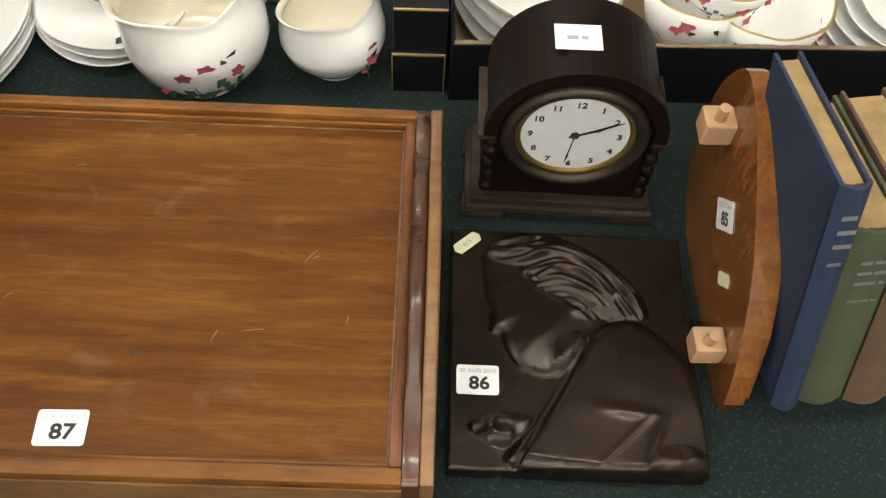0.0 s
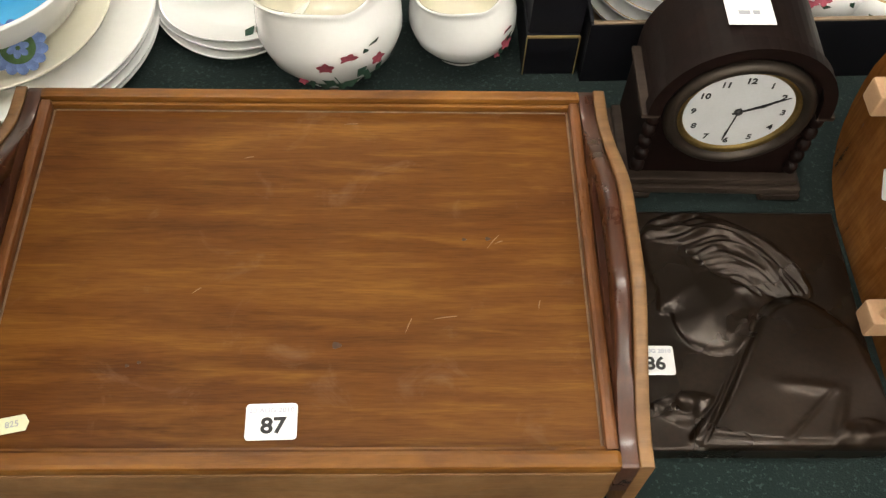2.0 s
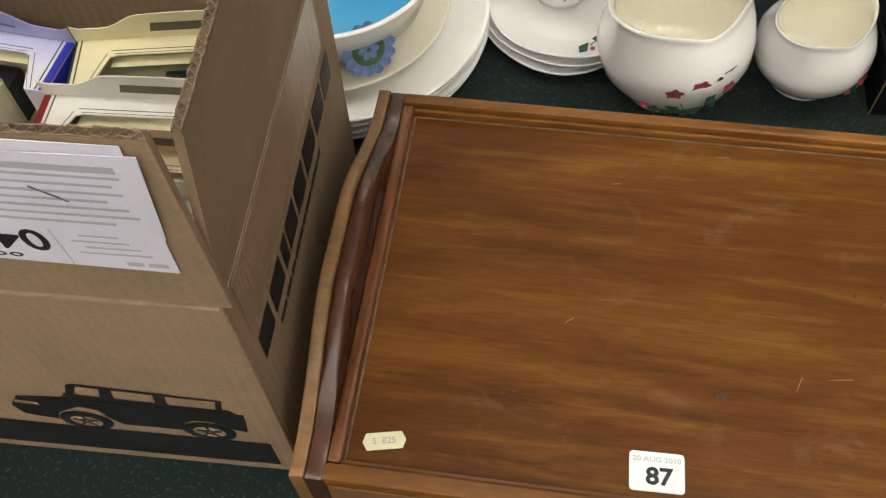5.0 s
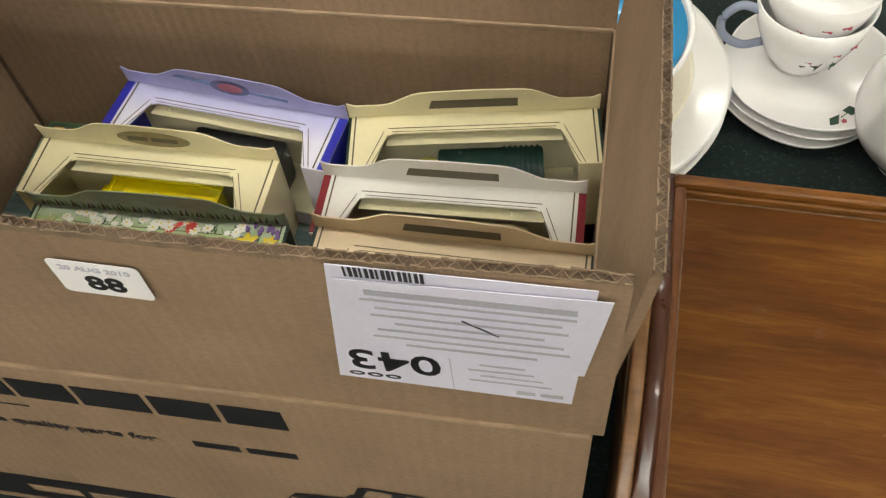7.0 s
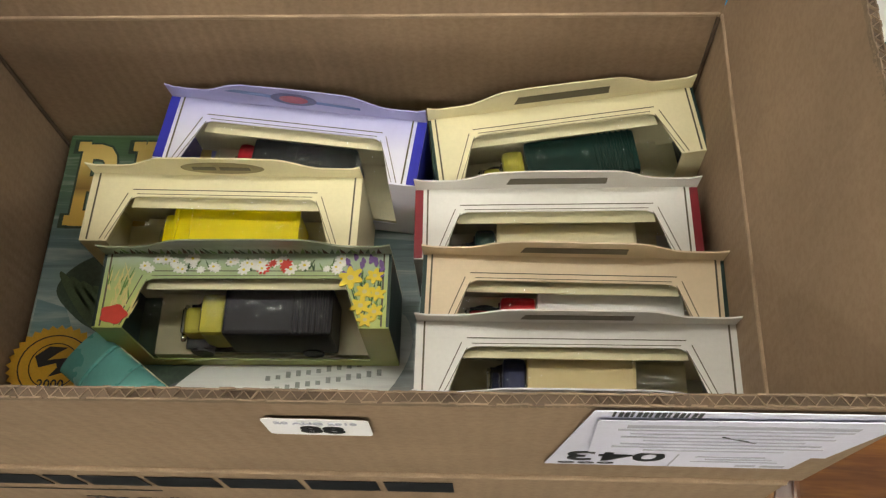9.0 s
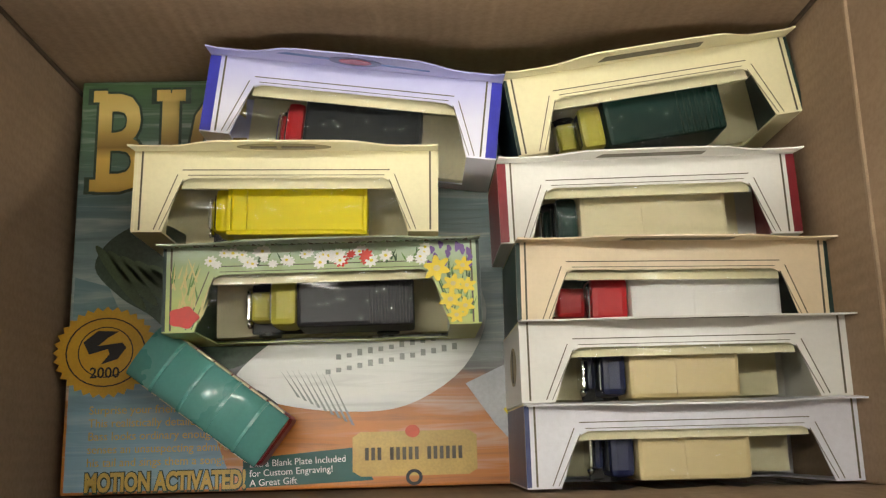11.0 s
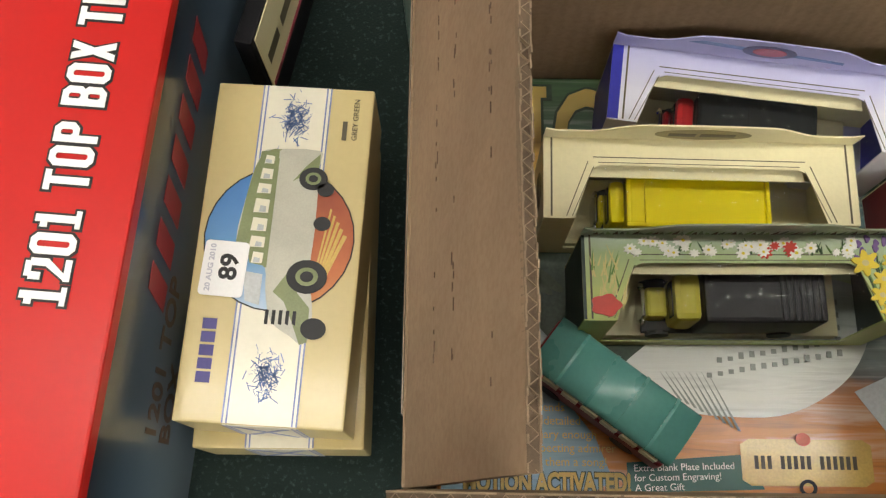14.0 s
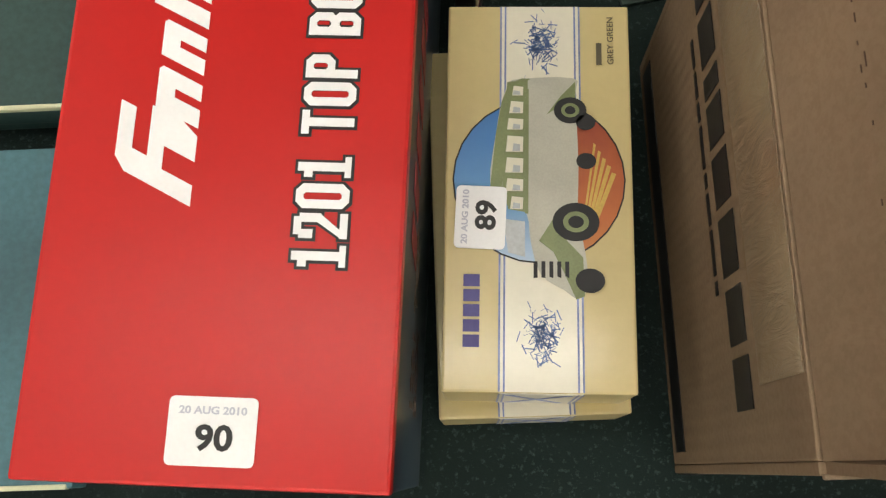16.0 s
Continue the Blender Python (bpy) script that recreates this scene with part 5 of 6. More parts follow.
window_box(pose(-0.6105, 0.4525, BZ, 0, 0, -7.0), (CLOUDCARD, BLUESIDE), ("plain", (E_RED, E_BLACK, BLACK), (-0.0370, -0.0240, 0.0320)), "lilac and blue card toy box with black van", w=0.136, emblem="crest", stripe=0.0050)
window_box(pose(-0.6425, 0.4130, BZ, 0, 0, -1.0), (CREAMCARD, CREAMCARD), ("box", (E_YELLOW, E_YELLOW, BLACK), (-0.0395, -0.0285, 0.0350)), "cream card toy box with bright yellow van", w=0.137, emblem="oval")
window_box(pose(-0.6265, 0.3690, BZ, 0, 0, 0.5), (MEADOWCARD, GREENSIDE), ("ribbed", (E_OLIVE, E_SLATE, BLACK), (-0.0365, -0.0135, 0.0400)), "flower-printed card toy box with grey and yellow van", w=0.139, h=0.057, flowers=True, emblem="none")
window_box(pose(-0.4755, 0.4555, BZ, 0, 0, 8.5), (CREAMCARD, GREENSIDE), ("ribbed", (E_OLIVE, E_GREEN, BLACK), (-0.0420, -0.0205, 0.0375)), "cream card toy box with dark green van", w=0.136)
window_box(pose(-0.4790, 0.4065, BZ, 0, 0, 1.0), (WHITECARD, MAROONSIDE), ("plain", (E_GREEN, E_CREAM, BLACK), (-0.0445, -0.0290, 0.0405)), "white and maroon card toy box with cream van", w=0.137, stripe=0.0040)
window_box(pose(-0.4725, 0.3655, BZ, 0, 0, -0.8), (PEACHCARD, GREENSIDE), ("plain", (E_RED, E_WHITE, BLACK), (-0.0475, -0.0155, 0.0530)), "peach card toy box with red and white van", w=0.138, h=0.064, stripe=0.0020)
window_box(pose(-0.4730, 0.3300, BZ, 0, 0, 0.0), (WHITECARD, WHITECARD), ("plain", (E_NAVY, E_BUFF, BLACK), (-0.0365, -0.0205, 0.0280)), "off-white card toy box with navy and buff van", w=0.139, h=0.073, dp=0.034)
window_box(pose(-0.4720, 0.2955, BZ, 0, 0, 0.0), (PALECARD, NAVYSIDE), ("plain", (E_NAVY, E_BUFF, BLACK), (-0.0365, -0.0205, 0.0280)), "pale grey card toy box with navy and buff van", w=0.140, h=0.075, dp=0.034, stripe=0.0020)


def loose_bus(m):
    t = thing("toy_bus", m, "loose teal and dark red die-cast toy bus", "toy bus")
    teal, red = plain("teal_enamel", (0.125, 0.37, 0.34), 0.26, 0, 0.3, 0.08, 60, 0.0), enamel("dark_red_enamel", (0.22, 0.012, 0.018))
    L, W = 0.072, 0.0265
    part("lower_body", slab(-L / 2, -W / 2, 0.005, L / 2, W / 2, 0.022, 0.002), red, t, "dark red lower body")
    part("upper_body", slab(-L / 2 + 0.006, -W / 2 + 0.0005, 0.0222, L / 2 - 0.0005, W / 2 - 0.0005, 0.034, 0.003), red, t)
    crown = [(W / 2 * math.cos(math.pi * i / 20), 0.0335 + 0.0062 * math.sin(math.pi * i / 20) ** 0.7) for i in range(21)]
    part("roof", sheet(crown, 0, L), teal, t, "rounded teal painted roof", pose(-L / 2, 0, 0, 90, 0, 90), True)
    for k in range(4):
        x = -L / 2 + 0.013 + k * 0.0155
        part("roof_strip", sheet([(y * 1.02, z + 0.0007) for y, z in crown], 0, 0.0014), teal, t, "", pose(x, 0, 0, 90, 0, 90))
    part("front_step", slab(-L / 2 - 0.0012, -W / 2 + 0.001, 0.006, -L / 2 + 0.004, W / 2 - 0.001, 0.0325, 0.002), red, t, "dark red cab front")
    for s in (-1, 1):
        for k in range(6):
            x = -L / 2 + 0.008 + k * 0.0103
            part("window", slab(x, s * W / 2 - 0.0006, 0.024, x + 0.0080, s * W / 2 + 0.0006, 0.0315), CREAMCARD, t, "cream-edged side window")
        for x in (-L / 2 + 0.014, L / 2 - 0.018):
            part("wheel", lathe([(0.0, 0), (0.0062, 0), (0.0062, 0.003), (0.0, 0.003)], 16), BLACK, t, "", pose(x, s * (W / 2 - 0.0012) - 0.0015, 0.0062, -90, 0, 0))
    return t


loose_bus(pose(-0.6800, 0.3045, BZ + 0.0003, 0, 0, -36.5))


# ---- toy boxes beside the carton ----
PURPLE = plain("purple_blue_ink", (0.06, 0.05, 0.22), 0.4)
BLUEINK = plain("pale_blue_ink", (0.22, 0.28, 0.54), 0.4, var=0.3, scale=300)
BUSGREY = plain("coach_grey_print", (0.50, 0.49, 0.42), 0.3, var=0.12, scale=120)
BUSGREEN = plain("coach_green_print", (0.22, 0.26, 0.12), 0.3, var=0.2, scale=120)
SKYPRINT = picture("sky_print", [(-0.04, (0.55, 0.65, 0.75)), (0.0, (0.12, 0.30, 0.58)), (0.04, (0.05, 0.18, 0.48))], 60, "y", 0.3, 0.3, 0.02)
DUSK = picture("sunset_print", [(-0.04, (0.55, 0.26, 0.06)), (0.0, (0.50, 0.14, 0.04)), (0.04, (0.30, 0.06, 0.03))], 90, "y", 0.3, 0.3, 0.03)


def coach_box(m, w, length, h, label, printed=True):
    t = thing("coach_toy_box", m, label, "toy box", "boxed toy coaches")
    part("box_body", slab(-w / 2, -length / 2, 0, w / 2, length / 2, h, 0.0012), SAND, t, "sand coloured glossy card")
    k = w / 340
    def P(px, py):
        return ((px - 960) * k, (345 - py) * k)
    def pr(name, pts, mt, lift, label=""):
        return part(name, sheet([P(*p) for p in pts], 0, 0.0002), mt, t, label, pose(0, 0, h + lift))
    part("ivory_band", slab(-0.0165, -length / 2 + 0.0004, h, 0.0180, length / 2 - 0.0004, h + 0.0002), IVORY, t, "ivory printed band")
    part("ivory_end", slab(-0.0165, -length / 2 - 0.0003, 0.001, 0.0180, -length / 2, h - 0.0005), IVORY, t)
    for x in (-0.0165, -0.0145, 0.0160, 0.0180):
        part("band_line", slab(x - 0.0004, -length / 2 + 0.0005, h + 0.0002, x + 0.0004, length / 2 - 0.0005, h + 0.0003), BLUEINK, t)
        part("band_line", slab(x - 0.0004, -length / 2 - 0.0005, 0.002, x + 0.0004, -length / 2 - 0.0003, h - 0.001), BLUEINK, t)
    for s in (-1, 1):
        part("end_cross", sheet([(-0.013, 0.004), (-0.010, 0.004), (0.014, h - 0.006), (0.011, h - 0.006)], 0, 0.0002), BLUEINK, t, "", pose(0, -length / 2 - 0.0003, 0, 90, 0, 0) @ Matrix.Diagonal((s, 1, 1, 1)))
    if not printed:
        return t
    c = 0.0365
    left = [(c * math.cos(a), c * math.sin(a)) for a in (math.pi / 2 + math.pi * i / 24 for i in range(25))]
    ox, oy = P(960, 325)
    part("sky_disc", sheet(left, 0, 0.0002), SKYPRINT, t, "half round sky picture", pose(ox, oy, h + 0.0003))
    part("dusk_disc", sheet([(-x, y) for x, y in left][::-1], 0, 0.0002), DUSK, t, "half round sunset picture", pose(ox, oy, h + 0.0003))
    part("disc_rim", ring_print(c + 0.0004, c + 0.0004, 0.982, 0.0002), BLACK, t, "", pose(ox, oy, h + 0.0004))
    for j in range(5):
        pr("sun_ray", [(1035 + j * 3, 430), (1060 + j * 8, 255 + 14 * j), (1064 + j * 9, 258 + 14 * j), (1038 + j * 4, 432)], GILTPRINT, 0.0005)
    bus = pr("coach_picture", [p_ for p_ in rounded([(872, 335), (882, 235), (892, 175), (905, 140), (925, 130), (1025, 128), (1028, 165), (1032, 300), (1030, 395), (1042, 460), (1046, 520), (1030, 545), (1005, 530), (962, 500), (945, 440), (938, 390), (905, 362)], 3)], BUSGREY, 0.0006, "printed grey and green coach")
    pr("coach_roof", [(872, 340), (882, 235), (892, 175), (905, 140), (928, 129), (945, 129), (922, 150), (905, 190), (897, 300), (893, 345)], BUSGREEN, 0.0007)
    pr("window_band", [(902, 136), (940, 132), (941, 388), (905, 382), (894, 345), (896, 240)], BUSGREEN, 0.00075)
    pr("coach_belt", [(936, 150), (942, 150), (941, 390), (935, 390)], BUSGREEN, 0.0008)
    pr("coach_wing", [(975, 200), (1000, 165), (1028, 135), (1028, 175), (1010, 172), (990, 190)], BUSGREEN, 0.0008)
    pr("coach_wing", [(960, 440), (985, 400), (1000, 395), (1010, 440), (1038, 470), (1040, 540), (1025, 546), (1005, 500), (985, 460)], BUSGREEN, 0.0008)
    for y0, y1, x0 in ((142, 165, 908), (172, 200, 903), (206, 232, 899), (240, 275, 897), (282, 315, 896), (322, 350, 897), (356, 384, 905)):
        pr("coach_window", [(x0 + 3, y1 - 2), (x0 + 6, y0 + 2), (932, y0 + 4), (931, y1 - 2)], IVORY, 0.0009)
        pr("coach_seat", [(912, y1 - 3), (914, (y0 + y1) / 2), (926, (y0 + y1) / 2 + 2), (926, y1 - 3)], SILVERPRINT, 0.0012)
    pr("coach_screen", [(895, 400), (935, 405), (935, 470), (905, 462)], SILVERPRINT, 0.0008)
    gr = bmesh.new()
    for j in range(5):
        sheet([P(950 + j * 14, 508 - 1 * j), P(950 + j * 14, 478), P(957 + j * 14, 478), P(957 + j * 14, 508)], 0, 0.0002, gr)
    part("coach_grille", gr, BLACK, t, "", pose(0, 0, h + 0.0010))
    for cx, cy, r in ((1018, 192, 30), (1026, 405, 42), (1050, 512, 26), (1046, 215, 18), (1046, 290, 18)):
        a, b = P(cx, cy)
        wh = part("wheel_picture", sheet(oval(r * k, r * k * 0.85, 24), 0, 0.0002), BLACK, t, "", pose(a, b, h + 0.0009))
        if r > 28:
            part("hub_picture", ring_print(r * k * 0.55, r * k * 0.46, 0.6, 0.0002), BUSGREEN, wh, "", pose(0, 0, 0.0002))
    rnd = random.Random(2)
    for cy in (60, 612):
        vg = bmesh.new()
        for _ in range(170):
            a, b = P(965 + rnd.gauss(0, 14), cy + rnd.gauss(0, 24))
            r = rnd.uniform(0.0006, 0.0026)
            ang = rnd.uniform(0, 3.1)
            dx, dy = r * math.cos(ang), r * math.sin(ang)
            sheet([(a - dx - dy * 0.09, b - dy + dx * 0.09), (a - dx + dy * 0.09, b - dy - dx * 0.09), (a + dx + dy * 0.09, b + dy - dx * 0.09), (a + dx - dy * 0.09, b + dy + dx * 0.09)], 0, 0.0002, vg)
        tagged(part("engraving", vg, PERI, t, "blue engraved vignette", pose(0, 0, h + 0.0004)), kind="stuff")
    for j in range(5):
        a, b = P(826, 632 - 27 * j)
        a2, b2 = P(855, 610 - 27 * j)
        part("mark_block", slab(min(a, a2), min(b, b2), 0, max(a, a2), max(b, b2), 0.0002, 0.0), PURPLE, t, "purple block of the maker's mark", pose(0, 0, h + 0.0003))
    part("text_line", lettering("GREY GREEN", 0.0028, 0.0001, 1.0, 0.0, False), LINE, t, "", pose(P(1100, 100)[0], P(1100, 100)[1], h + 0.0004, 0, 0, 90))
    part("text_line", word_bars(0, 0.014, 0, 0.0024, 6), LINE, t, "", pose(P(1078, 100)[0], P(1078, 100)[1], h + 0.0003, 0, 0, 90))
    ticket(t, "89", pose(P(855, 398)[0], P(855, 398)[1], h + 0.0011, 0, 0, 88), 0.0275, 0.0215)
    return t


coach_box(pose(-0.8390, 0.3745, 0.0), 0.088, 0.182, 0.0495, "lower sand card toy coach box on green baize", False)
coach_box(pose(-0.8355, 0.3760, 0.0500, 0, 0, -3.0), 0.080, 0.172, 0.0500, "sand and ivory toy coach box lying on another")


def block_capital(ch, wide, tall, s, grow=0.0):
    """A heavy condensed capital or digit out of straight strokes with clipped corners."""
    bm = bmesh.new()
    g, lift = grow, [0.0]
    def piece(pts):
        lift[0] += 0.00001
        sheet(pts, 0, 0.0002 + lift[0], bm)
    def bar(x0, y0, x1, y1):
        piece([(x0 - g, y0 - g), (x1 + g, y0 - g), (x1 + g, y1 + g), (x0 - g, y1 + g)])
    def loop(x0, y0, x1, y1):
        c = s * 0.75
        def ring(x0, y0, x1, y1, c):
            return [(x0 + c, y0), (x1 - c, y0), (x1, y0 + c), (x1, y1 - c), (x1 - c, y1), (x0 + c, y1), (x0, y1 - c), (x0, y0 + c)]
        o, i = ring(x0 - g, y0 - g, x1 + g, y1 + g, c + g * 0.4), ring(x0 + s - g * 0.0, y0 + s * 0.85, x1 - s, y1 - s * 0.85, c * 0.3)
        for k in range(8):
            j = (k + 1) % 8
            piece([o[k], o[j], i[j], i[k]])
    if ch in "0O":
        loop(0, 0, wide, tall)
    elif ch == "1":
        bar(wide * 0.5 - s / 2, 0, wide * 0.5 + s / 2, tall)
        bar(wide * 0.5 - s * 1.2, tall * 0.72, wide * 0.5 - s / 2, tall * 0.88)
        bar(wide * 0.5 - s * 1.2, 0, wide * 0.5 + s * 1.2, s * 0.7)
    elif ch == "2":
        bar(0, 0, wide, s * 0.85)
        piece([(-g, s * 0.6), (s + g, s * 0.85 + g), (wide + g, tall * 0.52 + g), (wide - s - g, tall * 0.56)])
        bar(wide - s, tall * 0.50, wide, tall - s * 0.6)
        bar(s * 0.4, tall - s * 0.85, wide - s * 0.4, tall)
        bar(0, tall * 0.64, s, tall - s * 0.6)
    elif ch == "T":
        bar(0, tall - s * 0.85, wide, tall)
        bar(wide / 2 - s / 2, 0, wide / 2 + s / 2, tall)
    elif ch in "PBR":
        bar(0, 0, s, tall)
        loop(0, tall * 0.44, wide, tall)
        if ch == "B":
            loop(0, 0, wide, tall * 0.56)
        if ch == "R":
            piece([(wide * 0.40 - g, tall * 0.5), (wide * 0.40 + s, tall * 0.5), (wide + g, -g), (wide - s - g, -g)])
    elif ch == "X":
        piece([(-g, -g), (s + g, -g), (wide + g, tall + g), (wide - s - g, tall + g)])
        piece([(wide - s - g, -g), (wide + g, -g), (s + g, tall + g), (-g, tall + g)])
    return bm


def red_box(m, w, length, h):
    t = thing("tool_box_carton", m, "long glossy red and blue card box", "box")
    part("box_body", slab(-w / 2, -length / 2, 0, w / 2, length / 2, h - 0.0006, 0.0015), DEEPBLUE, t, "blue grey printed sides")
    part("lid", slab(-w / 2 - 0.0004, -length / 2 - 0.0004, h - 0.0100, w / 2 + 0.0004, length / 2 + 0.0004, h, 0.0015), RED, t, "glossy red top")
    # white capitals with a black edge, read along the box
    along, wide, tall, stroke = 0.0, 0.0093, 0.0195, 0.0033
    for ch in "1201 TOP BOX TR":
        if ch == " ":
            along += 0.0062
            continue
        at = pose(0.0455, -0.0735 + along, h, 0, 0, 90)
        part("letter_edge", block_capital(ch, wide, tall, stroke, 0.0011), BLACK, t, "", at @ pose(0, 0, 0.0002))
        part("white_letter", block_capital(ch, wide, tall, stroke), PAPER, t, "", at @ pose(0, 0, 0.0006))
        along += wide + 0.0018
    # maker's mark as slanted white shapes
    y = -length / 2 + 0.098
    for k, (hh, ww) in enumerate(((0.026, 0.026), (0.017, 0.017), (0.017, 0.015), (0.022, 0.017), (0.006, 0.007), (0.017, 0.015), (0.017, 0.015))):
        x = -0.0125
        mk = bmesh.new()
        if k == 0:
            sheet([(x - c, y + r_ + c * 0.5) for c, r_ in ((0.0, 0.0), (0.0, 0.008), (0.012, 0.008), (0.012, 0.017), (0.0, 0.017), (0.0, 0.027), (0.006, 0.030), (0.018, 0.030), (0.018, 0.010), (0.024, 0.010), (0.024, 0.026), (0.030, 0.026), (0.030, 0.004), (0.026, 0.0), (0.012, 0.0))], 0, 0.0003, mk)
        else:
            sheet([(x, y), (x, y + ww * 0.42), (x - hh * 0.60, y + ww * 0.42 + hh * 0.30), (x - hh * 0.60, y + ww * 0.62 + hh * 0.30), (x, y + ww * 0.62), (x, y + ww), (x - hh * 0.92, y + ww + hh * 0.46), (x - hh, y + ww * 0.9 + hh * 0.5), (x - hh, y + hh * 0.5)], 0, 0.0003, mk)
        part("mark_shape", mk, PAPER, t, "white slanting shape of the maker's mark", pose(0, 0, h + 0.0002))
        y += ww + 0.004
    side = pose(w / 2 + 0.0003, 0, 0, 90, 0, 90)
    dull = plain("dull_red_print", (0.30, 0.03, 0.04), 0.4)
    for k in range(7):
        x = -length / 2 + 0.09 + k * 0.021
        part("mark_shape", sheet([(x, 0.098), (x + 0.013, 0.098), (x + 0.019, 0.124), (x + 0.006, 0.124)], 0, 0.0003), dull, t, "dull red slanting mark", side)
    part("side_line", lettering("1201 TOP", 0.016, 0.0001, 0.85, 0.0005, False), plain("brown_print", (0.10, 0.055, 0.04), 0.4), t, "brown printed capitals", pose(w / 2 + 0.0003, -length / 2 + 0.030, 0.078, 90, 0, 90))
    part("side_line", lettering("BOX", 0.016, 0.0001, 0.85, 0.0005, False), bpy.data.materials["brown_print"], t, "brown printed capitals", pose(w / 2 + 0.0003, -length / 2 + 0.030, 0.055, 90, 0, 90))
    ticket(t, "90", pose(0.0035, -length / 2 + 0.0185, h + 0.0006, 0, 0, 0))
    return t


red_box(pose(-0.9505, 0.4080, 0, 0, 0, -4.2), 0.131, 0.300, 0.160)

for box_m, mt, dims, lab in ((pose(-1.135, 0.345, 0), TEALBOX, (0.075, 0.0865, 0.030), "worn pale teal card box"), (pose(-1.135, 0.560, 0), PINEBOX, (0.075, 0.108, 0.034), "worn dark green card box")):
    t = thing("old_card_box", box_m, lab + " with frayed edges on baize", "box")
    part("lid", slab(-dims[0], -dims[1], 0.012, dims[0], dims[1], dims[2], 0.002), mt, t)
    part("tray", slab(-dims[0] + 0.002, -dims[1] + 0.002, 0, dims[0] - 0.002, dims[1] - 0.002, 0.0118, 0.001), mt, t)
    part("worn_edge", slab(-dims[0] + 0.004, -dims[1] - 0.0004, dims[2] - 0.004, dims[0] - 0.003, -dims[1] + 0.0022, dims[2] + 0.0004, 0.0008), STICKER, t, "frayed pale edge")

# things standing behind the coach boxes
slim = thing("slim_box", pose(-0.856, 0.562, 0, 0, 0, -12), "slim dark box with yellow edge strip on baize", "box")
part("box_body", slab(0.002, -0.070, 0, 0.012, 0.070, 0.090, 0.001), BLACKBOX, slim)
part("edge_strip", slab(0.0122, -0.066, 0.030, 0.0128, 0.066, 0.088), CREAMCARD, slim, "cream printed strip")
part("yellow_print", slab(0.0129, 0.020, 0.034, 0.0132, 0.050, 0.084), GILTPRINT, slim)
part("red_print", slab(0.0129, -0.064, 0.030, 0.0132, 0.064, 0.034), ROSE, slim)
part("text_line", word_bars(-0.060, 0.010, 0.050, 0.010, 14), LINE, slim, "", pose(0.0128, 0, 0, 90, 0, 90))
blister = thing("blister_pack", pose(-0.752, 0.560, 0, 0, 0, 8), "small clear plastic blister pack on baize", "blister pack")
part("card", slab(-0.030, -0.045, 0, 0.030, 0.045, 0.003, 0.0008), GREENSIDE, blister)
dome = part("dome", slab(-0.024, -0.035, 0.0032, 0.024, 0.035, 0.040, 0.010, None, 4), WINDOWFILM, blister, "clear plastic dome", None, True)
dome.visible_shadow = False
part("toy", slab(-0.014, -0.026, 0.0034, 0.014, 0.026, 0.022, 0.006), E_OLIVE, blister)


# ---- crockery behind the tray ----
def plate_profile(r, z):
    return [(0.0, z + 0.004), (r * 0.55, z + 0.004), (r * 0.66, z + 0.007), (r * 0.97, z + 0.0125), (r, z + 0.0138), (r * 0.99, z + 0.0112), (r * 0.66, z + 0.0035), (r * 0.58, z), (0.0, z)]


def wavy(amount, k):
    return lambda a, r, z: (r * (1 + amount * math.cos(k * a) * (r > 0.03)) * math.cos(a), r * (1 + amount * math.cos(k * a) * (r > 0.03)) * math.sin(a), z)


def spray(parent, spots, place):
    """Painted flowers and leaves laid on a surface: place(u, v) gives a pose."""
    for k, (kind, u, v, size, turn) in enumerate(spots):
        if kind == "rose":
            f = part("painted_rose", sheet(oval(size, size * 0.85, 20, 0, 0, 0.22, 5), 0, 0.0003), ROSE, parent, "", place(u, v) @ pose(0, 0, 0.0002, 0, 0, turn))
        elif kind == "leaf":
            part("painted_leaf", sheet([(-size * 0.5, 0), (-size * 0.1, size * 0.28), (size * 0.5, 0.0), (-size * 0.1, -size * 0.28)], 0, 0.0003), LEAF, parent, "", place(u, v) @ pose(0, 0, 0.0005, 0, 0, turn))
        else:
            part("painted_stem", sheet([(-size / 2, -0.0004), (size / 2, -0.0003), (size / 2, 0.0003), (-size / 2, 0.0004)], 0, 0.0002), LEAF, parent, "", place(u, v) @ pose(0, 0, 0.0010, 0, 0, turn))


for k in range(4):
    big = part("dinner_plate", lathe(plate_profile(0.116, 0.0075 * k), 72), CHINA, None, "", pose(-0.435 + 0.002 * (k % 2), 0.607 - 0.001 * k, 0.0), True)
    tagged(big, "plain white glazed dinner plate in a stack", "plate", "stacked dinner plates")
dish = tagged(part("shallow_dish", lathe(plate_profile(0.093, 0.0) , 64), CREAMCHINA, None, "", pose(-0.438, 0.596, 0.0365), True), "cream glazed shallow plate under a bowl", "plate")


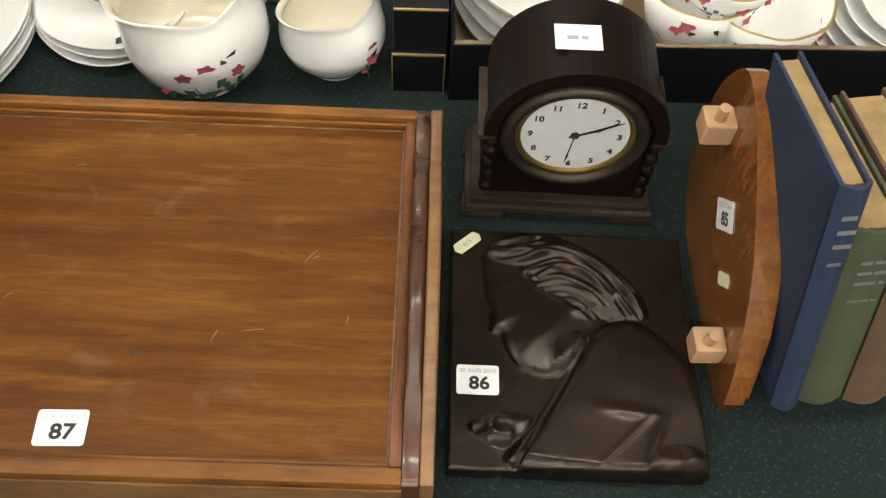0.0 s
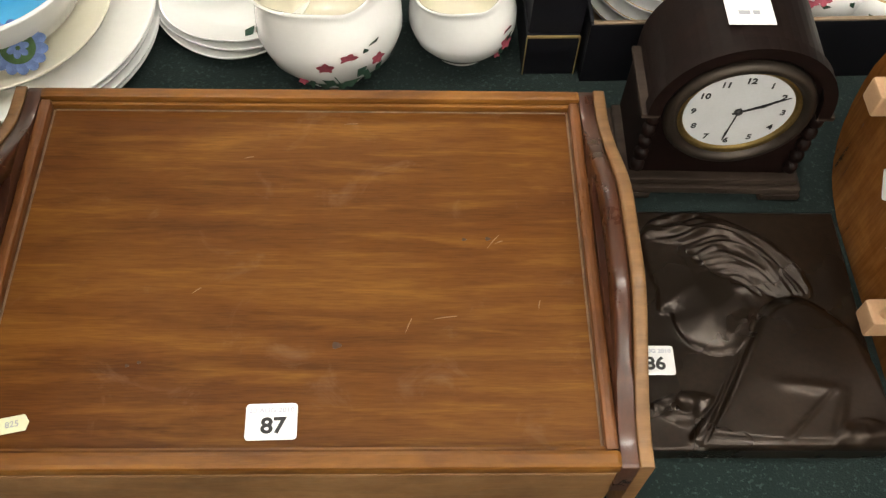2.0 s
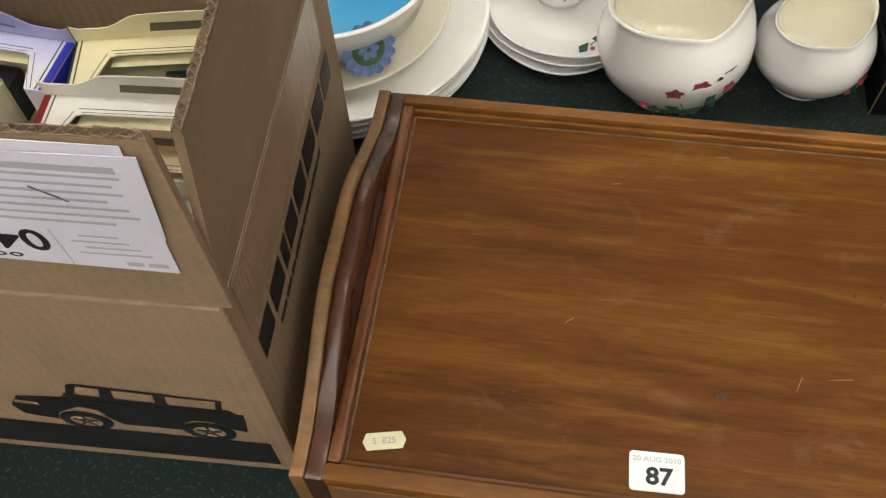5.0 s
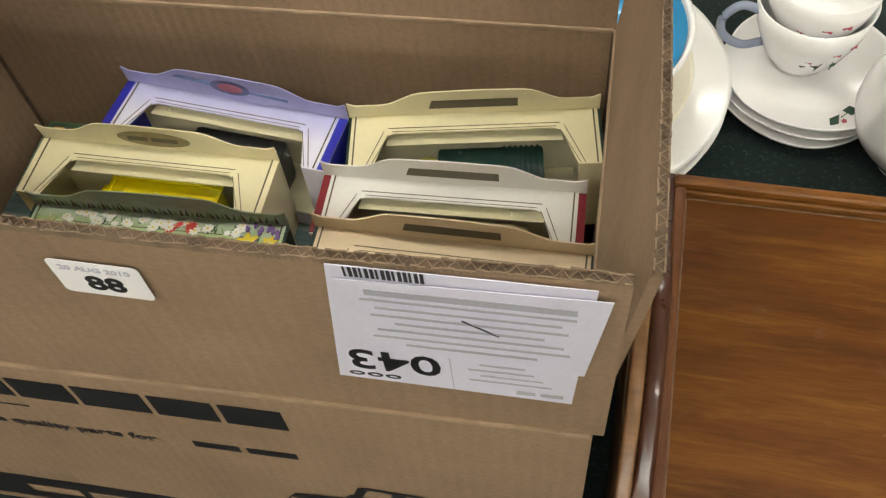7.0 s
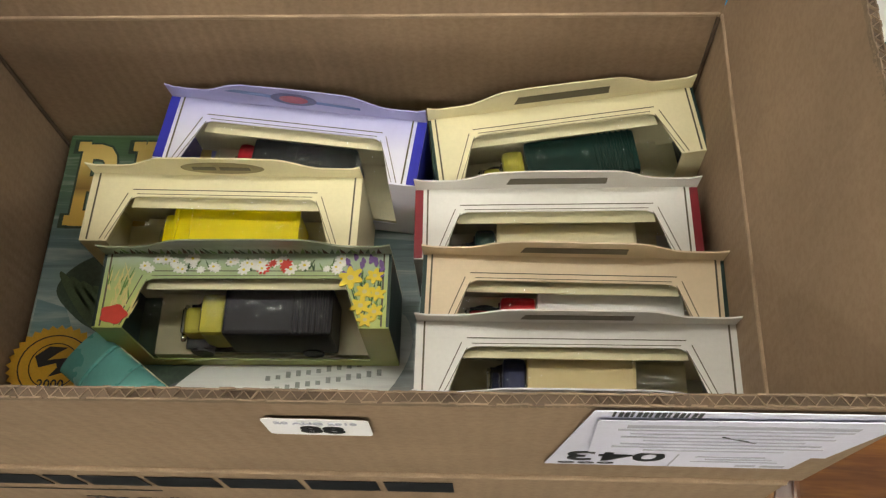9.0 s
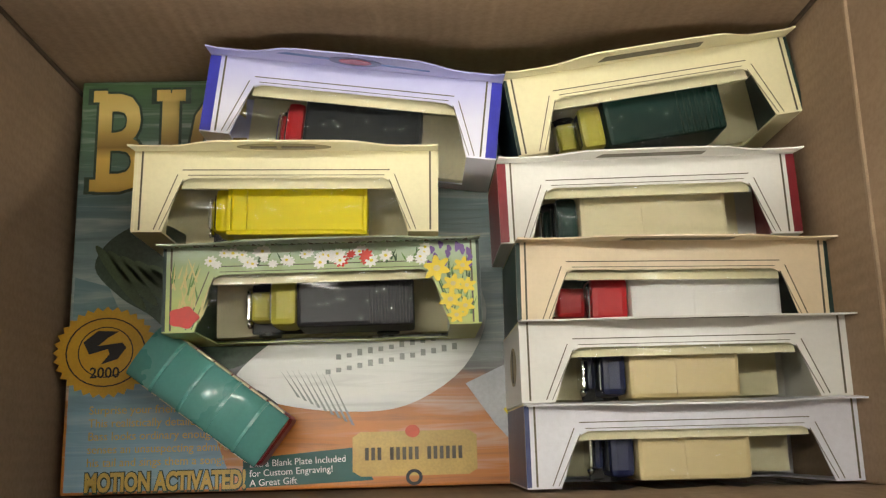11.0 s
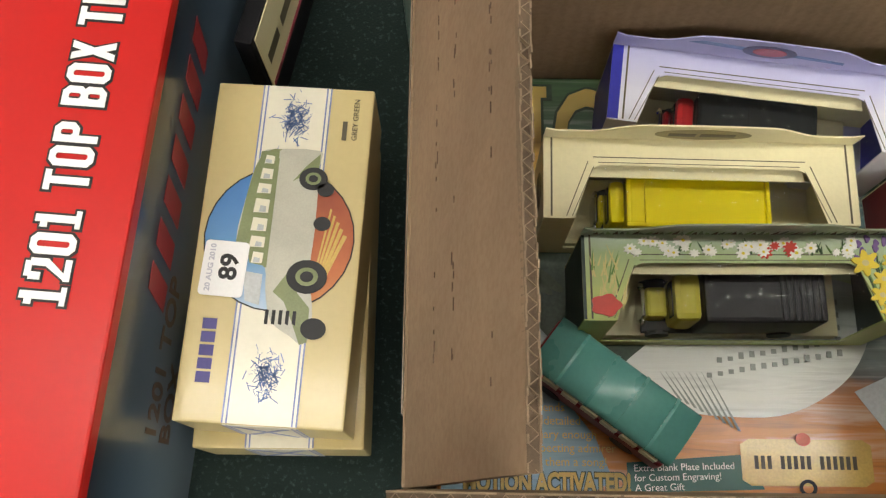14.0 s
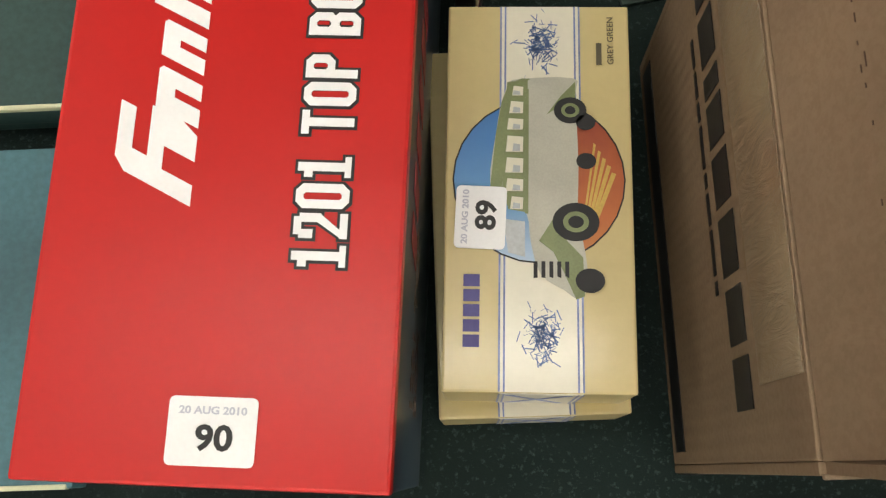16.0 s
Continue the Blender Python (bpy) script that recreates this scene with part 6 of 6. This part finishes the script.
def blue_bowl(m):
    t = thing("glazed_bowl", m, "white bowl with sky blue inside and flower medallion", "bowl")
    part("bowl_wall", lathe([(0.0, 0.0), (0.050, 0.0), (0.070, 0.012), (0.078, 0.034), (0.083, 0.046), (0.0835, 0.0475), (0.0800, 0.0475), (0.0795, 0.046), (0.0745, 0.034)], 72), CHINA, t, "white glazed outside", None, True)
    part("lining", lathe([(0.0, 0.006), (0.052, 0.0075), (0.068, 0.016), (0.0735, 0.033), (0.0785, 0.0445)], 72), SKYGLAZE, t, "sky blue glazed inside", None, True)
    a = radians(-58)
    med = pose(0, 0, 0) @ Matrix.Rotation(a, 4, "Z") @ pose(0.0735, 0, 0.0205, 0, 0, 90) @ pose(0, 0, 0, 70, 0, 0)
    for k in range(14):
        b = 2 * math.pi * k / 14
        part("petal", sheet(oval(0.0052, 0.0042, 14), 0, 0.0003), PERI, t, "", med @ pose(0.0150 * math.cos(b), 0.0150 * math.sin(b), 0.0006 + 0.00002 * k, 0, 0, math.degrees(b)))
    part("medallion", sheet(oval(0.0118, 0.0118, 30), 0, 0.0004), OLIVE, t, "olive and blue flower medallion", med @ pose(0, 0, 0.0012))
    for k in range(6):
        b = 2 * math.pi * k / 6
        part("petal", sheet(oval(0.0032, 0.0024, 12), 0, 0.0003), PERI, t, "", med @ pose(0.0046 * math.cos(b), 0.0046 * math.sin(b), 0.0018, 0, 0, math.degrees(b)))
    return t


blue_bowl(pose(-0.434, 0.592, 0.0475))

for k in range(3):
    s_ = part("saucer", lathe(plate_profile(0.0640 - 0.001 * k, 0.0072 * k), 64, None, wavy(0.018, 4)), CHINA, None, "", pose(-0.262 + 0.0015 * k, 0.632, 0.0, 0, 0, 20 * k), True)
    tagged(s_, "small scalloped white saucer in a stack", "saucer", "stacked saucers")
    if k == 2:
        spray(s_, [("leaf", -0.022, -0.046, 0.013, 20), ("leaf", -0.006, -0.046, 0.014, -30), ("stem", -0.012, -0.046, 0.010, 5), ("rose", -0.017, -0.050, 0.002, 0), ("rose", -0.004, -0.052, 0.002, 0)], lambda u, v: pose(u, v, 0.0252) @ pose(0, 0, 0, 12, 0, 0))


def tea_cup(m, r, h, handle=True, label="white tea cup with painted flowers on saucers"):
    t = thing("tea_cup", m, label, "cup", "painted tea cups")
    part("cup_wall", lathe([(0.0, 0.0), (r * 0.50, 0.0), (r * 0.55, 0.004), (r * 0.72, h * 0.25), (r * 0.90, h * 0.6), (r, h), (r * 0.965, h), (r * 0.86, h * 0.6), (r * 0.68, h * 0.28), (r * 0.4, 0.006), (0.0, 0.005)], 56), CHINA, t, "", None, True)
    if handle:
        part("handle", rod(flowing([(-r * 0.88, 0, h * 0.82), (-r * 1.25, 0, h * 0.92), (-r * 1.52, 0, h * 0.72), (-r * 1.45, 0, h * 0.45), (-r * 1.10, 0, h * 0.26), (-r * 0.74, 0, h * 0.30)]), 0.0032, None, 10), BLUEGREY, t, "blue grey handle", None, True)
    def on(u, v):
        rr = r * (0.60 + 0.40 * v)
        return Matrix.Rotation(radians(u), 4, "Z") @ pose(rr + 0.0004, 0, h * v, 0, 0, 90) @ pose(0, 0, 0, 70, 0, 0)
    spray(t, [("rose", -72, 0.66, 0.0042, 0), ("rose", -52, 0.70, 0.0045, 0), ("rose", -100, 0.52, 0.0032, 0), ("leaf", -90, 0.42, 0.009, 10), ("leaf", -66, 0.40, 0.009, 30), ("leaf", -108, 0.40, 0.007, 160), ("stem", -84, 0.46, 0.016, 40), ("stem", -70, 0.46, 0.014, 60)], on)
    return t


tea_cup(pose(-0.266, 0.648, 0.0205, 0, 0, 8), 0.041, 0.056)
inner_cup = tea_cup(pose(-0.264, 0.651, 0.045, 0, 0, -14), 0.040, 0.050, False, "white tea cup nested in another cup")


def jug(m, r, h, spout, label, spots):
    """A round-bellied jug with a wavy lip, pouring towards the given side."""
    t = thing("china_jug", m, label, "jug", "white china jugs")
    outer = [(0.0, 0.0), (r * 0.52, 0.0), (r * 0.56, h * 0.03), (r * 0.50, h * 0.07), (r * 0.74, h * 0.18), (r * 0.93, h * 0.34), (r, h * 0.50), (r * 0.98, h * 0.66), (r * 0.91, h * 0.80), (r * 0.82, h * 0.90), (r * 0.79, h * 0.96), (r * 0.81, h), (r * 0.785, h + 0.0008)]
    inner = [(r * 0.785, h + 0.0008), (r * 0.76, h * 0.995), (r * 0.75, h * 0.95), (r * 0.86, h * 0.80), (r * 0.92, h * 0.62), (r * 0.88, h * 0.40), (r * 0.6, h * 0.15), (0.0, h * 0.10)]
    def lip(a, q, z):
        f = max(0.0, (z / h - 0.72) / 0.28)
        d = math.cos(a - spout)
        pull = 1 + f * (0.30 * max(0, d) ** 6 + 0.10 * math.cos(2 * (a - spout)))
        lift = f * h * (0.10 * max(0, d) ** 4 - 0.08 * math.exp(-((abs(((a - spout + math.pi) % (2 * math.pi)) - math.pi) - 1.35) / 0.5) ** 2) + 0.10 * max(0, -d) ** 3)
        return (q * pull * math.cos(a), q * pull * math.sin(a), z + lift)
    part("belly", lathe(outer, 72, None, lip), CHINA, t, "", None, True)
    part("inside", lathe(inner, 72, None, lip), CREAMCHINA, t, "cream glazed inside", None, True)
    c, s = math.cos(spout + math.pi), math.sin(spout + math.pi)
    part("handle", rod(flowing([(c * r * k, s * r * k, h * z) for k, z in ((0.72, 0.96), (1.05, 1.06), (1.32, 0.96), (1.38, 0.74), (1.25, 0.50), (0.96, 0.40))]), 0.0045, None, 10), BLUEGREY, t, "blue grey handle", None, True)
    def on(u, v):
        prof_r = np.interp(v, [0.07, 0.18, 0.34, 0.50, 0.66, 0.80], [0.50, 0.74, 0.93, 1.0, 0.97, 0.86]) * r
        slope = (np.interp(v + 0.05, [0.07, 0.18, 0.34, 0.50, 0.66, 0.80], [0.50, 0.74, 0.93, 1.0, 0.97, 0.86]) - np.interp(v - 0.05, [0.07, 0.18, 0.34, 0.50, 0.66, 0.80], [0.50, 0.74, 0.93, 1.0, 0.97, 0.86])) * r / (0.1 * h)
        return Matrix.Rotation(radians(u), 4, "Z") @ pose(prof_r + 0.0003, 0, h * v, 0, 0, 90) @ pose(0, 0, 0, 90 - math.degrees(math.atan(slope)), 0, 0)
    spray(t, [(k, u - 12, v + 0.10, q * 1.15, w) for k, u, v, q, w in spots], on)
    return t


jug(pose(-0.1845, 0.575, 0.0), 0.0545, 0.091, radians(222), "white bulbous china jug with painted pink roses",
    [("rose", -62, 0.52, 0.0052, 0), ("rose", -80, 0.45, 0.0050, 20), ("stem", -70, 0.18, 0.024, 80), ("stem", -72, 0.30, 0.014, 120), ("leaf", -78, 0.26, 0.010, 160), ("leaf", -60, 0.22, 0.013, 10), ("leaf", -66, 0.16, 0.012, 0), ("leaf", -52, 0.36, 0.011, 40), ("leaf", -48, 0.30, 0.009, 80), ("leaf", -40, 0.58, 0.012, 60), ("leaf", -48, 0.55, 0.008, 110), ("rose", -38, 0.42, 0.0045, 0), ("leaf", -44, 0.22, 0.009, 20), ("leaf", -92, 0.24, 0.008, 100), ("leaf", -96, 0.20, 0.007, 20), ("rose", -100, 0.24, 0.003, 0), ("leaf", -84, 0.14, 0.010, 175), ("leaf", -36, 0.30, 0.008, 30)])
jug(pose(-0.084, 0.588, 0.0), 0.0415, 0.067, radians(228), "smaller white china jug with painted flower sprig",
    [("rose", -28, 0.55, 0.0040, 0), ("rose", -30, 0.38, 0.0048, 0), ("leaf", -26, 0.45, 0.008, 60), ("leaf", -34, 0.28, 0.008, 30), ("stem", -32, 0.20, 0.014, 70), ("leaf", -24, 0.30, 0.007, 90), ("rose", -36, 0.20, 0.003, 0)])
tagged(part("glass_stopper", lathe([(0.0, 0.0), (0.016, 0.0), (0.020, 0.010), (0.013, 0.030), (0.018, 0.045), (0.0, 0.050)], 32), BLUEGREY, None, "", pose(-0.135, 0.668, 0.0), True), "grey glazed china lid behind the jugs", "lid")


# ---- black boxes and floral china behind the clock ----
bx = thing("black_box", pose(-0.038, 0.557, 0, 0, 0, -1), "small black card box with worn gilt edges", "box")
part("lower_box", slab(0, 0, 0, 0.040, 0.090, 0.040, 0.001), BLACKBOX, bx)
part("upper_box", slab(0.0015, 0.004, 0.0405, 0.041, 0.090, 0.082, 0.001), BLACKBOX, bx)
for e in (((0.0, -0.0004, 0.0392), (0.040, 0.0012, 0.0408)), ((0.0015, 0.0034, 0.0812), (0.041, 0.0050, 0.0826)), ((0.0395, -0.0003, 0.0), (0.0404, 0.0006, 0.040)), ((-0.0003, -0.0003, 0.0), (0.0005, 0.0005, 0.040))):
    part("gilt_edge", slab(*e[0], *e[1]), GOLD, bx, "worn gilt edge")

tray_box = thing("open_black_box", pose(0.006, 0.548, 0), "low open black card box holding floral china", "box")
W_, D_, H_ = 0.470, 0.260, 0.060
for nm, b in (("front_wall", (0, 0, 0, W_, 0.003, H_)), ("back_wall", (0, D_ - 0.003, 0, W_, D_, H_)), ("end_wall", (0, 0.0032, 0, 0.003, D_ - 0.0032, H_)), ("end_wall", (W_ - 0.003, 0.0032, 0, W_, D_ - 0.0032, H_))):
    part(nm, slab(*b, 0.0006), BLACKBOX, tray_box)
part("base", slab(0.0032, 0.0032, 0.0005, W_ - 0.0032, D_ - 0.0032, 0.003), CARTON, tray_box)
part("raw_edge", slab(0.002, 0.0002, H_, W_ - 0.002, 0.0038, H_ + 0.0016, 0.0006), CARTEDGE, tray_box, "raw brown top edge")


def floral_bowl(m, r, h, label):
    t = thing("floral_cup", m, label, "cup", "floral china")
    part("cup_wall", lathe([(0.0, 0.0), (r * 0.45, 0.0), (r * 0.5, h * 0.08), (r * 0.8, h * 0.4), (r, h), (r * 0.96, h), (r * 0.76, h * 0.42), (0.0, h * 0.12)], 48, None, wavy(0.012, 8)), CHINA, t, "", None, True)
    part("gilt_rim", lathe([(r * 0.955, h), (r * 0.98, h + 0.0008), (r * 1.005, h)], 48, None, wavy(0.012, 8)), GOLD, t, "thin gilt rim", None, True)
    rnd = random.Random(int(r * 10000))
    def on(u, v):
        rr = r * (0.5 + 0.5 * v ** 0.8)
        return Matrix.Rotation(radians(u), 4, "Z") @ pose(rr + 0.0008, 0, h * v, 0, 0, 90) @ pose(0, 0, 0, 62, 0, 0)
    spots = []
    for k in range(9):
        spots += [("rose", rnd.uniform(-170, -10), rnd.uniform(0.35, 0.85), rnd.uniform(0.0035, 0.006), 0), ("leaf", rnd.uniform(-170, -10), rnd.uniform(0.3, 0.85), 0.008, rnd.uniform(0, 360))]
    spray(t, spots, on)
    return t


floral_bowl(pose(0.200, 0.610, 0.0032), 0.046, 0.070, "floral rose china cup with gilt rim")
floral_bowl(pose(0.252, 0.600, 0.0032), 0.050, 0.064, "larger floral rose china bowl with gilt rim")
floral_bowl(pose(0.215, 0.612, 0.052, 6, 0, 0), 0.044, 0.045, "floral rose china cup stacked in others")
for k in range(5):
    s_ = part("floral_saucer", lathe(plate_profile(0.062, 0.0), 56, None, wavy(0.015, 8)), CHINA, None, "", pose(0.370 + 0.003 * k, 0.632, 0.005 + 0.010 * k, 16, -4, 10 * k), True)
    tagged(s_, "white gilt-rimmed saucer stacked in a black box", "saucer", "floral saucers")
for k in range(4):
    s_ = part("floral_saucer", lathe(plate_profile(0.066, 0.0), 56, None, wavy(0.015, 8)), CHINA, None, "", pose(0.078 + 0.002 * k, 0.640, 0.010 + 0.012 * k, 4, 0, 10 * k), True)
    tagged(s_, "white gilt-rimmed saucer stacked in a black box", "saucer", "floral saucers")
    r_ = part("gilt_rim", lathe([(0.0655, 0.0142), (0.0662, 0.0138), (0.0655, 0.0132)], 56, None, wavy(0.015, 8)), GOLD, s_, "thin gilt rim", None, True)


# ---- bookend and books ----
DULLGILT = plain("dull_spine_print", (0.15, 0.15, 0.16), 0.6)
def bookend(m):
    t = thing("wooden_bookend", m, "varnished oak end of a sliding book rack", "bookend")
    outline = [(0.0, 0.0), (0.125, 0.0), (0.170, 0.030), (0.180, 0.100), (0.157, 0.148), (0.130, 0.152), (0.100, 0.140), (0.032, 0.088)]
    part("end_plate", sheet(rounded(outline, 4), 0, 0.017, None, 0.0045), HONEY, t, "varnished shaped end plate", pose(0, 0, 0, 90, 0, 90))
    for y, z in ((0.030, 0.035), (0.140, 0.118)):
        part("stretcher_end", slab(-0.020, y - 0.009, z - 0.012, 0.0, y + 0.009, z + 0.006, 0.002), PEGWOOD, t, "pale wooden stretcher end")
        part("peg", rod([(-0.011, y - 0.002, z + 0.004), (-0.011, y - 0.004, z + 0.018)], 0.0035, None, 12), PEGWOOD, t, "pale round peg")
    ticket(t, "85", pose(-0.0004, 0.098, 0.078, 90, 0, -90) @ pose(0, 0, 0, 0, 0, 48), 0.031, 0.020)
    tg = part("price_tag", sheet([(-0.011, 0), (-0.009, 0.0045), (0.009, 0.0045), (0.011, 0), (0.009, -0.0045), (-0.009, -0.0045)], 0, 0.0003), STICKER, t, "small cream price sticker", pose(-0.0004, 0.064, 0.056, 90, 0, -90) @ pose(0, 0, 0, 0, 0, 50))
    return t


bookend(pose(0.172, 0.289, 0, 0, 0, -1))


def book(m, thick, deep, tall, cover, label, title=()):
    """An upright hardback, spine towards -y."""
    t = thing("book", m, label, "book", "old hardback books")
    for x in (0.0, thick - 0.0025):
        part("cover_board", slab(x, 0.002, 0, x + 0.0025, deep, tall, 0.0008), cover, t)
    sp = bmesh.new()
    n = 10
    rows = []
    for z in (0.0, tall):
        rows.append([sp.verts.new((thick * i / n, 0.002 - 0.005 * math.sin(math.pi * i / n), z)) for i in range(n + 1)] + [sp.verts.new((thick * (1 - i / n), 0.005 - 0.005 * math.sin(math.pi * i / n), z)) for i in range(n + 1)])
    k = len(rows[0])
    for i in range(k):
        sp.faces.new((rows[0][i], rows[0][(i + 1) % k], rows[1][(i + 1) % k], rows[1][i]))
    sp.faces.new(rows[0]), sp.faces.new(rows[1][::-1])
    part("spine", sp, cover, t, "worn cloth spine")
    part("page_block", slab(0.0028, 0.005, 0.003, thick - 0.0028, deep - 0.004, tall - 0.003), PAGES, t, "yellowed page block")
    for j, (word_h, y) in enumerate(title):
        part("spine_line", word_bars(thick * 0.22, thick * 0.80, y, word_h * 0.6, 60 + j), DULLGILT, t, "", pose(0, -0.0032, 0, 90, 0, 0))
    return t


book(pose(0.1990, 0.280, 0.0235, -12, -6, 2), 0.016, 0.112, 0.185, NAVY, "dark blue cloth hardback book standing upright", ((0.005, 0.165), (0.005, 0.155), (0.005, 0.145), (0.004, 0.132)))
book(pose(0.2165, 0.284, 0.0235, -12, -6, 2), 0.027, 0.112, 0.150, MOSS, "moss green cloth hardback book standing upright", ((0.004, 0.128), (0.004, 0.120), (0.004, 0.112), (0.003, 0.098)))
book(pose(0.2450, 0.284, 0.0235, -12, -6, 2), 0.027, 0.112, 0.156, UMBER, "brown cloth hardback book standing upright", ((0.007, 0.100), (0.007, 0.085)))
book(pose(0.2735, 0.285, 0.0235, -12, -6, 2), 0.028, 0.112, 0.155, UMBER, "faded brown cloth hardback book", ())
